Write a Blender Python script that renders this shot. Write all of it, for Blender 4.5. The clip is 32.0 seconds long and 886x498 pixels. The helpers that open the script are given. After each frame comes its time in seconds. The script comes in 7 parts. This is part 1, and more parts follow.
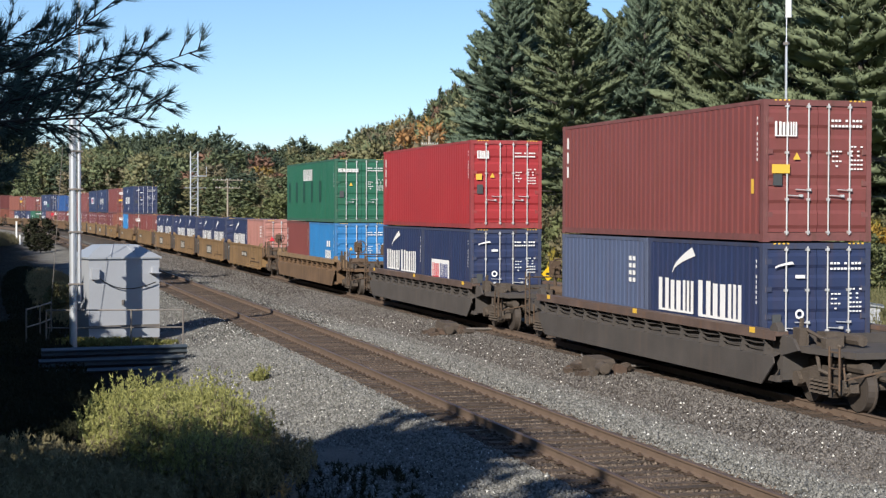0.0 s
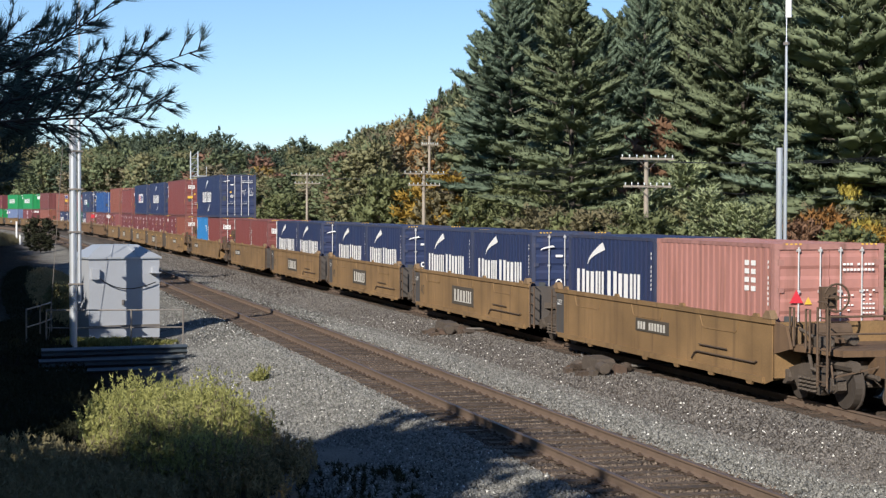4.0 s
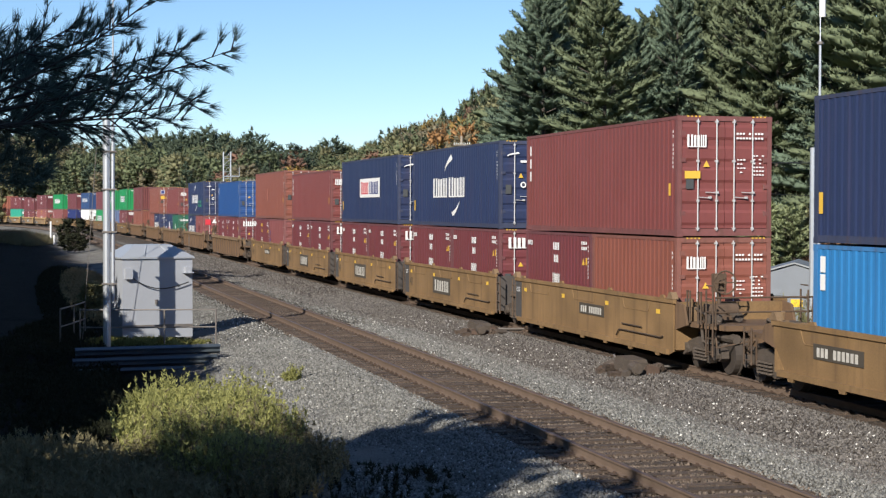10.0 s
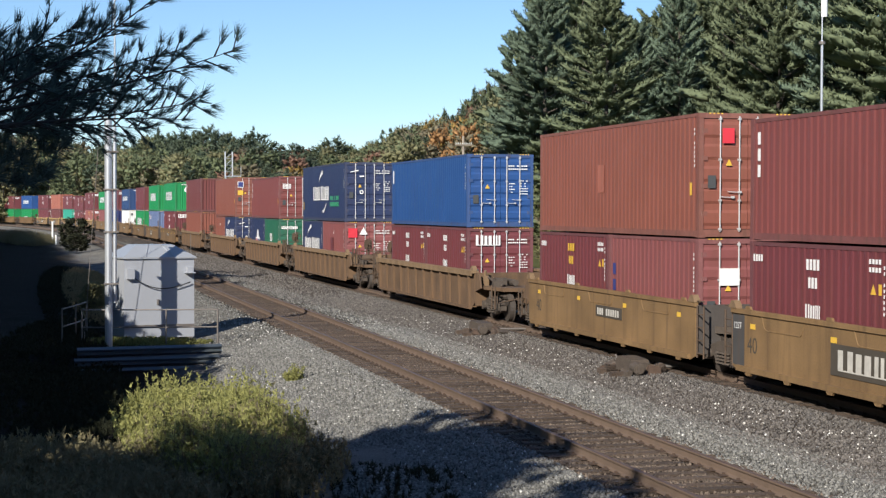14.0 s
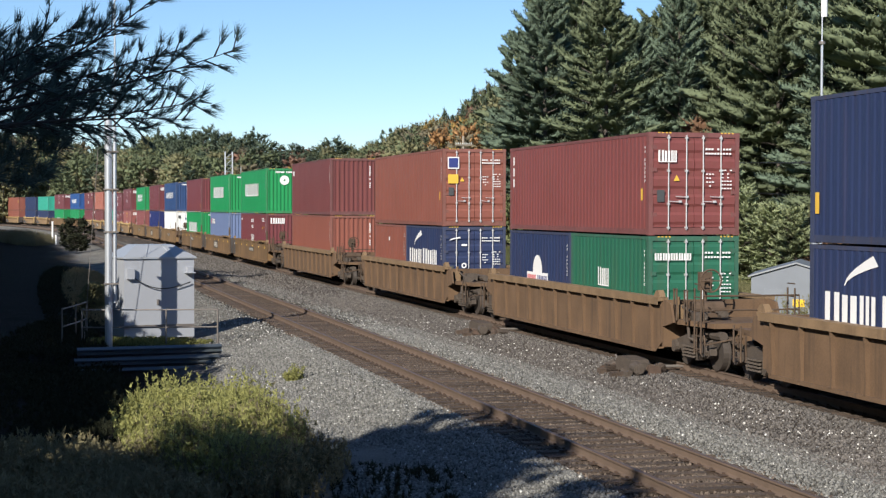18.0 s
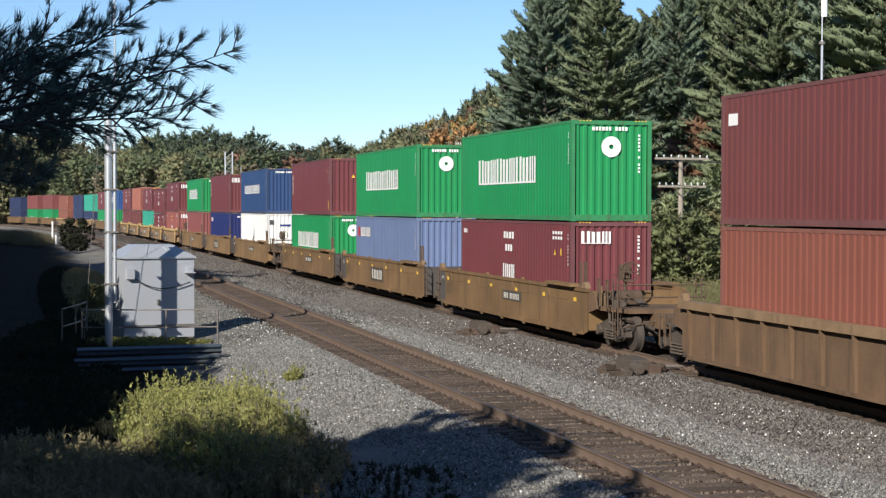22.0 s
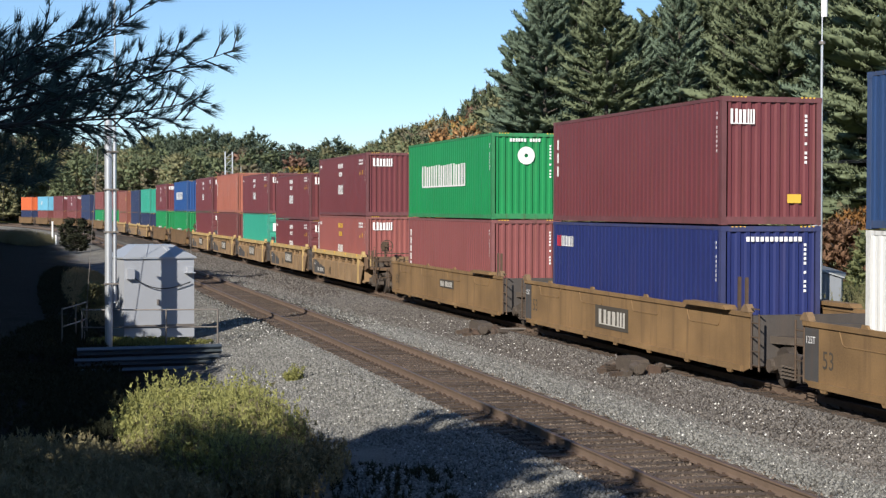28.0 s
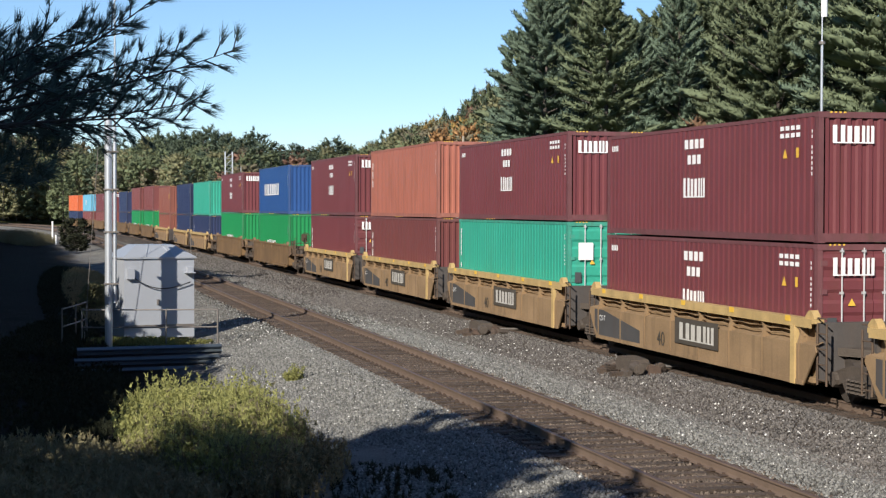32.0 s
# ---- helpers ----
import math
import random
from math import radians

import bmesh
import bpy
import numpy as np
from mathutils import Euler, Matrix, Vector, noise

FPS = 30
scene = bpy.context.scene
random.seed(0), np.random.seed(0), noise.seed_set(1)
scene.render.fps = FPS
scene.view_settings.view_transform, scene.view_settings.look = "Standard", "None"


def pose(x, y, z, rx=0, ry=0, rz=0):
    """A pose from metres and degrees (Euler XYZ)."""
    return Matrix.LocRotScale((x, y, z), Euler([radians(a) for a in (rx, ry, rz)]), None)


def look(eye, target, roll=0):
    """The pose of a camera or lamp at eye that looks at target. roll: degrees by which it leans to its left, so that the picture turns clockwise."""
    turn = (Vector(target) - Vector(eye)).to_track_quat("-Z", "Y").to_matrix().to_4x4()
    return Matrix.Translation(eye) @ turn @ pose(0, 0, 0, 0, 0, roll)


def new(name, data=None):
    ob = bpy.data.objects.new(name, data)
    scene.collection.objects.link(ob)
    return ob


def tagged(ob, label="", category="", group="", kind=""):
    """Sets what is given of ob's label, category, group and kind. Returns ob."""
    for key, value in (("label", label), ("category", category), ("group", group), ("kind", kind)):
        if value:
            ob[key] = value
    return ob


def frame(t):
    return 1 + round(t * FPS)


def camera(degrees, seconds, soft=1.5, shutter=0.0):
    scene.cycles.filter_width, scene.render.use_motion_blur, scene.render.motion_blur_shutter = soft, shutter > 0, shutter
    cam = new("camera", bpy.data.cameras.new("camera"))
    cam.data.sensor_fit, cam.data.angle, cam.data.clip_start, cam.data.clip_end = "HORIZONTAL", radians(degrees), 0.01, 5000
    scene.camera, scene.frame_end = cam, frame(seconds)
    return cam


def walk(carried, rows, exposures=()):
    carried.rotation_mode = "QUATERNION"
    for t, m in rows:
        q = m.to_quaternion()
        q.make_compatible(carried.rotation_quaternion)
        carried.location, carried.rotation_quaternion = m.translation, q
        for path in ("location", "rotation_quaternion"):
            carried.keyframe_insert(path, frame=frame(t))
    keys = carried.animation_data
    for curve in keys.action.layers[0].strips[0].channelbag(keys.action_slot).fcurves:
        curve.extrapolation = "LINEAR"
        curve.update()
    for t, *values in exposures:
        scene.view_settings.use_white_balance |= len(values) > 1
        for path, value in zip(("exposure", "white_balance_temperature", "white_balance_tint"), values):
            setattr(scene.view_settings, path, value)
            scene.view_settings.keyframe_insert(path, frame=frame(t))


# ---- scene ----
# World: x runs along the track in the train's direction, y away from the camera, rail top at z = 0.
EYE = Vector((0.0, -14.909, 3.765))
YAW, PITCH, ROLL, FOCAL = 14.823, -1.418, 0.136, 2915.6
cam = camera(30.10, 32.0, soft=1.3)


def cam_pose(pan):
    """The tripod's pose, swung to the left by pan (in 1/2915.6 of a radian)."""
    yaw, pitch = radians(YAW) - math.atan(pan / FOCAL), radians(PITCH)
    way = Vector((-math.cos(yaw) * math.cos(pitch), math.sin(yaw) * math.cos(pitch), math.sin(pitch)))
    return look(EYE, EYE + way * 50, ROLL)


walk(cam, [(t, cam_pose(p)) for t, p in (
    (0, 0), (3.5, 0), (5.0, 1.2), (5.5, 2.5), (6, 4.5), (6.5, 6), (7, 11), (7.5, 26), (8, 32), (8.5, 34), (9, 42), (9.5, 52.5),
    (10, 57), (10.5, 58.5), (11, 60.3), (11.5, 61.3), (12, 60.6), (12.5, 60), (32, 60))])

# ---- light ----
SUN_AZ, SUN_EL = 39.0, 28.0
to_sun = Vector((math.cos(radians(SUN_AZ)) * math.cos(radians(SUN_EL)), -math.sin(radians(SUN_AZ)) * math.cos(radians(SUN_EL)),
                 math.sin(radians(SUN_EL))))
world = bpy.data.worlds.new("world")
scene.world = world
world.use_nodes = True
wn = world.node_tree.nodes
sky = wn.new("ShaderNodeTexSky")
sky.sky_type, sky.sun_disc = "NISHITA", False
sky.sun_elevation = radians(SUN_EL)
sky.sun_rotation = radians(90 + SUN_AZ)
sky.altitude, sky.air_density, sky.dust_density, sky.ozone_density = 1500, 1.0, 0.0, 5.0
world.node_tree.links.new(sky.outputs[0], wn["Background"].inputs[0])
wn["Background"].inputs[1].default_value = 0.088
sun = new("sun", bpy.data.lights.new("sun", "SUN"))
sun.data.energy, sun.data.angle, sun.data.color = 4.6, radians(0.53), (1.0, 0.93, 0.82)
sun.matrix_world = look(to_sun * 100, (0, 0, 0))
scene.view_settings.exposure = 0.55
# ---- materials ----
def mat(name, color, rough=0.6, metal=0.0, var=0.25, scale=2.0, fine=30.0, bump=0.0, streak=0.0, streak_col=(0.10, 0.055, 0.03), rnd=0.06,
        island=0.0, stretch=None, spec=0.5, trans=0.0, attr=""):
    """A procedural surface: stains at a large scale, grain at a small one, rusty streaks, relief, and a slight shift from piece to piece."""
    m = bpy.data.materials.new(name)
    m.use_nodes = True
    nt = m.node_tree
    n, l = nt.nodes, nt.links
    b = n["Principled BSDF"]
    b.inputs["Roughness"].default_value, b.inputs["Metallic"].default_value = rough, metal
    b.inputs["Specular IOR Level"].default_value = spec
    co = n.new("ShaderNodeTexCoord").outputs["Object"]
    if stretch:
        mp = n.new("ShaderNodeMapping")
        mp.inputs["Scale"].default_value = stretch
        l.new(co, mp.inputs[0])
        co = mp.outputs[0]

    def noise_tex(sc, detail=4.0, src=co):
        t = n.new("ShaderNodeTexNoise")
        t.inputs["Scale"].default_value, t.inputs["Detail"].default_value = sc, detail
        l.new(src, t.inputs["Vector"])
        return t.outputs["Fac"]

    def math_node(op, a, b2):
        k = n.new("ShaderNodeMath")
        k.operation = op
        for i, v in enumerate((a, b2)):
            if isinstance(v, (int, float)):
                k.inputs[i].default_value = v
            else:
                l.new(v, k.inputs[i])
        return k.outputs[0]

    big, small = noise_tex(scale), noise_tex(fine, 3.0)
    val = math_node("ADD", math_node("MULTIPLY", math_node("SUBTRACT", big, 0.5), 2.2 * var), 1.0)
    val = math_node("ADD", val, math_node("MULTIPLY", math_node("SUBTRACT", small, 0.5), 1.2 * var))
    if rnd:
        oi = n.new("ShaderNodeObjectInfo").outputs["Random"]
        val = math_node("ADD", val, math_node("MULTIPLY", math_node("SUBTRACT", oi, 0.5), 2 * rnd))
    if island:
        ri = n.new("ShaderNodeNewGeometry").outputs["Random Per Island"]
        val = math_node("ADD", val, math_node("MULTIPLY", math_node("SUBTRACT", ri, 0.5), 2 * island))
    mul = n.new("ShaderNodeVectorMath")
    mul.operation = "SCALE"
    mul.inputs[0].default_value = color
    if attr:
        an = n.new("ShaderNodeAttribute")
        an.attribute_name = attr
        l.new(an.outputs["Color"], mul.inputs[0])
    l.new(val, mul.inputs["Scale"])
    out = mul.outputs[0]
    if streak:
        mp = n.new("ShaderNodeMapping")
        mp.inputs["Scale"].default_value = (3.0, 3.0, 0.22)
        l.new(co, mp.inputs[0])
        st = noise_tex(1.6, 5.0, mp.outputs[0])
        ramp = n.new("ShaderNodeMapRange")
        ramp.inputs["From Min"].default_value, ramp.inputs["From Max"].default_value = 0.52, 0.78
        l.new(st, ramp.inputs["Value"])
        mix = n.new("ShaderNodeMix")
        mix.data_type = "RGBA"
        l.new(math_node("MULTIPLY", ramp.outputs[0], streak), mix.inputs["Factor"])
        l.new(out, mix.inputs["A"])
        mix.inputs["B"].default_value = (*streak_col, 1)
        out = mix.outputs["Result"]
    l.new(out, b.inputs["Base Color"])
    if bump:
        bp = n.new("ShaderNodeBump")
        bp.inputs["Strength"].default_value, bp.inputs["Distance"].default_value = min(1.0, bump * 4), bump * 0.1
        l.new(small, bp.inputs["Height"])
        l.new(bp.outputs[0], b.inputs["Normal"])
    if trans:
        b.inputs["Subsurface Weight"].default_value = 0.0
        tr = n.new("ShaderNodeBsdfTranslucent")
        l.new(out, tr.inputs["Color"])
        ms = n.new("ShaderNodeMixShader")
        ms.inputs[0].default_value = trans
        l.new(b.outputs[0], ms.inputs[1])
        l.new(tr.outputs[0], ms.inputs[2])
        l.new(ms.outputs[0], n["Material Output"].inputs["Surface"])
    return m


PAINT_COLOR = {}


def paint(name, color, streak=0.25):
    PAINT_COLOR[name.replace("faded_", "").replace("_paint", "")] = color
    return mat(name, color, rough=0.5, var=0.14, scale=0.6, fine=9.0, streak=streak, rnd=0.03)


PAINT = {
    "maroon": paint("maroon_paint", (0.190, 0.056, 0.053)),
    "dark_maroon": paint("dark_maroon_paint", (0.150, 0.046, 0.045)),
    "wine": paint("wine_paint", (0.150, 0.040, 0.047)),
    "brick_red": paint("brick_red_paint", (0.265, 0.088, 0.080)),
    "red": paint("red_paint", (0.33, 0.030, 0.035), 0.12),
    "rust_red": paint("rust_red_paint", (0.232, 0.080, 0.058)),
    "salmon": paint("salmon_paint", (0.36, 0.125, 0.088), 0.5),
    "pink": paint("faded_pink_paint", (0.40, 0.19, 0.165), 0.5),
    "rose": paint("faded_rose_paint", (0.225, 0.075, 0.075), 0.3),
    "navy": paint("navy_paint", (0.023, 0.036, 0.094), 0.18),
    "deep_blue": paint("deep_blue_paint", (0.018, 0.028, 0.130), 0.12),
    "blue": paint("blue_paint", (0.020, 0.075, 0.240), 0.12),
    "bright_blue": paint("bright_blue_paint", (0.030, 0.190, 0.460), 0.12),
    "mid_blue": paint("mid_blue_paint", (0.026, 0.062, 0.165), 0.12),
    "grey_blue": paint("grey_blue_paint", (0.135, 0.185, 0.330), 0.25),
    "dull_blue": paint("dull_blue_paint", (0.085, 0.112, 0.195), 0.25),
    "green": paint("green_paint", (0.012, 0.235, 0.075), 0.15),
    "dark_green": paint("dark_green_paint", (0.020, 0.120, 0.072), 0.25),
    "teal": paint("teal_paint", (0.035, 0.330, 0.235), 0.2),
    "white": paint("white_paint", (0.78, 0.79, 0.78), 0.12),
    "light_blue": paint("light_blue_paint", (0.15, 0.42, 0.58), 0.2),
    "orange": paint("orange_paint", (0.62, 0.135, 0.045), 0.2),
}
M_WHITE = mat("white_marking", (0.80, 0.80, 0.80), rough=0.55, var=0.06, rnd=0.0)
M_YELLOW = mat("yellow_marking", (0.72, 0.45, 0.06), rough=0.55, var=0.1, rnd=0.0)
M_BLACK = mat("black_marking", (0.02, 0.02, 0.022), rough=0.6, var=0.1, rnd=0.0)
M_REDMARK = mat("red_marking", (0.62, 0.04, 0.06), rough=0.5, var=0.08, rnd=0.0)
M_BLUEMARK = mat("blue_marking", (0.035, 0.05, 0.20), rough=0.5, var=0.08, rnd=0.0)
M_GREENMARK = mat("green_marking", (0.05, 0.36, 0.18), rough=0.5, var=0.08, rnd=0.0)
M_ROD = mat("galvanised_lock_bar", (0.62, 0.62, 0.63), rough=0.4, metal=0.35, var=0.15, rnd=0.05)
M_GREENPATCH = mat("dark_green_patch", (0.012, 0.062, 0.042), rough=0.6, var=0.2)
M_GREYPATCH = mat("dark_grey_patch", (0.06, 0.065, 0.07), rough=0.7, var=0.2)
M_BOARD = mat("weathered_dark_board", (0.062, 0.052, 0.040), rough=0.8, var=0.3)
M_WORNWHITE = mat("worn_white_marking", (0.50, 0.48, 0.44), rough=0.7, var=0.35, scale=5, rnd=0.05)
M_ENDGREY = mat("dark_grey_end_paint", (0.060, 0.058, 0.058), rough=0.8, var=0.3, scale=1.5, streak=0.3)
M_UNDER = mat("container_underframe", (0.045, 0.035, 0.032), rough=0.8, var=0.3)
CAR = {
    "dark": mat("dark_weathered_car_paint", (0.066, 0.058, 0.054), rough=0.85, var=0.36, scale=1.2, streak=0.35, streak_col=(0.115, 0.085, 0.066)),
    "tan": mat("tan_brown_car_paint", (0.200, 0.122, 0.054), rough=0.8, var=0.55, scale=0.7, streak=0.6, streak_col=(0.075, 0.045, 0.026)),
    "brown": mat("brown_weathered_car_paint", (0.135, 0.082, 0.046), rough=0.85, var=0.42, scale=1.1, streak=0.75, streak_col=(0.050, 0.034, 0.025)),
    "umber": mat("umber_car_paint", (0.165, 0.098, 0.043), rough=0.8, var=0.55, scale=0.7, streak=0.6, streak_col=(0.062, 0.038, 0.024)),
    "yellow": mat("yellow_tan_car_paint", (0.245, 0.160, 0.085), rough=0.85, var=0.42, scale=0.9, streak=0.6, streak_col=(0.10, 0.065, 0.035)),
}
CAR_CHORD = {"yellow": mat("worn_yellow_chord_paint", (0.450, 0.315, 0.135), rough=0.7, var=0.4, scale=1.6, streak=0.5, streak_col=(0.16, 0.10, 0.05)),
             "brown": mat("worn_tan_chord_paint", (0.205, 0.135, 0.075), rough=0.8, var=0.45, scale=1.6, streak=0.6, streak_col=(0.07, 0.045, 0.03)),
             "dark": mat("rust_worn_chord_paint", (0.098, 0.066, 0.055), rough=0.8, var=0.5, scale=1.4, streak=0.6, streak_col=(0.17, 0.09, 0.05))}
M_ENDGEAR = mat("grimy_end_fittings", (0.085, 0.056, 0.037), rough=0.85, var=0.45, scale=4, fine=30, rnd=0.2)
M_TRUCK = mat("dusty_truck_steel", (0.076, 0.060, 0.048), rough=0.75, var=0.4, scale=5, bump=0.2)
M_WHEEL = mat("wheel_steel", (0.068, 0.056, 0.048), rough=0.65, metal=0.25, var=0.3, scale=4)
M_RAIL = mat("rusty_rail_web", (0.140, 0.098, 0.072), rough=0.85, var=0.3, scale=3, fine=50)
M_RAILTOP = mat("worn_rail_head", (0.15, 0.108, 0.085), rough=0.55, metal=0.4, var=0.25, scale=1.2)
M_TIE = mat("creosoted_wood_tie", (0.112, 0.080, 0.060), rough=0.9, var=0.4, scale=5, fine=40, bump=0.5, rnd=0.30, stretch=(4, 0.6, 4))
M_PLATE = mat("rusty_tie_plate", (0.075, 0.048, 0.034), rough=0.85, var=0.3, scale=8)
M_STONE = mat("ballast_stone", (0.172, 0.170, 0.158), rough=0.9, var=0.2, scale=2.0, fine=25, island=0.58, rnd=0)
M_STONE_DIRTY = mat("dirty_ballast_stone", (0.126, 0.115, 0.106), rough=0.9, var=0.22, scale=2.0, fine=25, island=0.50, rnd=0)
M_STONE_RUST = mat("rust_stained_stone", (0.140, 0.108, 0.084), rough=0.9, var=0.25, scale=1.2, fine=25, island=0.4, rnd=0)
M_STONE_PALE = mat("pale_quartz_stone", (0.62, 0.61, 0.58), rough=0.7, var=0.15, island=0.2, rnd=0)
M_GALV = mat("galvanised_pole", (0.46, 0.49, 0.53), rough=0.42, metal=0.55, var=0.14, scale=3, stretch=(1, 1, 0.2))
M_BOX = mat("grey_painted_steel", (0.33, 0.35, 0.39), rough=0.45, var=0.07, scale=1.2, fine=12, streak=0.06, streak_col=(0.35, 0.33, 0.32))
M_BOXROOF = mat("bungalow_roof_steel", (0.40, 0.425, 0.46), rough=0.35, metal=0.3, var=0.06)
M_CABLE = mat("black_cable", (0.02, 0.02, 0.022), rough=0.6, var=0.1)
M_RUSTRAIL = mat("weathered_handrail", (0.20, 0.18, 0.165), rough=0.6, metal=0.4, var=0.3, scale=5)
M_CORR = mat("corrugated_galvanised_sheet", (0.135, 0.165, 0.190), rough=0.4, metal=0.6, var=0.18, scale=2)
M_POLEWOOD = mat("grey_weathered_pole_wood", (0.30, 0.26, 0.215), rough=0.9, var=0.28, scale=2, stretch=(3, 3, 0.3))
M_GLASSINS = mat("pale_insulator", (0.6, 0.65, 0.66), rough=0.2, var=0.05)
M_SHED = mat("blue_grey_shed_steel", (0.175, 0.195, 0.225), rough=0.5, var=0.12, scale=1.5)
M_SHEDROOF = mat("pale_metal_roof", (0.30, 0.32, 0.34), rough=0.4, metal=0.5, var=0.12)
M_SIGN = mat("yellow_sign", (0.80, 0.50, 0.02), rough=0.5, var=0.06)
M_BARK = mat("pine_bark", (0.082, 0.068, 0.058), rough=0.95, var=0.4, scale=3, fine=20, bump=0.6, stretch=(1, 1, 0.3))
M_DARKBARK = mat("dark_twig_bark", (0.045, 0.042, 0.040), rough=0.9, var=0.3, scale=6)


def leaf(name, color, isl=0.14, trans=0.22):
    return mat(name, color, rough=0.8, var=0.34, scale=0.35, fine=3.0, island=isl, rnd=0.12, trans=trans, spec=0.2)


M_PINE = leaf("pine_needles", (0.158, 0.190, 0.110), 0.12, 0.12)
M_PINE2 = leaf("blue_green_pine_needles", (0.126, 0.170, 0.120), 0.12, 0.12)
M_PINEY = leaf("young_pine_needles", (0.290, 0.330, 0.185), 0.16, 0.18)
M_NEEDLE = leaf("dark_bough_needles", (0.085, 0.130, 0.118), 0.4, 0.05)
M_LEAF = {
    "green": leaf("green_leaves", (0.165, 0.185, 0.088)),
    "olive": leaf("olive_leaves", (0.205, 0.195, 0.098)),
    "gold": leaf("golden_leaves", (0.36, 0.235, 0.050)),
    "yellow": leaf("yellow_leaves", (0.38, 0.31, 0.07)),
    "orange": leaf("orange_leaves", (0.30, 0.150, 0.050)),
    "russet": leaf("russet_leaves", (0.205, 0.120, 0.075)),
    # "dark" is nearly black: the verge's shade is painted into the leaf colour
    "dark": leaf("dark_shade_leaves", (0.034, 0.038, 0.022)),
    "dull": leaf("dull_brown_green_leaves", (0.190, 0.168, 0.098)),
}
M_WOODS = mat("distant_leaves", (0.16, 0.18, 0.09), rough=0.85, var=0.30, scale=0.25, fine=1.6, island=0.10, rnd=0, trans=0.12, spec=0.15, attr="foliage")
M_GRASS = leaf("yellow_green_weeds", (0.290, 0.292, 0.108), 0.3, 0.3)
M_DRYGRASS = leaf("dry_straw", (0.30, 0.235, 0.125), 0.35, 0.25)
M_GROUND = mat("ballast_and_earth", (0.15, 0.14, 0.12), rough=0.95, var=0.55, scale=0.7, fine=22, bump=1.0, rnd=0, spec=0.08, attr="soil")
# ---- mesh helpers ----
class Shape:
    """Collects the faces of one part."""

    def __init__(self):
        self.v, self.f = [], []

    def add(self, verts, faces):
        o = len(self.v)
        self.v += [tuple(p) for p in verts]
        self.f += [tuple(i + o for i in f) for f in faces]
        return self

    def box(self, x0, x1, y0, y1, z0, z1):
        return self.add([(x0, y0, z0), (x1, y0, z0), (x1, y1, z0), (x0, y1, z0), (x0, y0, z1), (x1, y0, z1), (x1, y1, z1), (x0, y1, z1)],
                        [(0, 3, 2, 1), (4, 5, 6, 7), (0, 1, 5, 4), (1, 2, 6, 5), (2, 3, 7, 6), (3, 0, 4, 7)])

    def prism(self, poly, y0, y1):
        """A polygon given in (x, z), counter-clockwise seen from -y, extruded from y0 to y1."""
        n = len(poly)
        return self.add([(x, y0, z) for x, z in poly] + [(x, y1, z) for x, z in poly],
                        [tuple(range(n)), tuple(range(2 * n - 1, n - 1, -1))] + [(i, i + n, (i + 1) % n + n, (i + 1) % n) for i in range(n)])

    def rod(self, a, b, r, n=8, r2=None):
        a, b = Vector(a), Vector(b)
        q = (b - a).to_track_quat("Z", "Y")
        r2 = r if r2 is None else r2
        ring = [(math.cos(2 * math.pi * i / n), math.sin(2 * math.pi * i / n)) for i in range(n)]
        return self.add([a + q @ Vector((c * r, s * r, 0)) for c, s in ring] + [b + q @ Vector((c * r2, s * r2, 0)) for c, s in ring],
                        [tuple(range(n - 1, -1, -1)), tuple(range(n, 2 * n))] + [(i, (i + 1) % n, (i + 1) % n + n, i + n) for i in range(n)])

    def tube(self, pts, r, n=6):
        p = [Vector(q) for q in pts]
        k, v = len(p), []
        for i in range(k):
            q = (p[min(i + 1, k - 1)] - p[max(i - 1, 0)]).to_track_quat("Z", "Y")
            v += [p[i] + q @ Vector((r * math.cos(2 * math.pi * j / n), r * math.sin(2 * math.pi * j / n), 0)) for j in range(n)]
        f = [(i * n + j, i * n + (j + 1) % n, (i + 1) * n + (j + 1) % n, (i + 1) * n + j) for i in range(k - 1) for j in range(n)]
        return self.add(v, f + [tuple(range(n - 1, -1, -1)), tuple(range((k - 1) * n, k * n))])

    def mesh(self, name, smooth=False):
        m = bpy.data.meshes.new(name)
        m.from_pydata(self.v, [], self.f)
        m.materials.append(None)
        if smooth:
            m.polygons.foreach_set("use_smooth", [True] * len(m.polygons))
        m.update()
        return m


def soup(name, verts, faces, material=None):
    """A mesh from an array of verts (n, 3) and one of triangles or quads (m, k)."""
    m = bpy.data.meshes.new(name)
    k = faces.shape[1]
    m.vertices.add(len(verts))
    m.vertices.foreach_set("co", np.ascontiguousarray(verts, dtype=np.float32).ravel())
    m.loops.add(faces.size)
    m.loops.foreach_set("vertex_index", np.ascontiguousarray(faces, dtype=np.int32).ravel())
    m.polygons.add(len(faces))
    m.polygons.foreach_set("loop_start", np.arange(0, faces.size, k, dtype=np.int32))
    m.materials.append(material)
    m.update(calc_edges=True)
    m.validate()
    return m


MESHES = {}


def cached(key, make, smooth=False):
    if key not in MESHES:
        MESHES[key] = make().mesh(key if isinstance(key, str) else key[0], smooth)
    return MESHES[key]


def part(name, mesh, material, parent, label="", at=None):
    """One mesh object under a thing or a part. at: its pose in the parent's space."""
    ob = new(name, mesh)
    if material:
        ob.material_slots[0].link = "OBJECT"
        ob.material_slots[0].material = material
    ob.parent = parent
    if at is not None:
        ob.matrix_local = at
    return tagged(ob, label)


def thing(name, label, category, group="", kind="", at=None):
    ob = new(name)
    ob.empty_display_size = 0.3
    if at is not None:
        ob.matrix_world = at
    return tagged(ob, label, category, group, kind)


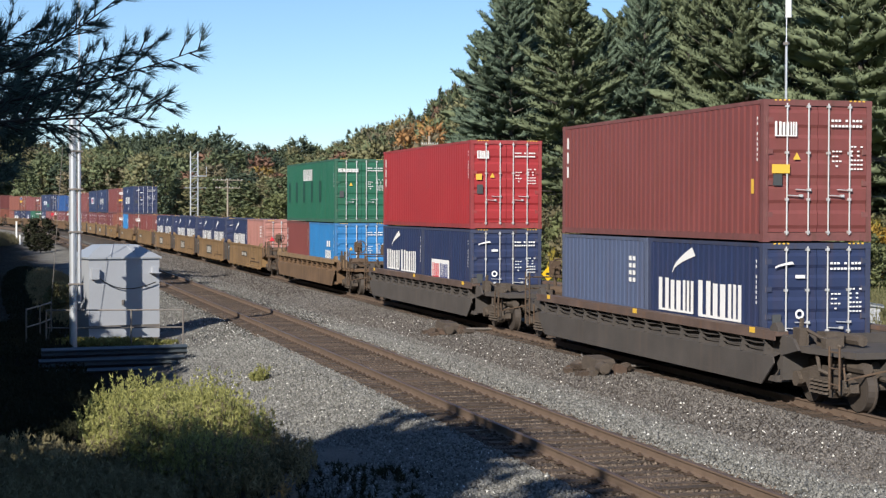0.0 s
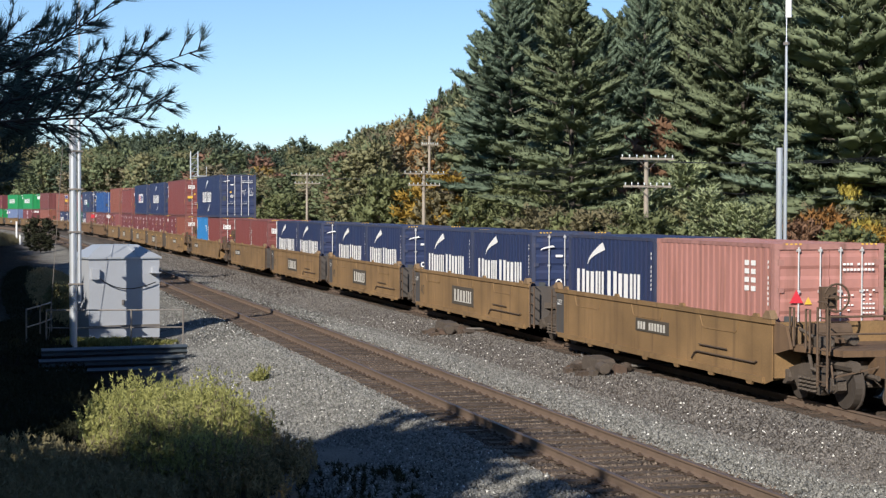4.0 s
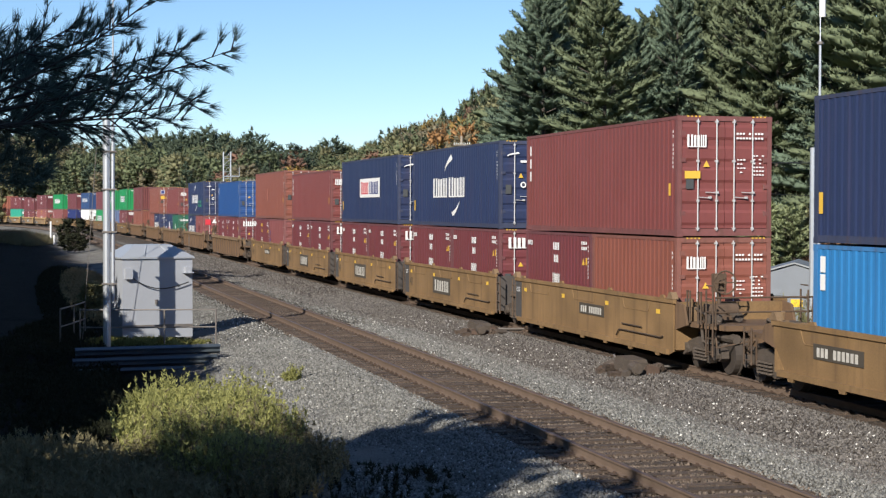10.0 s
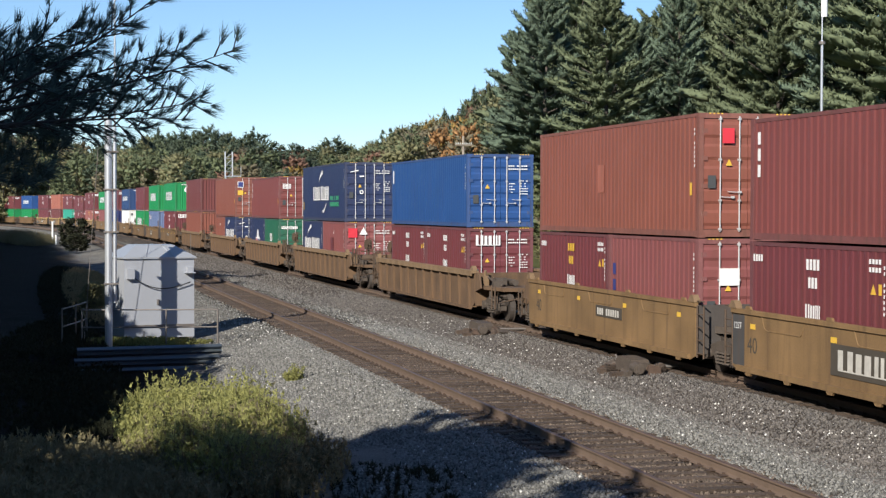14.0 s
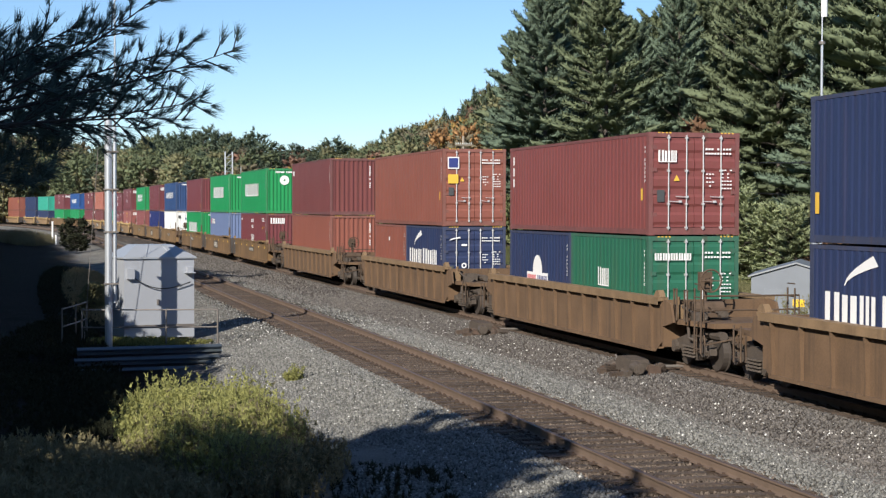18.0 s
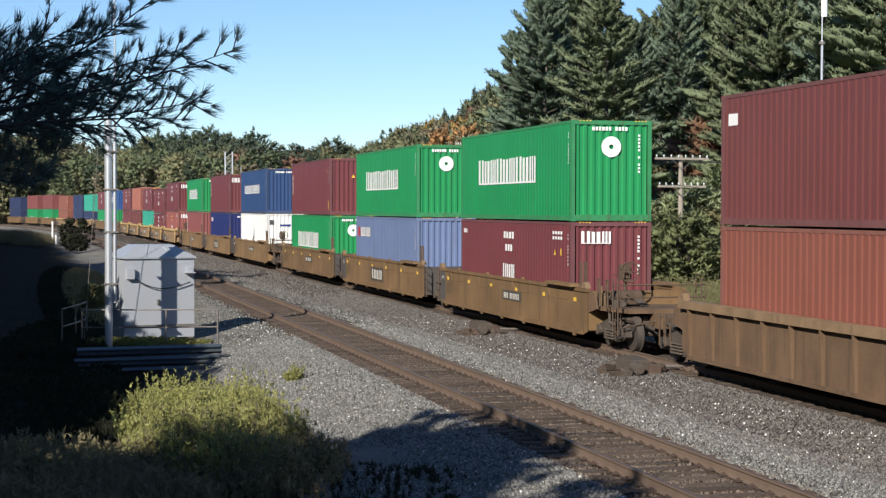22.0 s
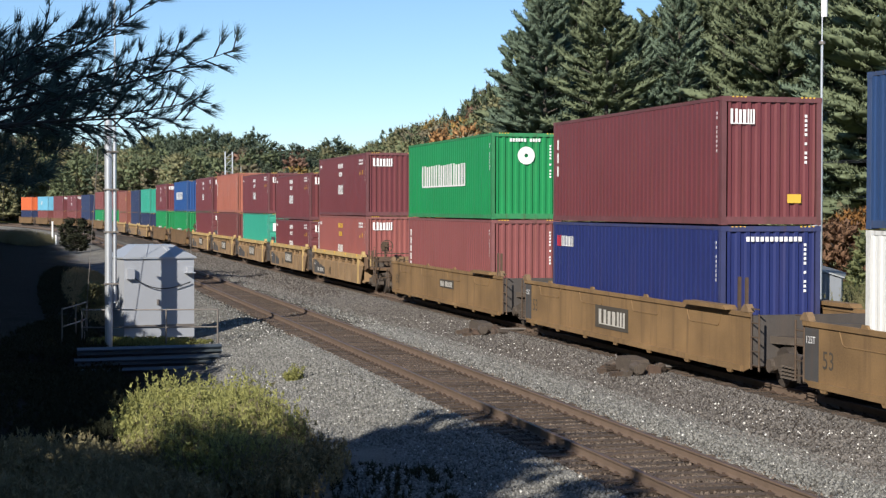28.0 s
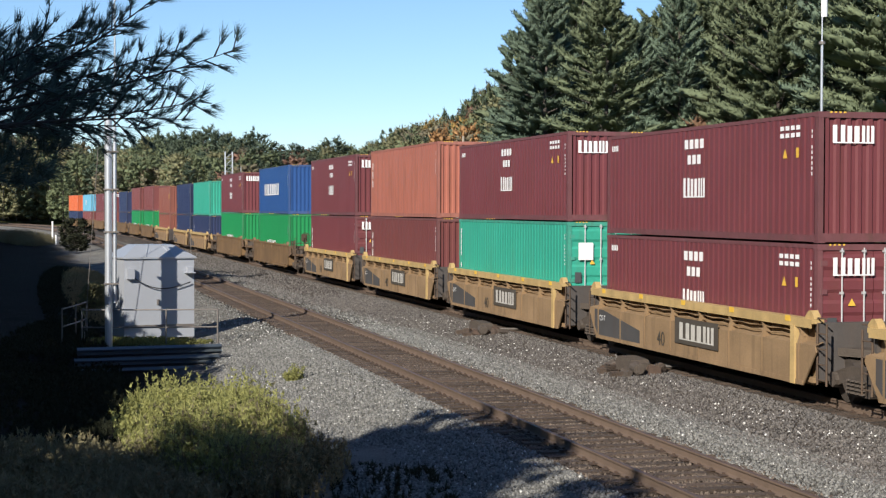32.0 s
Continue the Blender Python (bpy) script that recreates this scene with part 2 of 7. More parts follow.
# ---- the line of the track ----
STEP = 2.0
BACK = np.arange(0, 1202, STEP)
BEND = np.interp(BACK, (0, 40, 80, 120, 160, 220, 262, 320, 440, 480, 1300),
                 (0.154, 0.296, -0.065, 0.152, 0.058, 0.30, 0.95, 1.30, 1.35, 0.0, 0.0)) * 1e-3
TURN = np.concatenate([[0], np.cumsum((BEND[1:] + BEND[:-1]) / 2 * STEP)])
LINE_X = np.concatenate([[0], np.cumsum(-np.cos((TURN[1:] + TURN[:-1]) / 2) * STEP)])
LINE_Y = np.concatenate([[0], np.cumsum(-np.sin((TURN[1:] + TURN[:-1]) / 2) * STEP)])


def along(s, off):
    """World x, y and heading at s metres along the line (negative: back round the bend), off metres to the far side."""
    b = -np.asarray(s, float)
    x = np.where(b < 0, -b, np.interp(b, BACK, LINE_X))
    y = np.where(b < 0, 0.0, np.interp(b, BACK, LINE_Y))
    th = np.where(b < 0, 0.0, np.interp(b, BACK, TURN))
    return x - off * np.sin(th), y + off * np.cos(th), th


MID, NEAR = 1.219, -5.79          # centre lines of the train's track and of the nearer track
GAUGE = 0.755


def ground_z(x, off):
    """Height of the ground at off metres from the line."""
    z = np.interp(off, (-400, -60, -24, -16, -12.5, -10.2, -9.2, -7.6, -7.15, -4.45, -4.0, -2.4, -0.75, -0.25, 2.65, 3.2, 4.8, 8, 14, 30, 70, 200, 900),
                  (6, 2, 0.4, -0.35, -0.5, -0.55, -0.48, -0.18, -0.205, -0.205, -0.18, -0.36, -0.2, -0.19, -0.19, -0.2, -0.75, -0.8, -0.3, 0.3, 2, 6, 10))
    near = 2.25 * np.exp(-(((x - 3) / 8.0) ** 2 + ((off + 16.5) / 5.0) ** 2))
    dip = 0.36 * np.clip(x + 46.6, 0, 1) * np.clip((-9.9 - off) / 0.8, 0, 1) * np.clip((off + 16) / 1.5, 0, 1) * np.clip((-x - 14) / 4, 0, 1)
    return z + near - dip


# ---- where the train is ----
def run(t):
    return 15.7498 * t - 0.0155 * t * t


ROW_TIMES = [i * 1.0 for i in range(33)]
KEYED = []                         # (thing, distance of its middle at the start, half its wheelbase, height)


def carry(ob, s_mid, half, z):
    KEYED.append((ob, s_mid, half, z))
    return ob


def train_pose(s_mid, half, z):
    xa, ya, _ = along(s_mid + half, MID)
    xb, yb, _ = along(s_mid - half, MID)
    return pose(float(xa + xb) / 2, float(ya + yb) / 2, z, 0, 0, math.degrees(math.atan2(float(ya - yb), float(xa - xb))))


WHEELS = []                        # (wheel, its car's place at the start, its place on the car, its truck's pose)


def spin_rows(s_start, x, y, turned):
    """A wheel rolls while its truck is near the camera; far off it is too small to tell."""
    times = [i / FPS for i in range(int(32 * FPS) + 1)]
    near = [t for t in times if -72 < s_start + run(t) < -18]
    if not near:
        return []
    first, last = near[0], near[-1]
    rows = [] if first == 0 else [(0, first)]
    rows += [(t, t) for t in near]
    if last < 32:
        rows.append((32, last))
    sg = -1 if turned else 1
    return [(t, pose(x, y, 0.425, 0, 0, 180 if turned else 0) @ pose(0, 0, 0, 0, sg * math.degrees(run(u) / 0.425) % 360, 0)) for t, u in rows]


def motions():
    for ob, s_start, x, y, turned in WHEELS:
        rows = spin_rows(s_start, x, y, turned)
        if rows:
            walk(ob, rows)
    for ob, s_mid, half, z in KEYED:
        walk(ob, [(t, train_pose(s_mid + run(t), half, z)) for t in ROW_TIMES])
# ---- ground and tracks ----
def build_ground():
    bs = np.concatenate([np.arange(-700, -40, 60.0), np.arange(-40, -16, 4.0), np.arange(-16, 70, 1.0), np.arange(70, 200, 4.0), np.arange(200, 520, 12.0), np.arange(520, 1201, 60.0)])
    offs = np.concatenate([[-2600, -1400, -700, -400, -200, -120, -80, -60, -40, -30, -26], np.arange(-24, -8, 0.5), np.arange(-8, 6, 0.3), np.arange(6, 16, 1.0), [18, 22, 26, 30, 40, 55, 70, 100, 150, 200, 300, 450, 700, 900, 1500, 2600]])
    B, O = np.meshgrid(bs, offs, indexing="ij")
    X, Y, _ = along(-B, O)
    far = np.abs(O) > 700
    X = np.where(far & (B > 1100), X - 2600, np.where(far & (B < -600), X + 2600, X))
    Z = ground_z(X, O)
    rough = np.array([[noise.noise(Vector((x * 0.35, y * 0.35, 0))) + 0.6 * noise.noise(Vector((x * 1.3, y * 1.3, 5))) for x, y in zip(rx, ry)] for rx, ry in zip(X, Y)])
    amp = np.interp(O, (-30, -11, -9.5, -8, 2, 4.5, 12), (0.14, 0.12, 0.05, 0.012, 0.012, 0.04, 0.2))
    Z = Z + rough * amp
    nb, no = B.shape
    idx = np.arange(nb * no).reshape(nb, no)
    quads = np.stack([idx[:-1, :-1], idx[:-1, 1:], idx[1:, 1:], idx[1:, :-1]], -1).reshape(-1, 4)
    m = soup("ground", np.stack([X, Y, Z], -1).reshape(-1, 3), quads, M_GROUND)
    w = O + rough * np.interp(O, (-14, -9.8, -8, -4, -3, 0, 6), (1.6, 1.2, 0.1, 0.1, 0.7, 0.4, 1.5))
    # Bank colours at -26 and -13.5 are darkened to paint in the trees' shade.
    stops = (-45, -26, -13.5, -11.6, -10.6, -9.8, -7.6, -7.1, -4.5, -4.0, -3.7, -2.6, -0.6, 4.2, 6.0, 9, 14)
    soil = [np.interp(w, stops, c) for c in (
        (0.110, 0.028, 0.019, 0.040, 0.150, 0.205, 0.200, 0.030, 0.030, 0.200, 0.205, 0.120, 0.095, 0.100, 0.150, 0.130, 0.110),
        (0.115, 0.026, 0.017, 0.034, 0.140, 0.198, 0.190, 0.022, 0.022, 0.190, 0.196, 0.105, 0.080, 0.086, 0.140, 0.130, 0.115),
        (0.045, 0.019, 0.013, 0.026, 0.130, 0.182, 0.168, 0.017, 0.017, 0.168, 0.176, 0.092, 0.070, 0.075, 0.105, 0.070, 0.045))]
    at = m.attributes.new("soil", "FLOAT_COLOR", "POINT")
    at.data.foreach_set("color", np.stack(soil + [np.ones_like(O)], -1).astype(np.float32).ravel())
    m.polygons.foreach_set("use_smooth", [True] * len(m.polygons))
    tagged(new("ground", m), "railway land of grey ballast, earth and rough grass, bank shade painted in", "ground", kind="structure")


build_ground()


def rail_object(off, lo, hi):
    """One rail: foot, web and head swept along the line."""
    prof = [(-0.07, -0.17), (-0.07, -0.155), (-0.012, -0.135), (-0.012, -0.04), (-0.036, -0.032), (-0.036, -0.004), (-0.028, 0.0), (0.028, 0.0), (0.036, -0.004),
            (0.036, -0.032), (0.012, -0.04), (0.012, -0.135), (0.07, -0.155), (0.07, -0.17)]
    s = np.concatenate([np.arange(lo, -100, 10.0), np.arange(-100, hi, 5.0)])
    x, y, th = along(s, off)
    v, f, k = [], [], len(prof)
    for xi, yi, ti in zip(x, y, th):
        v += [(xi - p * math.sin(ti), yi + p * math.cos(ti), z) for p, z in prof]
    for i in range(len(s) - 1):
        f += [(i * k + j, i * k + j + 1, (i + 1) * k + j + 1, (i + 1) * k + j) for j in range(k - 1)]
    sh = Shape().add(v, f).mesh("rail")
    sh.materials[0] = M_RAIL
    sh.materials.append(M_RAILTOP)
    top = [i % (k - 1) in (5, 6, 7) for i in range(len(f))]
    sh.polygons.foreach_set("material_index", [int(b) for b in top])
    return sh


for nm, c in (("near", NEAR), ("far", MID)):
    track = thing("railway_track", "rusty rails on worn wooden ties in grey ballast", "railway track", kind="structure")
    for sd in (-1, 1):
        ob = new("rail", rail_object(c + sd * GAUGE, -700, 300))
        ob.parent = track
    tie_mesh = [cached(("tie", i), lambda i=i: Shape().add(
        [(-0.112, -1.28, -0.32), (0.112, -1.28, -0.32), (0.112, 1.3, -0.32), (-0.112, 1.3, -0.32),
         (-0.112 + 0.01 * i, -1.28, -0.155), (0.105, -1.27 - 0.01 * i, -0.162), (0.112 - 0.006 * i, 1.3, -0.158), (-0.105, 1.29, -0.16)],
        [(0, 3, 2, 1), (4, 5, 6, 7), (0, 1, 5, 4), (1, 2, 6, 5), (2, 3, 7, 6), (3, 0, 4, 7)])) for i in range(3)]
    rg = random.Random(5 if nm == "near" else 6)
    n_single = 230 if nm == "near" else 150
    start = -17.0 if nm == "near" else -26.0
    joined = Shape()
    spikes = Shape()
    for i in range(620 if nm == "near" else 460):
        s = start - i * 0.5 + rg.uniform(-0.04, 0.04)
        x, y, th = (float(q) for q in along(s, c + rg.uniform(-0.05, 0.05)))
        at = pose(x, y, rg.uniform(-0.02, 0.006), 0, 0, math.degrees(th) + rg.uniform(-1.5, 1.5))
        me = tie_mesh[rg.randrange(3)]
        if i < n_single:
            part("tie", me, M_TIE, track, at=at)
        else:
            joined.add([at @ v.co for v in me.vertices], [tuple(p.vertices) for p in me.polygons])
        if i < 300:
            for sd in (-1, 1):
                px, py, _ = (float(q) for q in along(s, c + sd * GAUGE))
                spikes.box(px - 0.09, px + 0.09, py - 0.17, py + 0.17, -0.158, -0.148)
                for dy in (-0.09, 0.09):
                    spikes.box(px - 0.05, px - 0.02, py + dy - 0.02, py + dy + 0.02, -0.15, -0.118)
    tagged(part("ties_beyond", joined.mesh("ties_beyond"), M_TIE, track), kind="stuff")
    tagged(part("tie_plates", spikes.mesh("tie_plates"), M_PLATE, track), kind="stuff")


def scatter_stones(name, n, b0, b1, o0, o1, size, material, label, seed, bias=1.0, crib=False):
    """Loose angular stones strewn over the bed; more of them near the camera."""
    rg = np.random.default_rng(seed)
    b = b0 + (b1 - b0) * rg.random(n) ** bias
    o = o0 + (o1 - o0) * rg.random(n)
    on_rail = np.zeros(n, bool)
    for c in (NEAR, MID):
        for sd in (-1, 1):
            on_rail |= np.abs(o - c - sd * GAUGE) < 0.085
    if not crib:
        on_rail |= (np.abs(o - NEAR) < 1.32) & (rg.random(n) < 0.93)
        on_rail |= (np.abs(o - MID) < 1.32)
    b, o = b[~on_rail], o[~on_rail]
    n = len(b)
    X, Y, _ = along(-b, o)
    Z = ground_z(X, o)
    unit = np.array([(1, 0, 0), (-1, 0, 0), (0, 1, 0), (0, -1, 0), (0, 0, 1), (0, 0, -1)], float)
    tri = np.array([(0, 2, 4), (2, 1, 4), (1, 3, 4), (3, 0, 4), (2, 0, 5), (1, 2, 5), (3, 1, 5), (0, 3, 5)])
    r = size * (0.45 + 0.9 * rg.random((n, 1, 1)) ** 1.6)
    v = unit[None] * r * (0.40 + 1.0 * rg.random((n, 6, 1)))
    a = rg.random(n) * 6.283
    ca, sa = np.cos(a)[:, None], np.sin(a)[:, None]
    tilt = (rg.random((n, 1)) - 0.5) * 1.4
    vx, vy, vz = v[..., 0], v[..., 1], v[..., 2]
    vx, vz = vx * np.cos(tilt) - vz * np.sin(tilt), vx * np.sin(tilt) + vz * np.cos(tilt)
    vx, vy = vx * ca - vy * sa, vx * sa + vy * ca
    pts = np.stack([vx + X[:, None], vy + Y[:, None], vz + (Z + (0.006 if crib else 0.012))[:, None]], -1).reshape(-1, 3)
    faces = (tri[None] + (np.arange(n) * 6)[:, None, None]).reshape(-1, 3)
    tagged(new(name, soup(name, pts, faces, material)), label, "gravel", kind="stuff")


scatter_stones("ballast_stones", 62000, 18, 50, -10.3, -7.1, 0.030, M_STONE, "loose grey crushed stone on the near shoulder", 1, 1.2)
scatter_stones("gap_stones", 34000, 18, 55, -4.6, -2.3, 0.030, M_STONE, "loose grey crushed stone between the tracks", 3, 1.2)
scatter_stones("far_stones", 16000, 50, 100, -10.3, -2.4, 0.036, M_STONE, "grey crushed stone farther along the track", 4, 1.2)
scatter_stones("dirty_ballast_stones", 46000, 22, 75, -3.0, 0.2, 0.030, M_STONE_DIRTY, "dirty brown crushed stone beside the far track", 2, 1.5)
scatter_stones("pale_stones", 1500, 18, 60, -10.2, -7.1, 0.026, M_STONE_PALE, "scattered pale stones in the grey ballast", 5, 1.2)
scatter_stones("pale_gap_stones", 1500, 18, 60, -4.6, -0.6, 0.026, M_STONE_PALE, "scattered pale stones between the tracks", 6, 1.2)
scatter_stones("dirty_far_stones", 16000, 66, 170, -4.0, 0.3, 0.046, M_STONE_DIRTY, "dirty brown crushed stone farther along the far track", 7, 1.3)
scatter_stones("crib_stones", 32000, 17, 52, NEAR - 1.45, NEAR + 1.45, 0.029, M_STONE_RUST, "rust-stained stones packed between the ties", 8, 1.2, True)
scatter_stones("far_crib_stones", 7000, 52, 110, NEAR - 1.4, NEAR + 1.4, 0.036, M_STONE_RUST, "rust-stained stones packed between the farther ties", 9, 1.2, True)
# ---- trackside things ----
def signal_bungalow(x, y, z, turn):
    b = thing("signal_bungalow", "pale grey painted steel signal bungalow with a hipped roof", "equipment cabinet", at=pose(x, y, z, 0, 0, turn))
    w, d, h = 1.16, 1.0, 2.62
    part("body", Shape().box(-d, d, -w, w, 0.08, h).mesh("body"), M_BOX, b)
    part("roof", Shape().add([(d + 0.06, -w - 0.06, h), (d + 0.06, w + 0.06, h), (-d - 0.06, w + 0.06, h), (-d - 0.06, -w - 0.06, h),
                              (d + 0.06, -w - 0.06, h + 0.05), (d + 0.06, w + 0.06, h + 0.05), (-d - 0.06, w + 0.06, h + 0.05), (-d - 0.06, -w - 0.06, h + 0.05),
                              (0.45, -0.62, h + 0.44), (0.45, 0.62, h + 0.44), (-0.45, 0.62, h + 0.44), (-0.45, -0.62, h + 0.44)],
                             [(0, 3, 2, 1), (0, 1, 5, 4), (1, 2, 6, 5), (2, 3, 7, 6), (3, 0, 4, 7), (4, 5, 9, 8), (5, 6, 10, 9), (6, 7, 11, 10), (7, 4, 8, 11), (8, 9, 10, 11)]).mesh("roof"), M_BOXROOF, b)
    for yy in (-0.21, 0.21):
        part("roof_seam", Shape().rod((d + 0.06, yy * 2.2, h + 0.07), (0.45, yy, h + 0.45), 0.015, 6).mesh("roof_seam"), M_BOXROOF, b)
    part("latch", Shape().box(0.02, 0.08, -0.04, 0.04, 0, 0.16).mesh("latch"), M_RUSTRAIL, b, at=pose(d, -0.06, 1.15))
    part("meter_box", Shape().box(0, 0.16, -0.12, 0.12, 0, 0.34).mesh("meter_box"), M_BOX, b, at=pose(d, -0.98, 1.98))
    part("lamp_bracket", Shape().box(0, 0.18, -0.1, 0.1, 0, 0.2).box(0, 0.3, -0.16, 0.14, 0.0, 0.03).mesh("lamp_bracket"), M_BOX, b, at=pose(d, 0.98, 2.15))
    part("whip_aerial", Shape().rod((0, 0, 0), (0, 0, 1.1), 0.012, 5).mesh("whip_aerial"), M_RUSTRAIL, b, at=pose(d - 0.1, 1.08, 2.3))
    pts = [(d + 0.1, -1.0 + 2.0 * t, 2.15 - 0.62 * math.sin(math.pi * min(1, t * 0.72) ** 0.9) * (1 - 0.35 * t)) for t in np.linspace(0, 1, 15)]
    part("cable", Shape().tube(pts, 0.018, 5).mesh("cable"), M_CABLE, b)
    part("kick_rail", Shape().box(d, d + 0.04, -w, w, 0.42, 0.5).mesh("kick_rail"), M_RUSTRAIL, b)
    for y in (-w + 0.15, w - 0.15):
        part("skid", cached("skid", lambda: Shape().box(-d, d + 0.05, -0.1, 0.1, -0.06, 0.08)), M_RUSTRAIL, b, at=pose(0, y, 0))


signal_bungalow(-54.6, -11.50, -0.50, 13)

def railing(pts, z, h):
    r = thing("pipe_railing", "thin weathered steel pipe railing round the platform", "railing")
    for i, (x, y) in enumerate(pts):
        part("post", cached(("railing_post", h), lambda: Shape().rod((0, 0, 0), (0, 0, h), 0.028, 7)), M_RUSTRAIL, r, at=pose(x, y, z))
    for k in (h - 0.02, h * 0.5):
        part("rail", Shape().tube([(x, y, z + k) for x, y in pts], 0.024, 6).mesh("rail"), M_RUSTRAIL, r)


railing([(-52.2, -13.75), (-52.0, -12.9), (-51.75, -11.2), (-51.6, -9.62)], -0.52, 1.13)
railing([(-52.4, -14.35), (-54.2, -13.9), (-56.2, -13.5)], -0.52, 1.15)

# stacked corrugated sheets that hold the platform's edge
wallth = thing("corrugated_retaining_sheets", "long ribbed galvanised steel sheets lying in a low wall", "retaining wall", at=pose(-46.2, -11.9, -0.92, 0, 0, 8))
for i in range(3):
    def sheet(i=i):
        s = Shape()
        w = [(0.055 - 0.055 * math.cos(j * math.pi / 2), 0.27 * j / 8) for j in range(9)]
        L0, L1 = -2.3 + 0.1 * i, 1.95 - 0.3 * (2 - i) * 0.4
        v = [(x, y, z) for x, z in w for y in (L0, L1)] + [(x - 0.02, y, z) for x, z in w for y in (L0, L1)]
        f = [(2 * j, 2 * j + 1, 2 * j + 3, 2 * j + 2) for j in range(8)]
        return s.add(v, f + [tuple(q + 18 for q in reversed(k)) for k in f])
    part("sheet", sheet().mesh("sheet"), M_CORR, wallth, at=pose(-0.16 * i, 0, 0.28 * i))


def steel_pole(x, y, z, h, r, mast=0.0):
    p = thing("signal_pole", "tall galvanised steel pole with a thin mast and conduit", "pole", at=pose(x, y, z))
    part("shaft", Shape().rod((0, 0, 0), (0, 0, h), r, 12).mesh("shaft"), M_GALV, p)
    part("cap", Shape().rod((0, 0, h), (0, 0, h + 0.05), r * 1.25, 10).mesh("cap"), M_GALV, p)
    part("conduit", Shape().rod((0.02, 0.19, 1.6), (0.02, 0.19, h - 0.15), r * 0.5, 10).mesh("conduit"), M_GALV, p)
    for k in (0.3, 0.52, 0.7, 0.86):
        part("clamp", Shape().box(-r - 0.02, r + 0.02, -r - 0.03, 0.30, h * k, h * k + 0.05).mesh("clamp"), M_RUSTRAIL, p)
    if mast:
        part("mast", Shape().rod((0, 0.20, h - 0.2), (0, 0.20, h + mast), 0.035, 8, 0.02).mesh("mast"), M_GALV, p)
    part("guy_wire", Shape().rod((-0.05, -0.25, h - 0.2), (-0.4, -0.75, 0.1), 0.009, 5).mesh("guy_wire"), M_RUSTRAIL, p)


steel_pole(-51.3, -12.97, -0.75, 7.2, 0.115, 5.5)


def cell_mast(x, y):
    p = thing("antenna_mast", "slim galvanised antenna mast beside a thicker pole", "antenna mast", at=pose(x, y, 0))
    part("pole", Shape().rod((0, -0.22, -0.6), (0, -0.22, 6.0), 0.115, 12).mesh("pole"), M_GALV, p)
    part("mast", Shape().rod((0, 0.02, -0.6), (0, 0.02, 6.5), 0.07, 10).rod((0, 0.02, 6.4), (0, 0.02, 9.9), 0.05, 8).mesh("mast"), M_GALV, p)
    part("collar", Shape().rod((0, 0.02, 9.75), (0, 0.02, 9.85), 0.12, 10).mesh("collar"), M_RUSTRAIL, p)
    part("whip", Shape().rod((0, 0.02, 9.9), (0, 0.02, 10.9), 0.022, 6).mesh("whip"), M_GALV, p)
    part("antenna", Shape().rod((0, 0.1, 10.75), (0, 0.1, 11.4), 0.115, 12).mesh("antenna"), M_WHITE, p, "white cylindrical antenna")


cell_mast(-55.1, 12.6)


def steel_shed(x, y, z, turn, w, d, h, rise, mt, rmt, label):
    s = thing("equipment_shed", label, "shed", at=pose(x, y, z, 0, 0, turn))
    part("wall", Shape().prism([(-w / 2, 0), (w / 2, 0), (w / 2, h), (0, h + rise), (-w / 2, h)], -d / 2, d / 2).mesh("wall"), mt, s)
    for sg in (-1, 1):
        part("roof_panel", Shape().add([(0, -d / 2 - 0.1, h + rise + 0.04), (0, d / 2 + 0.1, h + rise + 0.04), (sg * (w / 2 + 0.12), d / 2 + 0.1, h + 0.0), (sg * (w / 2 + 0.12), -d / 2 - 0.1, h + 0.0),
                                        (0, -d / 2 - 0.1, h + rise + 0.10), (0, d / 2 + 0.1, h + rise + 0.10), (sg * (w / 2 + 0.12), d / 2 + 0.1, h + 0.06), (sg * (w / 2 + 0.12), -d / 2 - 0.1, h + 0.06)],
                                       [(0, 1, 2, 3), (7, 6, 5, 4), (0, 3, 7, 4), (3, 2, 6, 7), (2, 1, 5, 6)]).mesh("roof_panel"), rmt, s)
    for k in (-0.25, 0.25):
        part("louvre", Shape().box(-0.35, 0.35, -0.03, 0, -0.12, 0.12).mesh("louvre"), mt, s, at=pose(k * w, -d / 2, h - 0.55))
    part("notice", Shape().box(-0.22, 0.22, -0.02, 0, -0.14, 0.14).mesh("notice"), M_SIGN, s, "yellow notice", at=pose(0.1, -d / 2, h - 0.95))


steel_shed(-58.5, 13.4, -0.55, 62, 3.3, 4.2, 1.75, 0.48, M_SHED, M_SHEDROOF, "low blue-grey steel equipment shed with a gabled roof")
steel_shed(-51.2, 13.6, -0.55, 62, 1.2, 1.2, 0.95, 0.06, M_BOX, M_SHEDROOF, "small pale grey steel cabinet beyond the tracks")


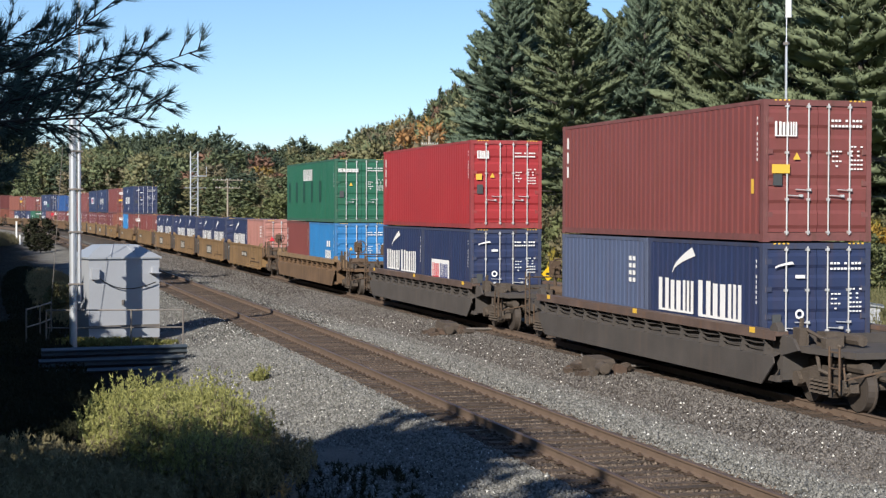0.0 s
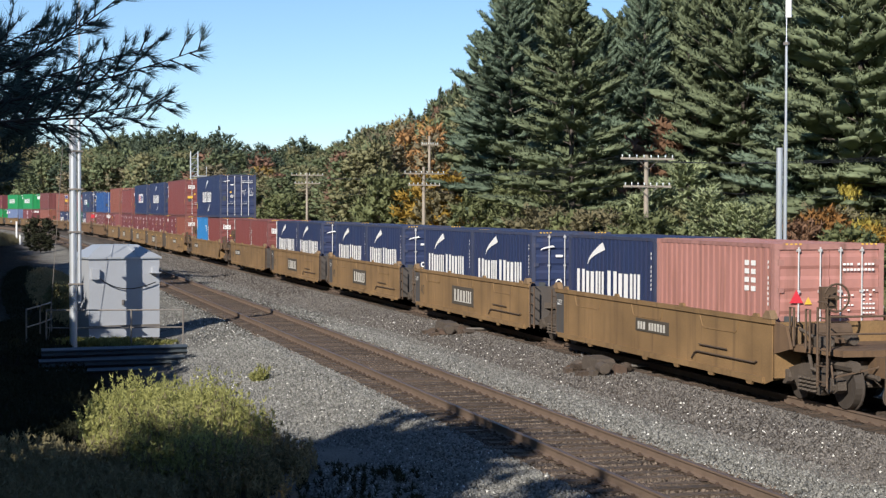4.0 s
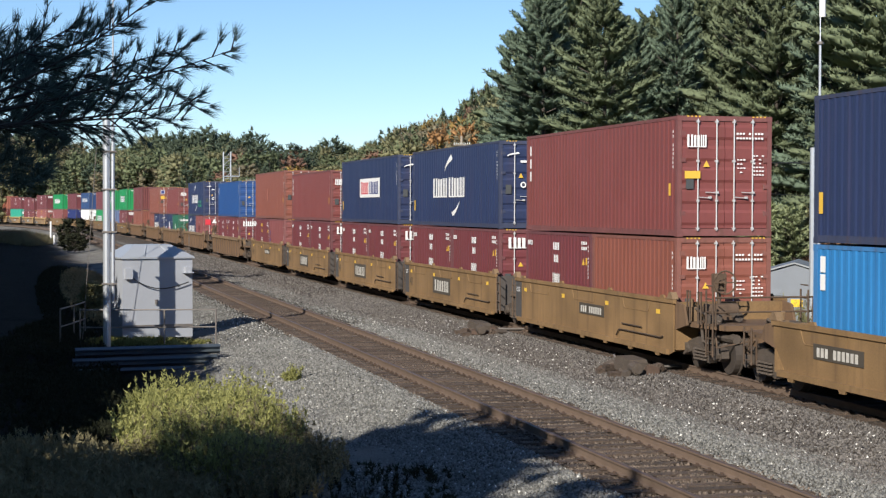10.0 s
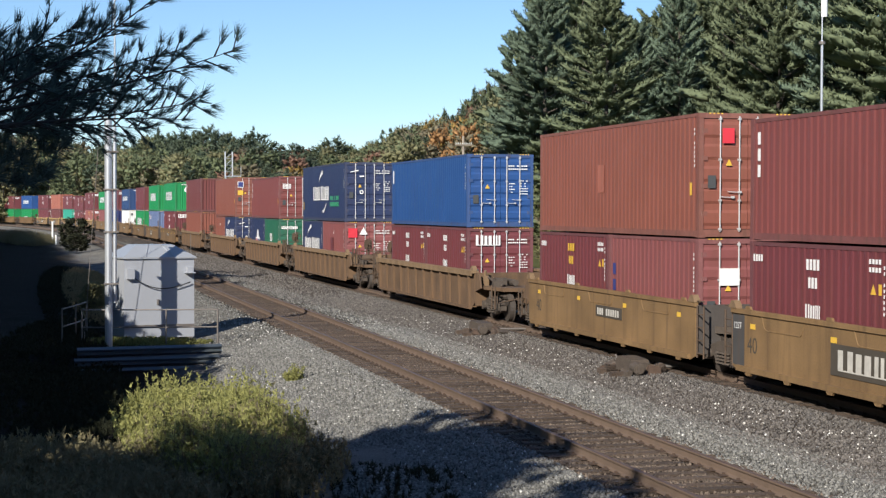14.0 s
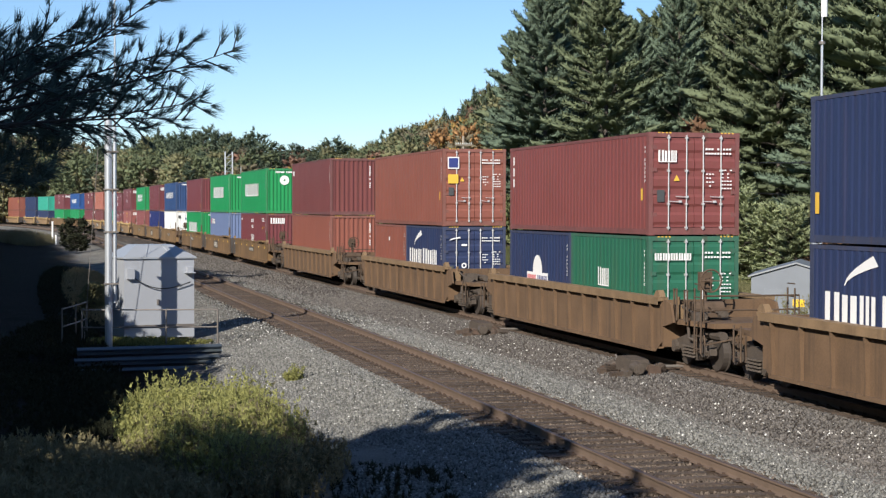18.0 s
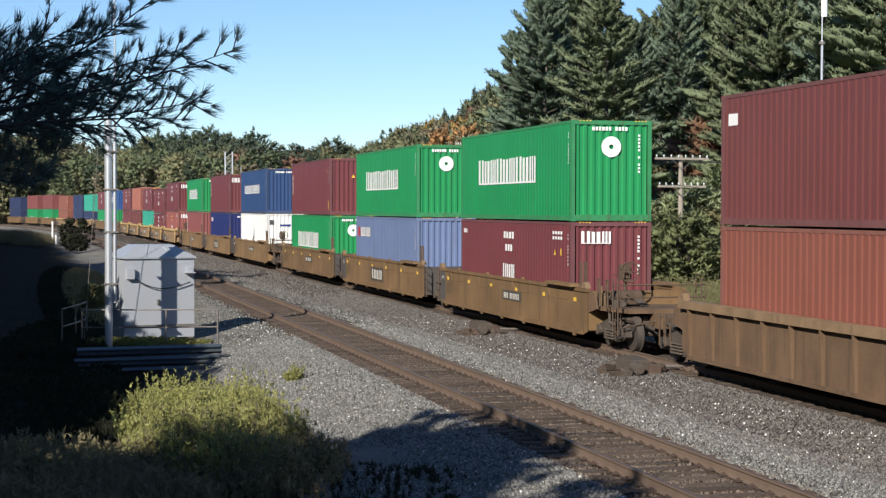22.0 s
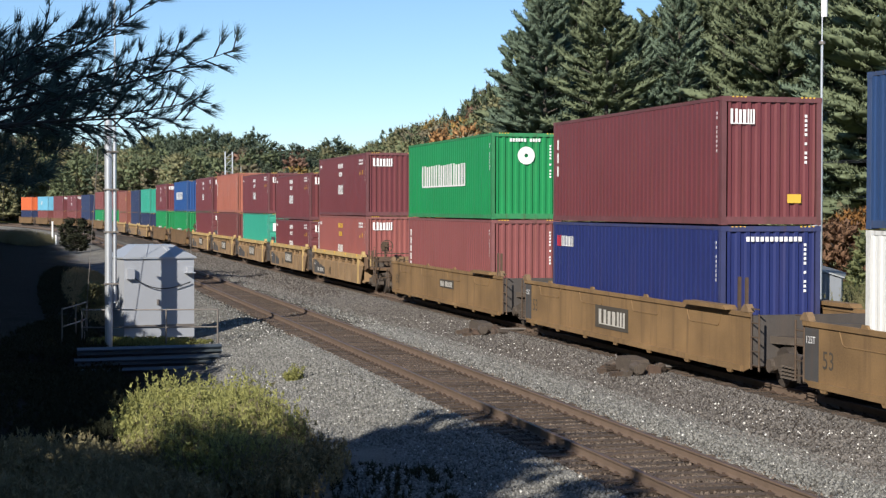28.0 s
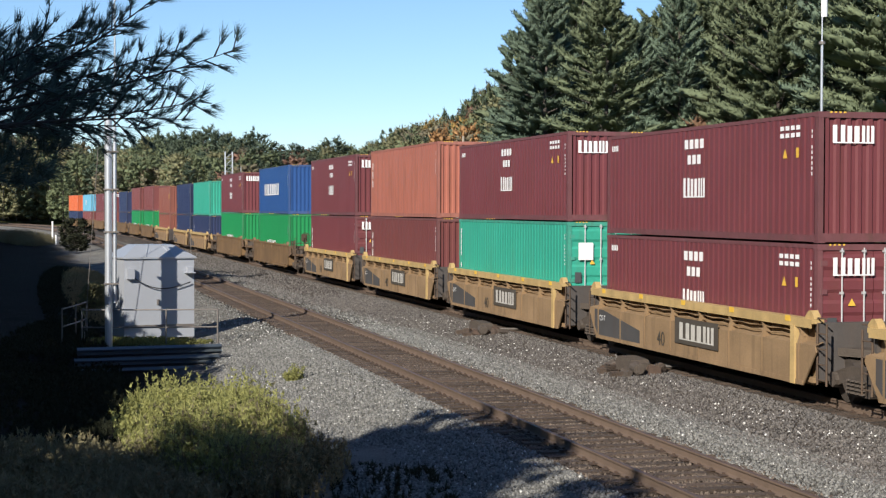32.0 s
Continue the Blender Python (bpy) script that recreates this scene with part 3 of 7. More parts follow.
def warn_sign(x, y, z):
    s = thing("diamond_sign", "yellow diamond warning sign on a short post", "sign", at=pose(x, y, z, 0, 0, 12))
    part("post", Shape().rod((0, 0, 0), (0, 0, 1.5), 0.03, 6).mesh("post"), M_RUSTRAIL, s)
    part("plate", Shape().add([(0.04, 0, 1.0), (0.04, 0.36, 1.36), (0.04, 0, 1.72), (0.04, -0.36, 1.36), (0.03, 0, 1.0), (0.03, 0.36, 1.36), (0.03, 0, 1.72), (0.03, -0.36, 1.36)],
                              [(0, 1, 2, 3), (7, 6, 5, 4), (0, 4, 5, 1), (1, 5, 6, 2), (2, 6, 7, 3), (3, 7, 4, 0)]).mesh("plate"), M_SIGN, s, "yellow diamond plate")
    part("symbol", Shape().box(0.041, 0.046, -0.13, 0.13, 1.31, 1.42).mesh("symbol"), M_BLACK, s)


warn_sign(-75.5, 10.3, -0.75)


def utility_pole(x, y, z, h, arms, turn=0, lean=0.0):
    p = thing("utility_pole", "grey weathered wooden pole with crossarms and insulators", "utility pole", "poles of the wire line", at=pose(x, y, z, lean, 0, turn))
    part("shaft", Shape().rod((0, 0, 0), (0, 0, h), 0.17, 10, 0.12).mesh("shaft"), M_POLEWOOD, p)
    for dz, w in arms:
        arm = part("crossarm", Shape().box(-0.05, 0.05, -w, w, -0.06, 0.06).mesh("crossarm"), M_POLEWOOD, p, at=pose(0.14, 0, h - dz))
        part("brace", Shape().rod((0.1, 0, -0.6), (0.06, w * 0.4, -0.05), 0.02, 5).rod((0.1, 0, -0.6), (0.06, -w * 0.4, -0.05), 0.02, 5).mesh("brace"), M_RUSTRAIL, arm)
        for k in range(8):
            part("insulator", cached("insulator", lambda: Shape().rod((0, 0, 0), (0, 0, 0.07), 0.03, 6).rod((0, 0, 0.07), (0, 0, 0.16), 0.05, 6, 0.035)), M_GLASSINS, arm, at=pose(0, -w + 0.1 + k * (2 * w - 0.2) / 7, 0.06))
    return (x, y, z + h)


POLE_LINE = [utility_pole(-87.1, 20.0, -0.3, 7.1, ((0.22, 1.75), (1.78, 1.55)), 10), utility_pole(-138.5, 20.0, -0.2, 7.55, ((0.6, 1.9), (1.6, 1.5)), 8),
             utility_pole(-262.0, 19.0, 0.0, 8.4, ((0.25, 2.4), (1.5, 2.0)), 5), utility_pole(-31.0, 20.5, -0.3, 7.0, ((0.22, 1.75), (1.78, 1.55)), 10)]
utility_pole(-160.0, 26.0, 0.0, 11.0, ((0.9, 0.9),), 4)
utility_pole(-196.0, 20.0, 0.0, 8.0, ((0.3, 2.0), (1.3, 1.6)), 5)


def wire(a, b, sag, name="overhead_wire"):
    a, b = Vector(a), Vector(b)
    pts = [a.lerp(b, i / 10) - Vector((0, 0, sag * 4 * (i / 10) * (1 - i / 10))) for i in range(11)]
    ob = new(name, Shape().tube(pts, 0.010, 4).mesh(name))
    ob.data.materials[0] = M_CABLE
    tagged(ob, "thin dark sagging wire between the wooden poles", "wire", "wires of the pole line")


p_near, p_mid, p_far, p_out = POLE_LINE[0], POLE_LINE[1], POLE_LINE[2], POLE_LINE[3]
for a, b in ((p_out, p_near), (p_near, p_mid), (p_mid, (-196.0, 20.0, 8.0))):
    for dy in (-1.5, -0.6, 0.7, 1.5):
        wire((a[0], a[1] + dy, a[2] - 0.05), (b[0], b[1] + dy, b[2] - 0.35), 0.7)
    wire((a[0], a[1] - 1.2, a[2] - 1.6), (b[0], b[1] - 1.2, b[2] - 1.6), 0.9)

# lattice signal mast far along the line
sm = thing("signal_mast", "pale lattice signal mast with ladder and small platform", "signal mast", at=pose(-205.0, 7.5, -0.5, 0, 0, 0))
for dx in (-0.3, 0.3):
    for dy in (-0.45, 0.45):
        part("leg", Shape().rod((dx, dy, 0), (dx, dy, 11.2), 0.06, 6).mesh("leg"), M_GALV, sm)
for i in range(13):
    z = 0.5 + i * 0.82
    part("lacing", Shape().rod((0.3, -0.45, z), (0.3, 0.45, z + 0.82), 0.03, 5).rod((0.3, 0.45, z), (0.3, -0.45, z), 0.03, 5).mesh("lacing"), M_GALV, sm)
part("platform", Shape().box(-0.5, 0.5, -0.5, 1.5, 8.1, 8.2).tube([(0.45, 0.5, 8.2), (0.45, 1.45, 8.2), (0.45, 1.45, 9.3)], 0.05).mesh("platform"), M_GALV, sm)
part("crossbar", Shape().rod((0.2, -1.3, 6.7), (0.2, 1.5, 6.7), 0.05, 6).mesh("crossbar"), M_GALV, sm)


def switch_machine(x, y, z, seed, n):
    """An old switch machine on two timbers, half buried in a low heap of dark broken lumps."""
    rg = random.Random(seed)
    h = thing("switch_machine", "old grey switch machine half buried in dark broken lumps", "switch machine", "machines between the tracks", at=pose(x, y, z))
    for dx in (-0.35, 0.55):
        part("timber", Shape().prism([(-0.12, 0), (0.12, 0), (0.11, 0.13), (-0.10, 0.14)], -0.75, 0.95).mesh("timber"), M_TIE, h, at=pose(dx, 0, 0))
    part("housing", Shape().prism([(-0.42, 0.12), (0.42, 0.12), (0.45, 0.20), (0.43, 0.36), (0.34, 0.44), (-0.30, 0.46), (-0.42, 0.38)], -0.24, 0.22).mesh("housing"), M_TRUCK, h, "dusty grey cast housing", at=pose(0.30, -0.10, 0.0, 0, 3, 8))
    part("motor", Shape().rod((0, 0, 0), (0.42, -0.04, -0.02), 0.15, 14, 0.14).rod((0.42, -0.04, -0.02), (0.46, -0.04, -0.02), 0.11, 14).mesh("motor"), M_TRUCK, h, at=pose(0.68, -0.18, 0.25))
    part("throw_rod", Shape().rod((0, 0, 0), (0.1, 2.0, -0.02), 0.028, 6).rod((-0.25, 0, 0), (-0.15, 2.0, -0.02), 0.022, 6).mesh("throw_rod"), M_RUSTRAIL, h, at=pose(0.1, 0.1, 0.20))
    part("lever", Shape().tube([(0, 0, 0), (-0.05, -0.05, 0.22), (-0.2, -0.05, 0.30)], 0.025, 6).mesh("lever"), M_RUSTRAIL, h, at=pose(-0.3, -0.2, 0.14))
    for i in range(n):
        r = rg.uniform(0.07, 0.17)
        ring = [(r * rg.uniform(0.7, 1.3) * math.cos(k * 1.047), r * rg.uniform(0.6, 1.1) * math.sin(k * 1.047)) for k in range(6)]
        part("lump", Shape().prism(ring, -r * rg.uniform(0.6, 1.5), r * rg.uniform(0.6, 1.5)).mesh("lump"), (M_TRUCK, M_TIE, M_PLATE)[i % 3], h,
             at=pose(rg.uniform(-1.15, 0.9), rg.uniform(-0.5, 0.45), rg.uniform(0.02, 0.16), rg.uniform(-40, 40), rg.uniform(-40, 40), rg.uniform(0, 360)))


switch_machine(-37.9, -0.95, -0.28, 1, 24)
switch_machine(-51.0, -1.25, -0.3, 2, 20)

# white marker posts and a dark shrub on the verge far along the line
for x, y, h in ((-205.0, -13.8, 2.4), (-190.0, -13.5, 1.0)):
    mp = thing("marker_post", "short white marker post on the verge", "post", at=pose(x, y, -0.4))
    part("stake", Shape().rod((0, 0, 0), (0, 0, h), 0.11, 8).mesh("stake"), M_WHITE, mp)
    part("cap", Shape().rod((0, 0, h), (0, 0, h + 0.06), 0.13, 8).mesh("cap"), M_WHITE, mp)
# ---- containers ----
WORN = {}


def worn(col):
    """The frame's paint: the same colour, rubbed and rusted."""
    if col not in WORN:
        c = PAINT_COLOR[col]
        WORN[col] = mat("worn_" + col + "_frame", tuple(0.8 * k + 0.02 for k in c), rough=0.65, var=0.3, scale=1.6, fine=14, streak=0.85, streak_col=(0.075, 0.045, 0.032), rnd=0.08)
    return WORN[col]


CW = 2.438


def wave(length, period, depth, flat=0.34):
    """(along, depth) points of a trapezoidal corrugation."""
    n = max(2, round(length / period))
    p, pts = length / n, []
    for i in range(n):
        pts += [(i * p, 0), (i * p + p * flat, 0), (i * p + p * 0.5, depth), (i * p + p * (0.5 + flat), depth)]
    return pts + [(length, 0)]


def side_mesh(L, H):
    def make():
        s, w = Shape(), wave(L - 0.34, 0.279, 0.015)
        z0, z1 = 0.15, H - 0.09
        v = [(x - L / 2 + 0.17, d, z) for x, d in w for z in (z0, z1)]
        return s.add(v, [(2 * i, 2 * i + 2, 2 * i + 3, 2 * i + 1) for i in range(len(w) - 1)])
    return cached(("side_panel", L, H), make)


def wall_mesh(H):
    def make():
        s, w = Shape(), wave(CW - 0.30, 0.25, 0.045)
        v = [(-d, y - CW / 2 + 0.15, z) for y, d in w for z in (0.19, H - 0.12)]
        return s.add(v, [(2 * i, 2 * i + 2, 2 * i + 3, 2 * i + 1) for i in range(len(w) - 1)])
    return cached(("end_panel", H), make)


def roof_mesh(L):
    def make():
        s, w = Shape(), wave(L - 0.34, 0.42, 0.02)
        v = [(x - L / 2 + 0.17, y, -d) for x, d in w for y in (-CW / 2 + 0.03, CW / 2 - 0.03)]
        return s.add(v, [(2 * i, 2 * i + 2, 2 * i + 3, 2 * i + 1) for i in range(len(w) - 1)])
    return cached(("roof_panel", L), make)


def post_mesh(H):
    def make():
        s = Shape().box(-0.15, 0, -0.0, 0.11, 0.118, H - 0.118)
        for z in (0, H - 0.118):
            s.box(-0.178, 0.006, -0.006, 0.156, z, z + 0.118)
            s.box(-0.115, -0.06, -0.009, -0.005, z + 0.03, z + 0.088)
        return s
    return cached(("corner_post", H), make)


def beam_mesh(lo, hi):
    """Header or sill between the corner posts at one end."""
    return cached(("end_beam", lo, hi), lambda: Shape().box(-0.11, 0, -CW / 2 + 0.11, CW / 2 - 0.11, lo, hi))


def rail_mesh(L, lo, hi):
    return cached(("side_rail", L, lo, hi), lambda: Shape().box(-L / 2 + 0.15, L / 2 - 0.15, 0.002, 0.07, lo, hi))


def base_mesh(L):
    def make():
        s = Shape().box(-L / 2 + 0.1, L / 2 - 0.1, -CW / 2 + 0.07, CW / 2 - 0.07, 0.12, 0.16)
        for i in range(int(L / 0.6)):
            s.box(-L / 2 + 0.4 + i * 0.6, -L / 2 + 0.46 + i * 0.6, -CW / 2 + 0.06, CW / 2 - 0.06, 0.02, 0.12)
        return s
    return cached(("floor_frame", L), make)


def door_mesh(H):
    """One leaf: a plate with raised horizontal swages and hinges along one edge."""
    def make():
        w, h = CW / 2 - 0.125, H - 0.33
        prof, n = [(-0.045, 0.0), (0.0, 0.0)], 5
        for i in range(n):
            z0, z1 = h * i / n + 0.07, h * (i + 1) / n - 0.07
            prof += [(0.0, z0), (0.03, z0 + 0.07), (0.03, z1 - 0.07), (0.0, z1)]
        return Shape().prism(prof + [(0.0, h), (-0.045, h)], 0.0, w)
    return cached(("door", H), make)


def hinge_mesh():
    return cached("hinge", lambda: Shape().box(-0.01, 0.034, -0.05, 0.09, 0, 0.1).rod((0.02, -0.045, -0.01), (0.02, -0.045, 0.11), 0.018, 6))


def rod_mesh(H):
    def make():
        h = H - 0.33
        s = Shape().rod((0.05, 0, -0.06), (0.05, 0, h + 0.06), 0.017, 8)
        for k in (-0.03, 0.25 * h, 0.62 * h, h - 0.03):
            s.box(0.0, 0.072, -0.032, 0.032, k, k + 0.05)
        return s
    return cached(("lock_bar", H), make)


def handle_mesh():
    return cached("lock_handle", lambda: Shape().rod((0.07, 0, 0), (0.07, 0.34, -0.02), 0.012, 6).box(0.02, 0.085, 0.27, 0.34, -0.035, 0.02))


# plain shapes that stand for the markings: u to the right, v up, 4 mm thick
def rect(s, u0, u1, v0, v1):
    return s.add([(u0, 0, v0), (u1, 0, v0), (u1, 0, v1), (u0, 0, v1)], [(0, 1, 2, 3)])


def word_mesh(w, h, n):
    """A comb of plain upright bars on a thin base line, two or three to each of n places, that stands for a name."""
    def make():
        p, ring = w / n, [(0.0, 0.0)]
        for i in range(n):
            u, e, k = i * p, p * 0.88, (i * 5 + n) % 3
            for a, b in (((0.0, 0.34), (0.62, 0.96)), ((0.0, 0.24), (0.37, 0.58), (0.72, 0.96)), ((0.0, 0.36), (0.54, 0.94)))[k]:
                ring += [(u + a * e, h * 0.07), (u + a * e, h * (1 - 0.025 * k)), (u + b * e, h * (1 - 0.025 * k)), (u + b * e, h * 0.07)]
        ring.append((ring[-1][0], 0.0))
        return Shape().add([(x, 0.0, z) for x, z in ring], [tuple(range(len(ring) - 1, -1, -1))])
    return cached(("word", w, h, n), make)


def rows_mesh(w, h, rows, cols, fill=0.6):
    def make():
        s, rg = Shape(), random.Random(rows * 31 + cols)
        for r in range(rows):
            v = h * (rows - 1 - r) / rows
            for c in range(cols):
                if rg.random() < 0.88:
                    rect(s, w * c / cols, w * (c + 0.72) / cols, v, v + h * fill / rows)
        return s
    return cached(("rows", w, h, rows, cols, fill), make)


def panel_mesh(w, h):
    return cached(("panel", w, h), lambda: rect(Shape(), 0, w, 0, h))


def swoosh_mesh(w, h, flip=1):
    def make():
        s, n = Shape(), 12
        up, lo = [], []
        for i in range(n + 1):
            a = i / n
            c = Vector((w * a, 0, h * a ** (0.6 if flip > 0 else 1.7)))
            t = 0.02 + 0.34 * h * a ** 0.8 if flip > 0 else 0.02 + 0.30 * h * (1 - a) ** 0.8
            up.append(c + Vector((-t * 0.5, 0, t * 0.5)))
            lo.append(c + Vector((t * 0.5, 0, -t * 0.5)))
        v = [p for pair in zip(lo, up) for p in pair]
        return s.add(v, [(2 * i, 2 * i + 2, 2 * i + 3, 2 * i + 1) for i in range(n)])
    return cached(("swoosh", w, h, flip), make)


def disc_mesh(r, hole=0.0, n=28):
    def make():
        v, f = [], []
        for i in range(n):
            c, s_ = math.cos(2 * math.pi * i / n), math.sin(2 * math.pi * i / n)
            v += [(c * r, 0, s_ * r), (c * r * hole, 0, s_ * r * hole)]
        f = [(2 * i, (2 * i + 2) % (2 * n), (2 * i + 3) % (2 * n), 2 * i + 1) for i in range(n)]
        return Shape().add(v, f)
    return cached(("disc", r, hole), make)


def tri_mesh(w):
    return cached(("triangle", w), lambda: Shape().add([(0, 0, 0), (w, 0, 0), (w / 2, 0, w * 0.9)], [(0, 1, 2)]))


def wing_mesh():
    def make():
        s = Shape()
        for k in range(4):
            pts = []
            for i in range(9):
                a = i / 8
                pts.append((0.25 * k + 1.5 * a * (1 - 0.12 * k), 0.28 * k * (1 - a) * 0.55 + (1.15 - 0.22 * k) * a ** (1.9 - 0.2 * k)))
            for (u0, v0), (u1, v1) in zip(pts, pts[1:]):
                s.add([(u0, 0, v0), (u1, 0, v1), (u1, 0, v1 + 0.05), (u0, 0, v0 + 0.07)], [(0, 1, 2, 3)])
        return s
    return cached("wing", make)


SIDE_AT = lambda u, v, L, k=0: pose(u - L / 2, -CW / 2 - 0.005 - 0.004 * k, v)
def front_at(u, v, L, door=True, k=0):
    """u from the nearer corner across the end."""
    return pose(L / 2 + (0.036 if door else 0.005) + 0.004 * k, u - CW / 2, v, 0, 0, 90)


def container(L, H, col, label, front="door", side=(), end=(), code=True):
    """A box container: its length lies along x, the end that leads at +x. side and end: marks as (mesh, material, u, v[, layer])."""
    c = thing("shipping_container", label, "container", "containers on the train")
    P, W = PAINT[col], worn(col)
    part("side_panel", side_mesh(L, H), P, c, at=pose(0, -CW / 2 + 0.004, 0))
    part("side_panel", side_mesh(L, H), P, c, at=pose(0, CW / 2 - 0.004, 0, 0, 0, 180))
    part("roof_panel", roof_mesh(L), P, c, at=pose(0, 0, H - 0.02))
    part("floor_frame", base_mesh(L), M_UNDER, c)
    for y, rz in ((-CW / 2, 0), (CW / 2, 180)):
        part("top_rail", rail_mesh(L, H - 0.085, H - 0.005), W, c, at=pose(0, y, 0, 0, 0, rz))
        part("bottom_rail", rail_mesh(L, 0.02, 0.16), W, c, at=pose(0, y, 0, 0, 0, rz))
    for x, rz in ((L / 2, 0), (-L / 2, 180)):
        part("header", beam_mesh(H - 0.12, H), W, c, at=pose(x, 0, 0, 0, 0, rz))
        part("sill", beam_mesh(0.02, 0.19), W, c, at=pose(x, 0, 0, 0, 0, rz))
    part("corner_post", post_mesh(H), W, c, at=pose(L / 2, -CW / 2, 0))
    part("corner_post", post_mesh(H), W, c, at=pose(-L / 2, CW / 2, 0, 0, 0, 180))
    part("corner_post", cached(("corner_post_m", H), lambda: mirror(post_mesh(H))), W, c, at=pose(L / 2, CW / 2, 0))
    part("corner_post", cached(("corner_post_m", H), lambda: mirror(post_mesh(H))), W, c, at=pose(-L / 2, -CW / 2, 0, 0, 0, 180))
    part("end_panel", wall_mesh(H), P, c, at=pose(-L / 2 + 0.02, 0, 0, 0, 0, 180))
    if front == "door":
        for k in (0, 1):
            at = pose(L / 2 - 0.03, -CW / 2 + 0.118, 0.2) if k == 0 else pose(L / 2 - 0.03, 0.007, 0.2)
            d = part("door", door_mesh(H), P, c, at=at)
            w = CW / 2 - 0.125
            for i in range(4):
                z = (H - 0.33) * (0.12 + 0.25 * i)
                part("hinge", hinge_mesh(), W, d, at=pose(0, 0, z) if k == 0 else pose(0, w - 0.04, z))
            for u in (0.36, 0.80) if k == 0 else (0.20, 0.64):
                part("lock_bar", rod_mesh(H), M_ROD, d, "bright galvanised lock bar", at=pose(0.01, u * w, 0))
                part("lock_handle", handle_mesh(), M_ROD, d, at=pose(0.02, u * w - (0.0 if u < 0.5 else 0.3), 0.3 * H - (0.12 if u < 0.5 else 0)))
        if code:
            tagged(part("code_line", rows_mesh(0.72, 0.22, 2, 9, 0.42), M_WHITE, c, at=front_at(CW / 2 + 0.28, H - 0.55, L)), kind="stuff")
            tagged(part("data_block", rows_mesh(0.30, 0.55, 6, 4, 0.34), M_WHITE, c, at=front_at(CW / 2 + 0.72, H - 1.42, L)), kind="stuff")
            tagged(part("data_block", rows_mesh(0.24, 0.4, 4, 3, 0.3), M_WHITE, c, at=front_at(CW / 2 + 0.30, H - 1.36, L)), kind="stuff")
            if L > 7 or col not in ("navy", "dark_green"):
                part("warning_triangle", tri_mesh(0.17), M_YELLOW, c, at=front_at(0.64, H - 1.22, L))
            part("plate", panel_mesh(0.2, 0.3), M_GREYPATCH, c, at=front_at(0.2, H - 1.75, L))
    else:
        part("end_panel", wall_mesh(H), P, c, at=pose(L / 2 - 0.02, 0, 0))
        if code:
            tagged(part("code_line", rows_mesh(0.09, 1.15, 11, 1, 0.6), M_WHITE, c, at=front_at(CW - 0.42, H - 1.5, L, False)), kind="stuff")
    for u in (0.2, CW - 0.55):
        part("hazard_stripes", cached("hazard_stripes", hazard), M_YELLOW, c, "yellow and black warning stripes", at=pose(L / 2 - 0.16, u - CW / 2, H + 0.004))
    if code:
        tagged(part("code_line", rows_mesh(0.07, 0.95, 9, 1, 0.6), M_WHITE, c, at=SIDE_AT(L - 0.30, H - 1.25, L)), kind="stuff")
        if col in ("navy", "deep_blue") and L > 7:
            part("plate", panel_mesh(0.17, 0.42), M_YELLOW, c, at=SIDE_AT(0.22, H * 0.20, L))
        elif col in ("maroon", "rust_red") and L > 7 and front == "door":
            part("plate", panel_mesh(0.13, 0.3), M_YELLOW, c, at=SIDE_AT(L - 0.55, H * 0.34, L))
    for place_, marks in (("s", side), ("e", end)):
        for mk in marks:
            mesh, m, u, v, *k = mk
            at = SIDE_AT(u, v, L, k[0] if k else 0) if place_ == "s" else front_at(u, v, L, front == "door", (k[0] if k else 0) + (6 if front == "door" else 0))
            kind_ = mesh.name.split(".")[0]
            ob = part("text_block" if kind_ == "rows" else kind_ + "_mark", mesh, m, c, at=at)
            if kind_ == "rows":
                tagged(ob, kind="stuff")
    return c


def hazard():
    s = Shape()
    for i in range(4):
        s.add([(0, i * 0.1, 0), (0.16, i * 0.1 + 0.04, 0), (0.16, i * 0.1 + 0.09, 0), (0, i * 0.1 + 0.05, 0)], [(0, 1, 2, 3)])
        s.add([(0.162, i * 0.1 + 0.04, -0.03), (0.162, i * 0.1 + 0.09, -0.03), (0.162, i * 0.1 + 0.09, 0), (0.162, i * 0.1 + 0.04, 0)], [(0, 1, 2, 3)])
    return s


def mirror(m):
    """The same mesh turned over across y."""
    s = Shape()
    return s.add([(v.co.x, -v.co.y, v.co.z) for v in m.vertices], [tuple(reversed(p.vertices[:])) for p in m.polygons])


F40, F20, STD, HC = 12.192, 6.058, 2.591, 2.896


def m_swoosh(L, H):
    """White swoosh over a row of block marks, on a short box."""
    return [(swoosh_mesh(1.2, 0.5), M_WHITE, L * 0.24, H - 0.76), (word_mesh(L * 0.345, 0.76, 3), M_WHITE, L * 0.11, H - 1.66),
            (word_mesh(L * 0.38, 0.80, 3), M_WHITE, L * 0.48, H - 1.68)]


def m_swoosh_long(L, H):
    return [(swoosh_mesh(1.05, 0.52), M_WHITE, L * 0.41, H * 0.70), (swoosh_mesh(1.05, 0.45, -1), M_WHITE, L * 0.50, H * 0.16),
            (word_mesh(L * 0.18, 0.72, 3), M_WHITE, L * 0.27, H * 0.37), (word_mesh(L * 0.19, 0.72, 3), M_WHITE, L * 0.46, H * 0.37)]


def m_panel(L, H, w, h, u, v):
    return [(panel_mesh(w, h), M_WHITE, u, v), (word_mesh(w * 0.40, h * 0.66, 3), M_REDMARK, u + w * 0.06, v + h * 0.17, 1),
            (word_mesh(w * 0.44, h * 0.66, 3), M_BLUEMARK, u + w * 0.50, v + h * 0.17, 1)]


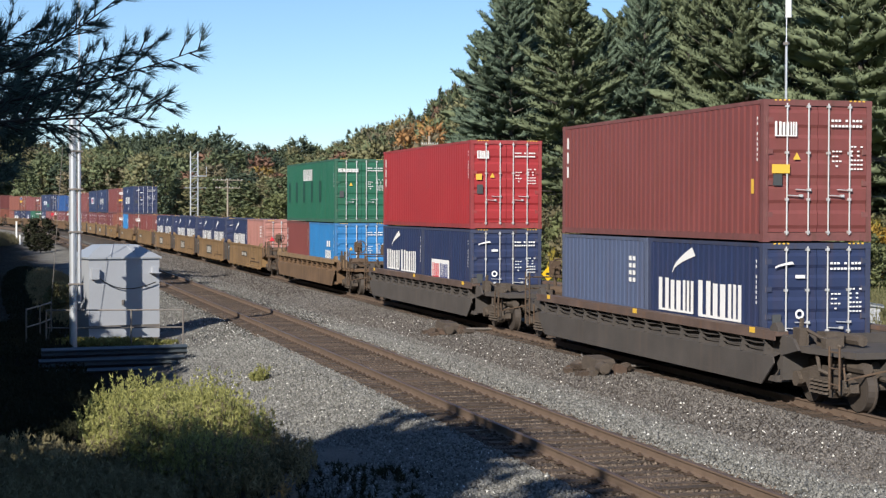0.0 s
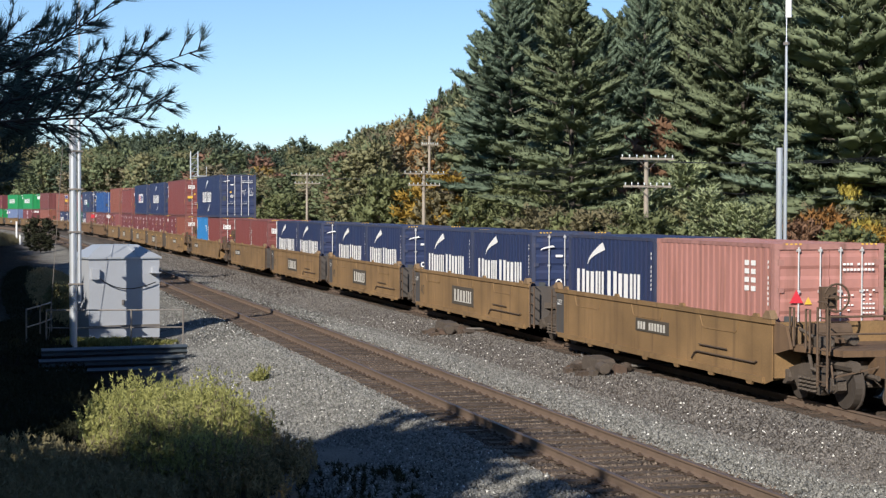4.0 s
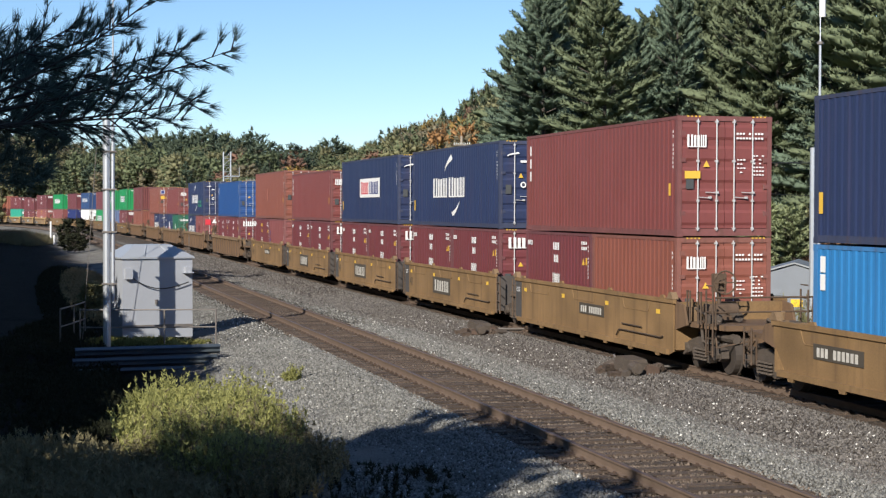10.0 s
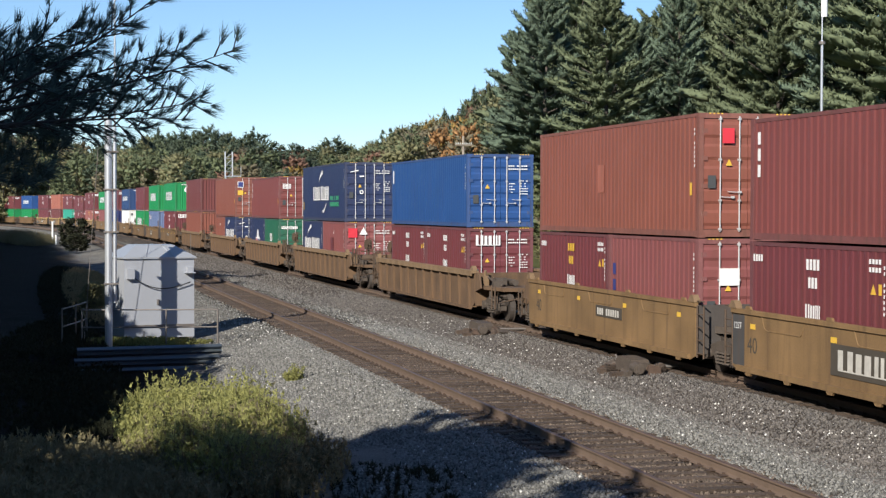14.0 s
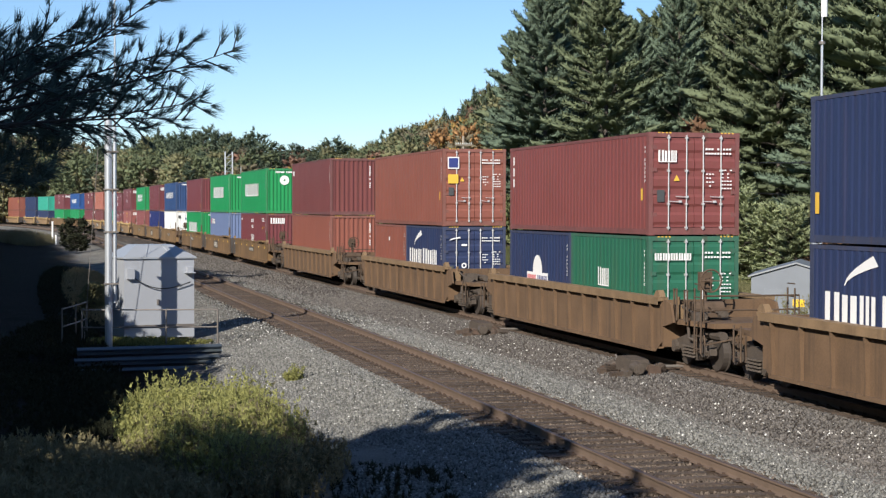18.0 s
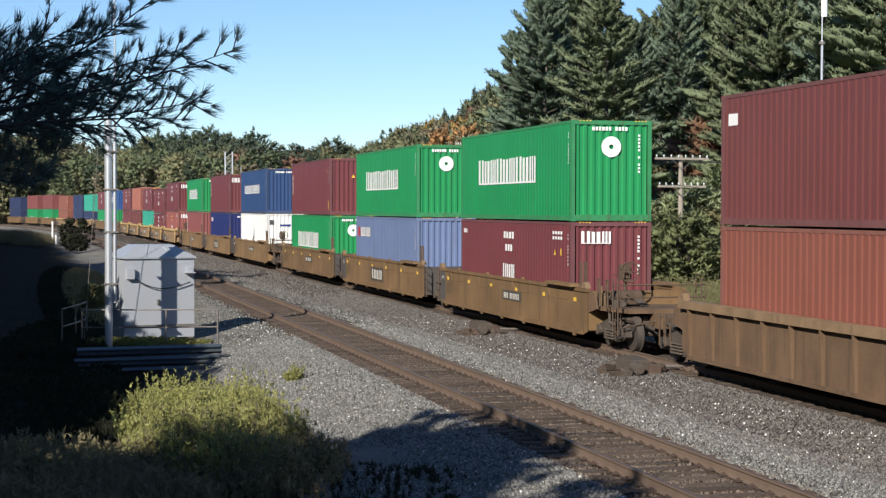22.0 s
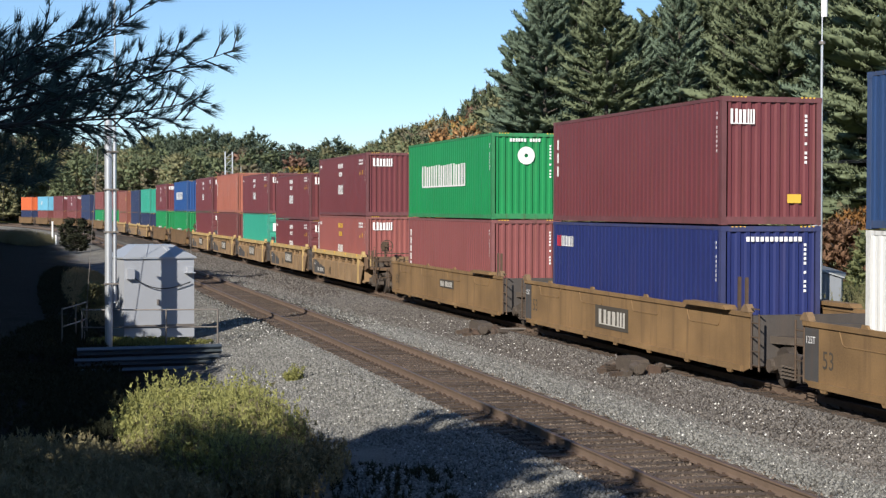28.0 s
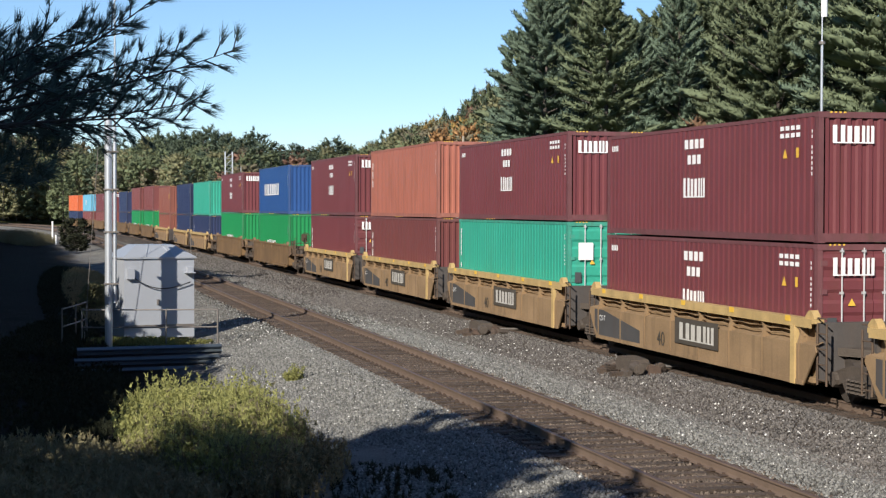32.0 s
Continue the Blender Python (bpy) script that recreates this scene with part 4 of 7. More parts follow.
def m_long_word(L, H, mt=None, n=9, u0=0.19, w=0.54, v=0.40, h=0.29):
    return [(word_mesh(round(L * w, 2), round(H * h, 2), n), mt or M_WHITE, L * u0, H * v)]


def m_stack(L, H, mt=None, big=True):
    """Small rows of marks one above the other in the middle of the side."""
    q = [(rows_mesh(L * 0.10, 0.24, 1, 4, 0.9), mt or M_WHITE, L * 0.44, H * 0.80), (rows_mesh(L * 0.07, 0.24, 1, 3, 0.9), mt or M_WHITE, L * 0.455, H * 0.66),
         (rows_mesh(0.5, 0.16, 1, 4, 0.9), M_WHITE, L * 0.03, H * 0.84), (rows_mesh(L * 0.08, 0.3, 2, 4, 0.6), M_WHITE, L * 0.86, H * 0.82),
         (tri_mesh(0.22), M_YELLOW, L * 0.87, H * 0.66), (panel_mesh(0.12, 0.2), M_YELLOW, L * 0.92, H * 0.66)]
    if big:
        q.append((word_mesh(L * 0.11, 0.46, 3), M_WHITE, L * 0.435, H * 0.36))
    return q


def m_vertical(L, H, v=0.52):
    return [(rows_mesh(0.2, H * 0.4, 3, 1, 0.75), M_WHITE, L * 0.03, H * v)]


E_WORD = lambda H: [(word_mesh(0.52, 0.30, 3), M_WHITE, 0.22, H - 0.75)] + ([(panel_mesh(0.40, 0.18), M_YELLOW, 0.16, H - 1.5)] if H > 2.7 else [])
E_BIG = lambda H: [(word_mesh(0.95, 0.36, 3), M_WHITE, 0.3, H - 0.62)]
E_LOGO = lambda H: [(swoosh_mesh(0.4, 0.1), M_WHITE, 0.25, H - 0.5), (panel_mesh(0.22, 0.07), M_WHITE, 0.7, H - 0.72), (disc_mesh(0.1, 0.55), M_WHITE, 0.8, H - 1.45)]
E_DISC = lambda H: [(disc_mesh(0.30, 0.22), M_WHITE, CW / 2 - 0.02, H * 0.74), (rows_mesh(1.1, 0.12, 1, 11, 0.9), M_WHITE, 0.62, H * 0.90)]


def box20(col, label, front="door", **k):
    return container(F20, STD, col, label, front, **k)
# ---- well cars ----
HALF_W = 1.44
WELL_Z = 0.48


def wheel_mesh():
    def make():
        s, n = Shape(), 24
        prof = ((-0.07, 0.0), (-0.07, 0.34), (-0.075, 0.36), (-0.075, 0.42), (0.06, 0.43), (0.075, 0.46), (0.10, 0.46), (0.10, 0.37), (0.03, 0.34), (0.05, 0.13), (0.05, 0))
        v = [(r * math.cos(2 * math.pi * i / n), y, r * math.sin(2 * math.pi * i / n)) for i in range(n) for y, r in prof]
        k = len(prof)
        return s.add(v, [(i * k + j, i * k + j + 1, ((i + 1) % n) * k + j + 1, ((i + 1) % n) * k + j) for i in range(n) for j in range(k - 1)])
    return cached("wheel", make)


def frame_side_mesh():
    """Cast side frame of a truck with its spring opening, springs and bearing boxes."""
    def make():
        s = Shape().prism([(-1.12, 0.38), (-0.95, 0.30), (-0.62, 0.42), (-0.45, 0.22), (0.45, 0.22), (0.62, 0.42), (0.95, 0.30), (1.12, 0.38), (1.10, 0.56),
                           (0.6, 0.70), (0.25, 0.78), (-0.25, 0.78), (-0.6, 0.70), (-1.10, 0.56)], -0.09, 0.09)
        for x in (-0.89, 0.89):
            s.rod((x, -0.17, 0.46), (x, 0.05, 0.46), 0.15, 10)
        for x in (-0.26, -0.09, 0.09, 0.26):
            for i in range(4):
                s.rod((x, -0.13, 0.27 + i * 0.075), (x, -0.13, 0.31 + i * 0.075), 0.075, 8)
        return s
    return cached("truck_side_frame", make)


def add_truck(car, x, s_mid):
    bolster = part("truck", cached("truck_bolster", lambda: Shape().box(-0.22, 0.22, -0.98, 0.98, 0.48, 0.72).rod((0, 0, 0.7), (0, 0, 0.95), 0.25, 12)
                                   .rod((-0.89, -0.75, 0.46), (-0.89, 0.75, 0.46), 0.08).rod((0.89, -0.75, 0.46), (0.89, 0.75, 0.46), 0.08)), M_TRUCK, car, "greasy dark truck", at=pose(x, 0, 0))
    for y in (-1.0, 1.0):
        part("side_frame", frame_side_mesh(), M_TRUCK, bolster, at=pose(0, y, 0, 0, 0, 0 if y < 0 else 180))
    for xx in (-0.89, 0.89):
        for y in (-0.755, 0.755):
            w = part("wheel", wheel_mesh(), M_WHEEL, bolster, at=pose(xx, y, 0.425, 0, 0, 0 if y < 0 else 180))
            WHEELS.append((w, s_mid + x, xx, y, y > 0))


def sheet_mesh(Lc, top, low, cut):
    h = Lc / 2
    return cached(("side_sheet", Lc, top, low, cut), lambda: Shape().prism(
        [(-h, low + cut), (-h + 0.25 + cut * 0.6, low), (h - 0.25 - cut * 0.6, low), (h, low + cut), (h, top), (-h, top)], 0, 0.03)
        .prism([(-h + 0.3, low + 0.02), (h - 0.3, low + 0.02), (h - 0.3, low + 0.14), (-h + 0.3, low + 0.14)], -0.07, 0.001))


def deep_sheet_mesh(Lc, top, low, cut, flare):
    """Side of a ribbed well: a sheet set back under the chord and a sill along the bottom, or, on some, a proud lower panel with slanted ends."""
    h = Lc / 2

    def make():
        back = 0.13 if flare else 0.02
        s = Shape().prism([(-h, low + cut), (-h + 0.25 + cut * 0.6, low), (h - 0.25 - cut * 0.6, low), (h, low + cut), (h, top), (-h, top)], back, back + 0.03)
        a, b = -h + 0.3 + cut * 0.6, h - 0.3 - cut * 0.6
        if flare:
            z1, e = top - 0.44, 0.55
            s.prism([(a, low), (b, low), (b + e, z1 - 0.12), (b + e * 0.9, z1), (a - e * 0.9, z1), (a - e, z1 - 0.12)], -0.075, -0.045)
            s.add([(a - e * 0.9, -0.06, z1 - 0.004), (b + e * 0.9, -0.06, z1 - 0.004), (b + e * 0.9, 0.129, z1 + 0.07), (a - e * 0.9, 0.129, z1 + 0.07)], [(0, 1, 2, 3)])
            s.box(a, b, -0.09, -0.075, low + 0.004, low + 0.10)
        else:
            s.box(a, b, -0.06, 0.021, low + 0.01, low + 0.09)
        return s
    return cached(("side_sheet", Lc, top, low, cut, flare), make)


def side_pipe_mesh(Lc):
    """A pair of thin pipes that hang in the recess under the chord, sagging between their brackets."""
    def make():
        s, n = Shape(), 24
        for z, r in ((0.0, 0.022), (-0.10, 0.018)):
            s.tube([(-Lc / 2 + 0.5 + (Lc - 1.0) * i / n, 0.0, z - (0.03 if i % 2 else 0.0)) for i in range(n + 1)], r, 5)
        return s
    return cached(("side_pipe", Lc), make)


def deep_rib_mesh(top, low, flare):
    """A web plate between chord and sill, or, above a flared panel, a short bracket."""
    if flare == "yellow":
        poly = [(0.13, top - 0.02), (-0.085, top - 0.02), (-0.08, top - 0.12), (-0.04, top - 0.24), (-0.10, top - 0.47), (-0.095, low + 0.04), (-0.05, low + 0.04), (-0.05, top - 0.45), (0.13, top - 0.40)]
    elif flare:
        poly = [(0.13, top - 0.02), (-0.085, top - 0.02), (-0.08, top - 0.12), (-0.03, top - 0.22), (-0.07, top - 0.43), (0.13, top - 0.40)]
    else:
        poly = [(0.02, top - 0.02), (-0.09, top - 0.02), (-0.085, top - 0.22), (-0.055, low + 0.30), (-0.07, low + 0.085), (0.02, low + 0.085)]
    n = len(poly)
    return cached(("rib", top, low, flare), lambda: Shape().add([(-0.03, y, z) for y, z in poly] + [(0.03, y, z) for y, z in poly],
                  [tuple(range(n)), tuple(range(2 * n - 1, n - 1, -1))] + [(i, i + n, (i + 1) % n + n, (i + 1) % n) for i in range(n)]))


def flange_mesh(Lc, top, smooth=False):
    h = Lc / 2
    if smooth:
        return cached(("plain_chord", Lc, top), lambda: Shape().box(-h - 0.05, h + 0.05, -0.035, 0.05, top - 0.03, top + 0.07))
    return cached(("top_chord", Lc, top), lambda: Shape().prism([(-h - 0.05, top - 0.02), (h + 0.05, top - 0.02), (h + 0.05, top + 0.07), (-h - 0.05, top + 0.07)], -0.10, 0.17).box(-h, h, -0.10, -0.075, top - 0.11, top - 0.02))


def seam_mesh(top, low):
    """Weld seam that outlines a stiffener behind the plate: a shallow tray shape under the chord."""
    z = top - 0.02
    return cached(("weld_seam", top, low), lambda: Shape().tube([(-1.0, 0, z), (-0.86, 0, z - 0.26), (-0.78, 0, z - 0.30), (0.78, 0, z - 0.30), (0.86, 0, z - 0.26), (1.0, 0, z)], 0.011, 5))


def lug_mesh():
    return cached("sill_lug", lambda: Shape().prism([(-0.16, 0.03), (-0.10, -0.05), (0.10, -0.05), (0.16, 0.03)], -0.03, 0.02))


def brake_pipe_mesh(Lc):
    """Train-line pipe along the foot of the side, bent up at its end."""
    return cached(("brake_pipe", Lc), lambda: Shape().tube([(-0.2, 0, 0.22), (-0.05, 0, 0.36), (0.1, 0, 0.40), (2.9, 0, 0.40), (3.0, 0, 0.44)], 0.018, 6).tube([(0.2, 0, 0.56), (1.6, 0, 0.56)], 0.016, 5))


def bulkhead_mesh(top):
    return cached(("bulkhead", top), lambda: Shape().box(-0.05, 0.05, -HALF_W + 0.05, HALF_W - 0.05, 0.42, top).box(-0.16, -0.05, -HALF_W + 0.06, HALF_W - 0.06, top - 0.14, top))


def deck_mesh(n, top):
    """Platform over the truck at one end: deck, tapering sides and centre sill. It runs from x = 0 outwards."""
    return cached(("end_platform", n, top), lambda: Shape()
                  .add([(0, -1.35, 1.0), (n, -1.0, 1.0), (n, 1.0, 1.0), (0, 1.35, 1.0), (0, -1.35, 1.12), (n, -1.0, 1.12), (n, 1.0, 1.12), (0, 1.35, 1.12)],
                       [(0, 3, 2, 1), (4, 5, 6, 7), (0, 1, 5, 4), (1, 2, 6, 5), (2, 3, 7, 6), (3, 0, 4, 7)])
                  .box(0, n + 0.3, -0.33, 0.33, 0.62, 1.0)
                  .prism([(0, 0.9), (0.7, 1.05), (0.5, top - 0.05), (0, top + 0.02)], -1.40, -1.34)
                  .prism([(0, 0.9), (0.7, 1.05), (0.5, top - 0.05), (0, top + 0.02)], 1.34, 1.40))


def ladder_mesh(h):
    def make():
        s = Shape()
        for x in (0, 0.38):
            s.rod((x, 0, 0), (x, 0, h), 0.022, 6)
        for i in range(int(h / 0.3) + 1):
            s.rod((0, 0, 0.1 + i * 0.3), (0.38, 0, 0.1 + i * 0.3), 0.016, 5)
        return s
    return cached(("ladder", h), make)


def brake_wheel_mesh():
    def make():
        s, n, r = Shape(), 16, 0.27
        pts = [(0, r * math.cos(2 * math.pi * i / n), r * math.sin(2 * math.pi * i / n)) for i in range(n + 1)]
        s.tube(pts, 0.022, 5)
        for i in range(0, n, 4):
            s.rod((0, 0, 0), pts[i], 0.014, 5)
        return s.rod((-0.3, 0, 0), (0.03, 0, 0), 0.05, 8).box(-0.42, -0.28, -0.16, 0.16, -0.24, 0.2).rod((-0.34, 0, -0.2), (-0.34, 0, -0.9), 0.05, 6)
    return cached("brake_wheel", make)


def guide_mesh():
    """Corner guide that steers a container into the well: a bent plate with a sloping lip."""
    return cached("container_guide", lambda: Shape().prism([(-0.16, 0), (0.16, 0), (0.09, 0.09), (-0.09, 0.09)], -0.03, 0.02).box(-0.2, 0.2, -0.045, 0.06, -0.04, 0.02))


def coupler_mesh():
    return cached("coupler", lambda: Shape().box(0, 0.75, -0.12, 0.12, 0.72, 0.98).box(0.65, 1.0, -0.17, 0.2, 0.66, 1.02).rod((0.1, 0.5, 0.62), (0.95, 0.25, 0.45), 0.035, 6))


def digits(txt, size):
    """Stencilled figures as a flat mesh, reading along +x with z up."""
    key = ("figures", txt, size)
    if key not in MESHES:
        cu = bpy.data.curves.new("figures", "FONT")
        cu.body, cu.size, cu.resolution_u = txt, size, 3
        ob = new("figures", cu)
        bpy.context.view_layer.update()
        m = bpy.data.meshes.new_from_object(ob.evaluated_get(bpy.context.evaluated_depsgraph_get()))
        bpy.data.objects.remove(ob)
        m.transform(Matrix.Rotation(math.pi / 2, 4, "X"))
        m.materials.clear()
        m.materials.append(None)
        MESHES[key] = m
    return MESHES[key]


def well_car(color, label, Lc, style, s_mid, ends=("joint", "joint"), reach=1.3, top=1.55, low=0.3, cut=0.15, panel=None, plate=None, figures="", n_rib=11, marks=0, guides=True):
    """One well. style: ribbed or smooth; ends (lead, trail): joint (shared truck), end (own truck, coupler, ladders) or brake (the same with a brake wheel)."""
    car = thing("well_car", label, "railway car", "well cars of the train")
    P, h = CAR[color], Lc / 2
    flare = color if color in ("dark", "yellow") else "dark" if style == "ribbed" and cut >= 0.4 else ""
    for y, rz in ((-HALF_W, 0), (HALF_W, 180)):
        part("side_sheet", deep_sheet_mesh(Lc, top, low, cut, bool(flare)) if style == "ribbed" else sheet_mesh(Lc, top, low, cut), P, car, at=pose(0, y, 0, 0, 0, rz))
        part("top_chord", flange_mesh(Lc, top, style == "smooth"), CAR_CHORD[color] if style == "ribbed" and color in CAR_CHORD else P, car, at=pose(0, y, 0, 0, 0, rz))
        if style == "ribbed":
            for i in range(n_rib):
                part("rib", deep_rib_mesh(top, low, flare), P, car, at=pose(-h + 0.55 + (Lc - 1.1) * i / (n_rib - 1), y, 0, 0, 0, rz))
        else:
            if y < 0:
                for u in (-0.62, 0.0, 0.62) if Lc < 14 else (-0.7, -0.25, 0.25, 0.7):
                    part("weld_seam", seam_mesh(top, low), P, car, at=pose(u * h, y - 0.003, 0, 0, 0, rz))
                for i in range(7):
                    part("sill_lug", lug_mesh(), P, car, at=pose(-h + 0.9 + (Lc - 1.8) * i / 6, y - 0.03, low))
                if ends[1] == "joint" and Lc < 14:
                    part("brake_pipe", brake_pipe_mesh(Lc), M_ENDGEAR, car, at=pose(h - 3.6, y - 0.04, low))
        if y < 0 and flare:
            part("side_pipe", side_pipe_mesh(Lc), P, car, at=pose(0, y + 0.02, top - 0.19))
        for x in (-5.7, -2.0, 2.0, 5.7) if guides else ():
            part("container_guide", guide_mesh(), P, car, at=pose(x, y + (0.03 if y < 0 else -0.03), top + 0.05, 0, 0, rz))
    for x in (-h * 0.95, -h * 0.5, 0, h * 0.5, h * 0.95):
        part("cross_member", cached("cross_member", lambda: Shape().box(-0.2, 0.2, -HALF_W + 0.03, HALF_W - 0.03, 0.36, 0.47)), P, car, at=pose(x, 0, 0))
    for x, rz, kind in ((h, 0, ends[0]), (-h, 180, ends[1])):
        part("bulkhead", bulkhead_mesh(top), P if kind != "joint" else CAR["dark"], car, at=pose(x, 0, 0, 0, 0, rz))
        n = reach if kind == "joint" else reach + 0.9
        if kind == "joint":
            part("joint_sill", cached(("joint_sill", n), lambda: Shape().box(0, n + 0.1, -0.3, 0.3, 0.62, 1.0).add(
                [(0, -1.0, 0.9), (n * 0.9, -0.45, 0.9), (n * 0.9, 0.45, 0.9), (0, 1.0, 0.9), (0, -1.0, 1.06), (n * 0.9, -0.45, 1.06), (n * 0.9, 0.45, 1.06), (0, 1.0, 1.06)],
                [(0, 3, 2, 1), (4, 5, 6, 7), (0, 1, 5, 4), (1, 2, 6, 5), (2, 3, 7, 6), (3, 0, 4, 7)])), M_TRUCK, car, "dark articulated joint between two wells", at=pose(x, 0, 0, 0, 0, rz))
            part("ladder", ladder_mesh(1.2), M_ENDGEAR, car, at=pose(x + 0.07 if rz == 0 else x - 0.45, -HALF_W + 0.02, 0.35))
        else:
            part("end_platform", deck_mesh(n, top), CAR["brown"] if color != "dark" else P, car, at=pose(x, 0, 0, 0, 0, rz))
        sg = 1 if rz == 0 else -1
        part("corner_casting", cached("corner_casting", lambda: Shape().prism([(-0.22, 0.0), (0.16, 0.0), (0.12, 0.08), (0.02, 0.17), (-0.08, 0.16), (-0.22, 0.05)], -0.07, 0.08)), CAR_CHORD["yellow"] if color == "yellow" else CAR_CHORD["brown"] if color != "dark" else P, car,
             "worn ochre corner casting", at=pose(x - 0.1 * sg, -HALF_W + 0.02, top + 0.07, 0, 0, rz) if sg > 0 else pose(x + 0.1, -HALF_W + 0.02, top + 0.07))
        if kind == "joint":
            if sg < 0:
                add_truck(car, x - reach - 0.08, s_mid)
            part("hose", cached("air_hose", lambda: Shape().tube([(0, 0, 0.95), (0.25, -0.1, 0.55), (0.6, -0.15, 0.42), (1.0, -0.1, 0.6)], 0.03)), M_CABLE, car, at=pose(x, -0.7 * sg, 0, 0, 0, rz))
        else:
            add_truck(car, x + sg * (reach - 0.25), s_mid)
            part("coupler", coupler_mesh(), M_TRUCK, car, at=pose(x + sg * n, 0, 0, 0, 0, rz))
            for y in (-1.3, 1.05):
                part("ladder", ladder_mesh(1.5 if kind == "brake" else 0.8), M_ENDGEAR, car, at=pose(x + sg * (n - 0.45), y, 0.42, 0, 0, 0))
            if kind == "brake":
                part("handrail", cached("handrail", lambda: Shape().tube([(0, -1.2, 1.1), (0, -1.2, 1.75), (0, 1.2, 1.75), (0, 1.2, 1.1)], 0.025).rod((0, -1.2, 1.42), (0, 1.2, 1.42), 0.02)), M_ENDGEAR, car, at=pose(x + sg * (n - 0.15), 0, 0))
            if kind == "brake":
                part("brake_wheel", brake_wheel_mesh(), M_ENDGEAR, car, at=pose(x + sg * 0.95, -0.55, 2.05))
                part("brake_cylinder", cached("brake_cylinder", lambda: Shape().rod((0, -0.45, 0), (0, 0.35, 0), 0.17, 12).box(-0.3, 0.3, -0.2, 0.3, -0.2, -0.1)), M_ENDGEAR, car, at=pose(x + sg * 0.7, -0.5, 1.38))
            part("uncoupling_lever", cached("uncoupling_lever", lambda: Shape().tube([(0, -1.25, 0.86), (0.06, -1.25, 0.62), (0.10, -1.15, 0.66), (0.10, -0.35, 0.80), (0.16, -0.1, 0.98)], 0.022, 5)), M_ENDGEAR, car, at=pose(x + sg * n, 0, 0, 0, 0, rz))
            part("sill_step", cached("sill_step", lambda: Shape().tube([(-0.2, 0, 0.98), (-0.2, 0, 0.42), (0.2, 0, 0.42), (0.2, 0, 0.98)], 0.025, 5)), M_ENDGEAR, car, at=pose(x + sg * (n - 0.5), -1.12, 0))
            part("brake_rigging", cached("brake_rigging", lambda: Shape().box(-0.35, 0.3, -0.5, 0.2, 0.52, 0.9).rod((-0.8, -0.45, 0.7), (0.9, -0.45, 0.62), 0.05, 6).rod((-0.5, -0.8, 0.82), (0.7, -0.8, 0.82), 0.11, 8)), M_TRUCK, car, at=pose(x + sg * n * 0.72, 0, 0, 0, 0, rz))
            part("retaining_valve", cached("retaining_valve", lambda: Shape().box(-0.14, 0.14, -0.1, 0.1, 0, 0.34).rod((0, 0, 0.3), (0.05, 0, 0.52), 0.05, 6).rod((-0.1, 0, 0.1), (-0.34, 0, 0.1), 0.06, 6)), CAR_CHORD["yellow"] if color == "yellow" else CAR_CHORD["brown"] if color != "dark" else M_TRUCK, car, at=pose(x + sg * 0.28, -1.12, 1.12))
            part("brake_manifold", cached("brake_manifold", lambda: Shape().tube([(0.1, -0.9, 1.2), (0.4, -1.05, 1.42), (0.9, -1.0, 1.30), (1.3, -0.8, 1.15)], 0.035).box(0.5, 0.85, -0.9, -0.5, 1.12, 1.40)
                 .rod((0.2, -0.3, 1.25), (1.2, -0.3, 1.25), 0.11, 8).tube([(0.9, -1.1, 1.0), (1.2, -1.2, 0.72), (1.5, -1.0, 0.60), (1.9, -0.6, 0.75)], 0.04).box(1.05, 1.25, -1.1, -0.75, 1.1, 1.32)), M_TRUCK, car, at=pose(x, 0, 0, 0, 0, rz) if sg > 0 else pose(x - 1.5, 0, 0))
            for dx in (0.45, 1.1) if kind == "brake" and color != "dark" else ():
                part("grab_post", cached("grab_post", lambda: Shape().tube([(0, 0, 0), (0, 0, 0.75), (0.16, 0, 0.75), (0.16, 0, 0)], 0.03)), M_ENDGEAR, car, at=pose(x + sg * dx, -1.28, 1.1))
    if Lc > 16:
        for x in (h - 0.25, h - 0.62):
            part("grab_post", cached("tall_grab_post", lambda: Shape().box(-0.035, 0.035, -0.03, 0.03, 0, 1.15)), M_ENDGEAR, car, at=pose(x, -HALF_W + 0.05, top - 0.35))
        for y, rz in ((-HALF_W, 0), (HALF_W, 180)):
            part("cover_plate", cached(("cover_plate", top), lambda: Shape().prism([(-1.3, 0.0), (1.15, 0.0), (1.0, 0.09), (-1.2, 0.09)], -0.17, 0.12)), P, car, at=pose(h - 2.0 if rz == 0 else h - 2.0, y, top + 0.075, 0, 0, rz))
    yo = -HALF_W - (0.105 if style == "ribbed" else 0.012)
    mid = (top + low) / 2
    if panel is not None:
        u = panel * Lc / 2
        part("logo_board", cached("logo_board", lambda: Shape().box(-1.25, 1.25, 0, 0.012, -0.30, 0.30)), M_BOARD, car, "dark board with pale block marks", at=pose(u, yo - 0.004, mid))
        part("logo_mark", word_mesh(2.1, 0.40, 3), M_WORNWHITE, car, at=pose(u - 0.95, yo - 0.010, mid - 0.20))
    if plate is not None:
        u = plate * Lc / 2
        dz = -0.30 if color == "yellow" else 0.12
        part("number_board", cached("number_board", lambda: Shape().box(-1.0, 1.0, 0, 0.012, -0.15, 0.15)), M_BOARD if color != "yellow" else M_ENDGREY, car, "dark board with pale bars", at=pose(u, yo - 0.004, mid + dz))
        part("number_bars", rows_mesh(1.7, 0.19, 1, 10, 0.95), M_WORNWHITE, car, at=pose(u - 0.85, yo - 0.010, mid + dz - 0.10))
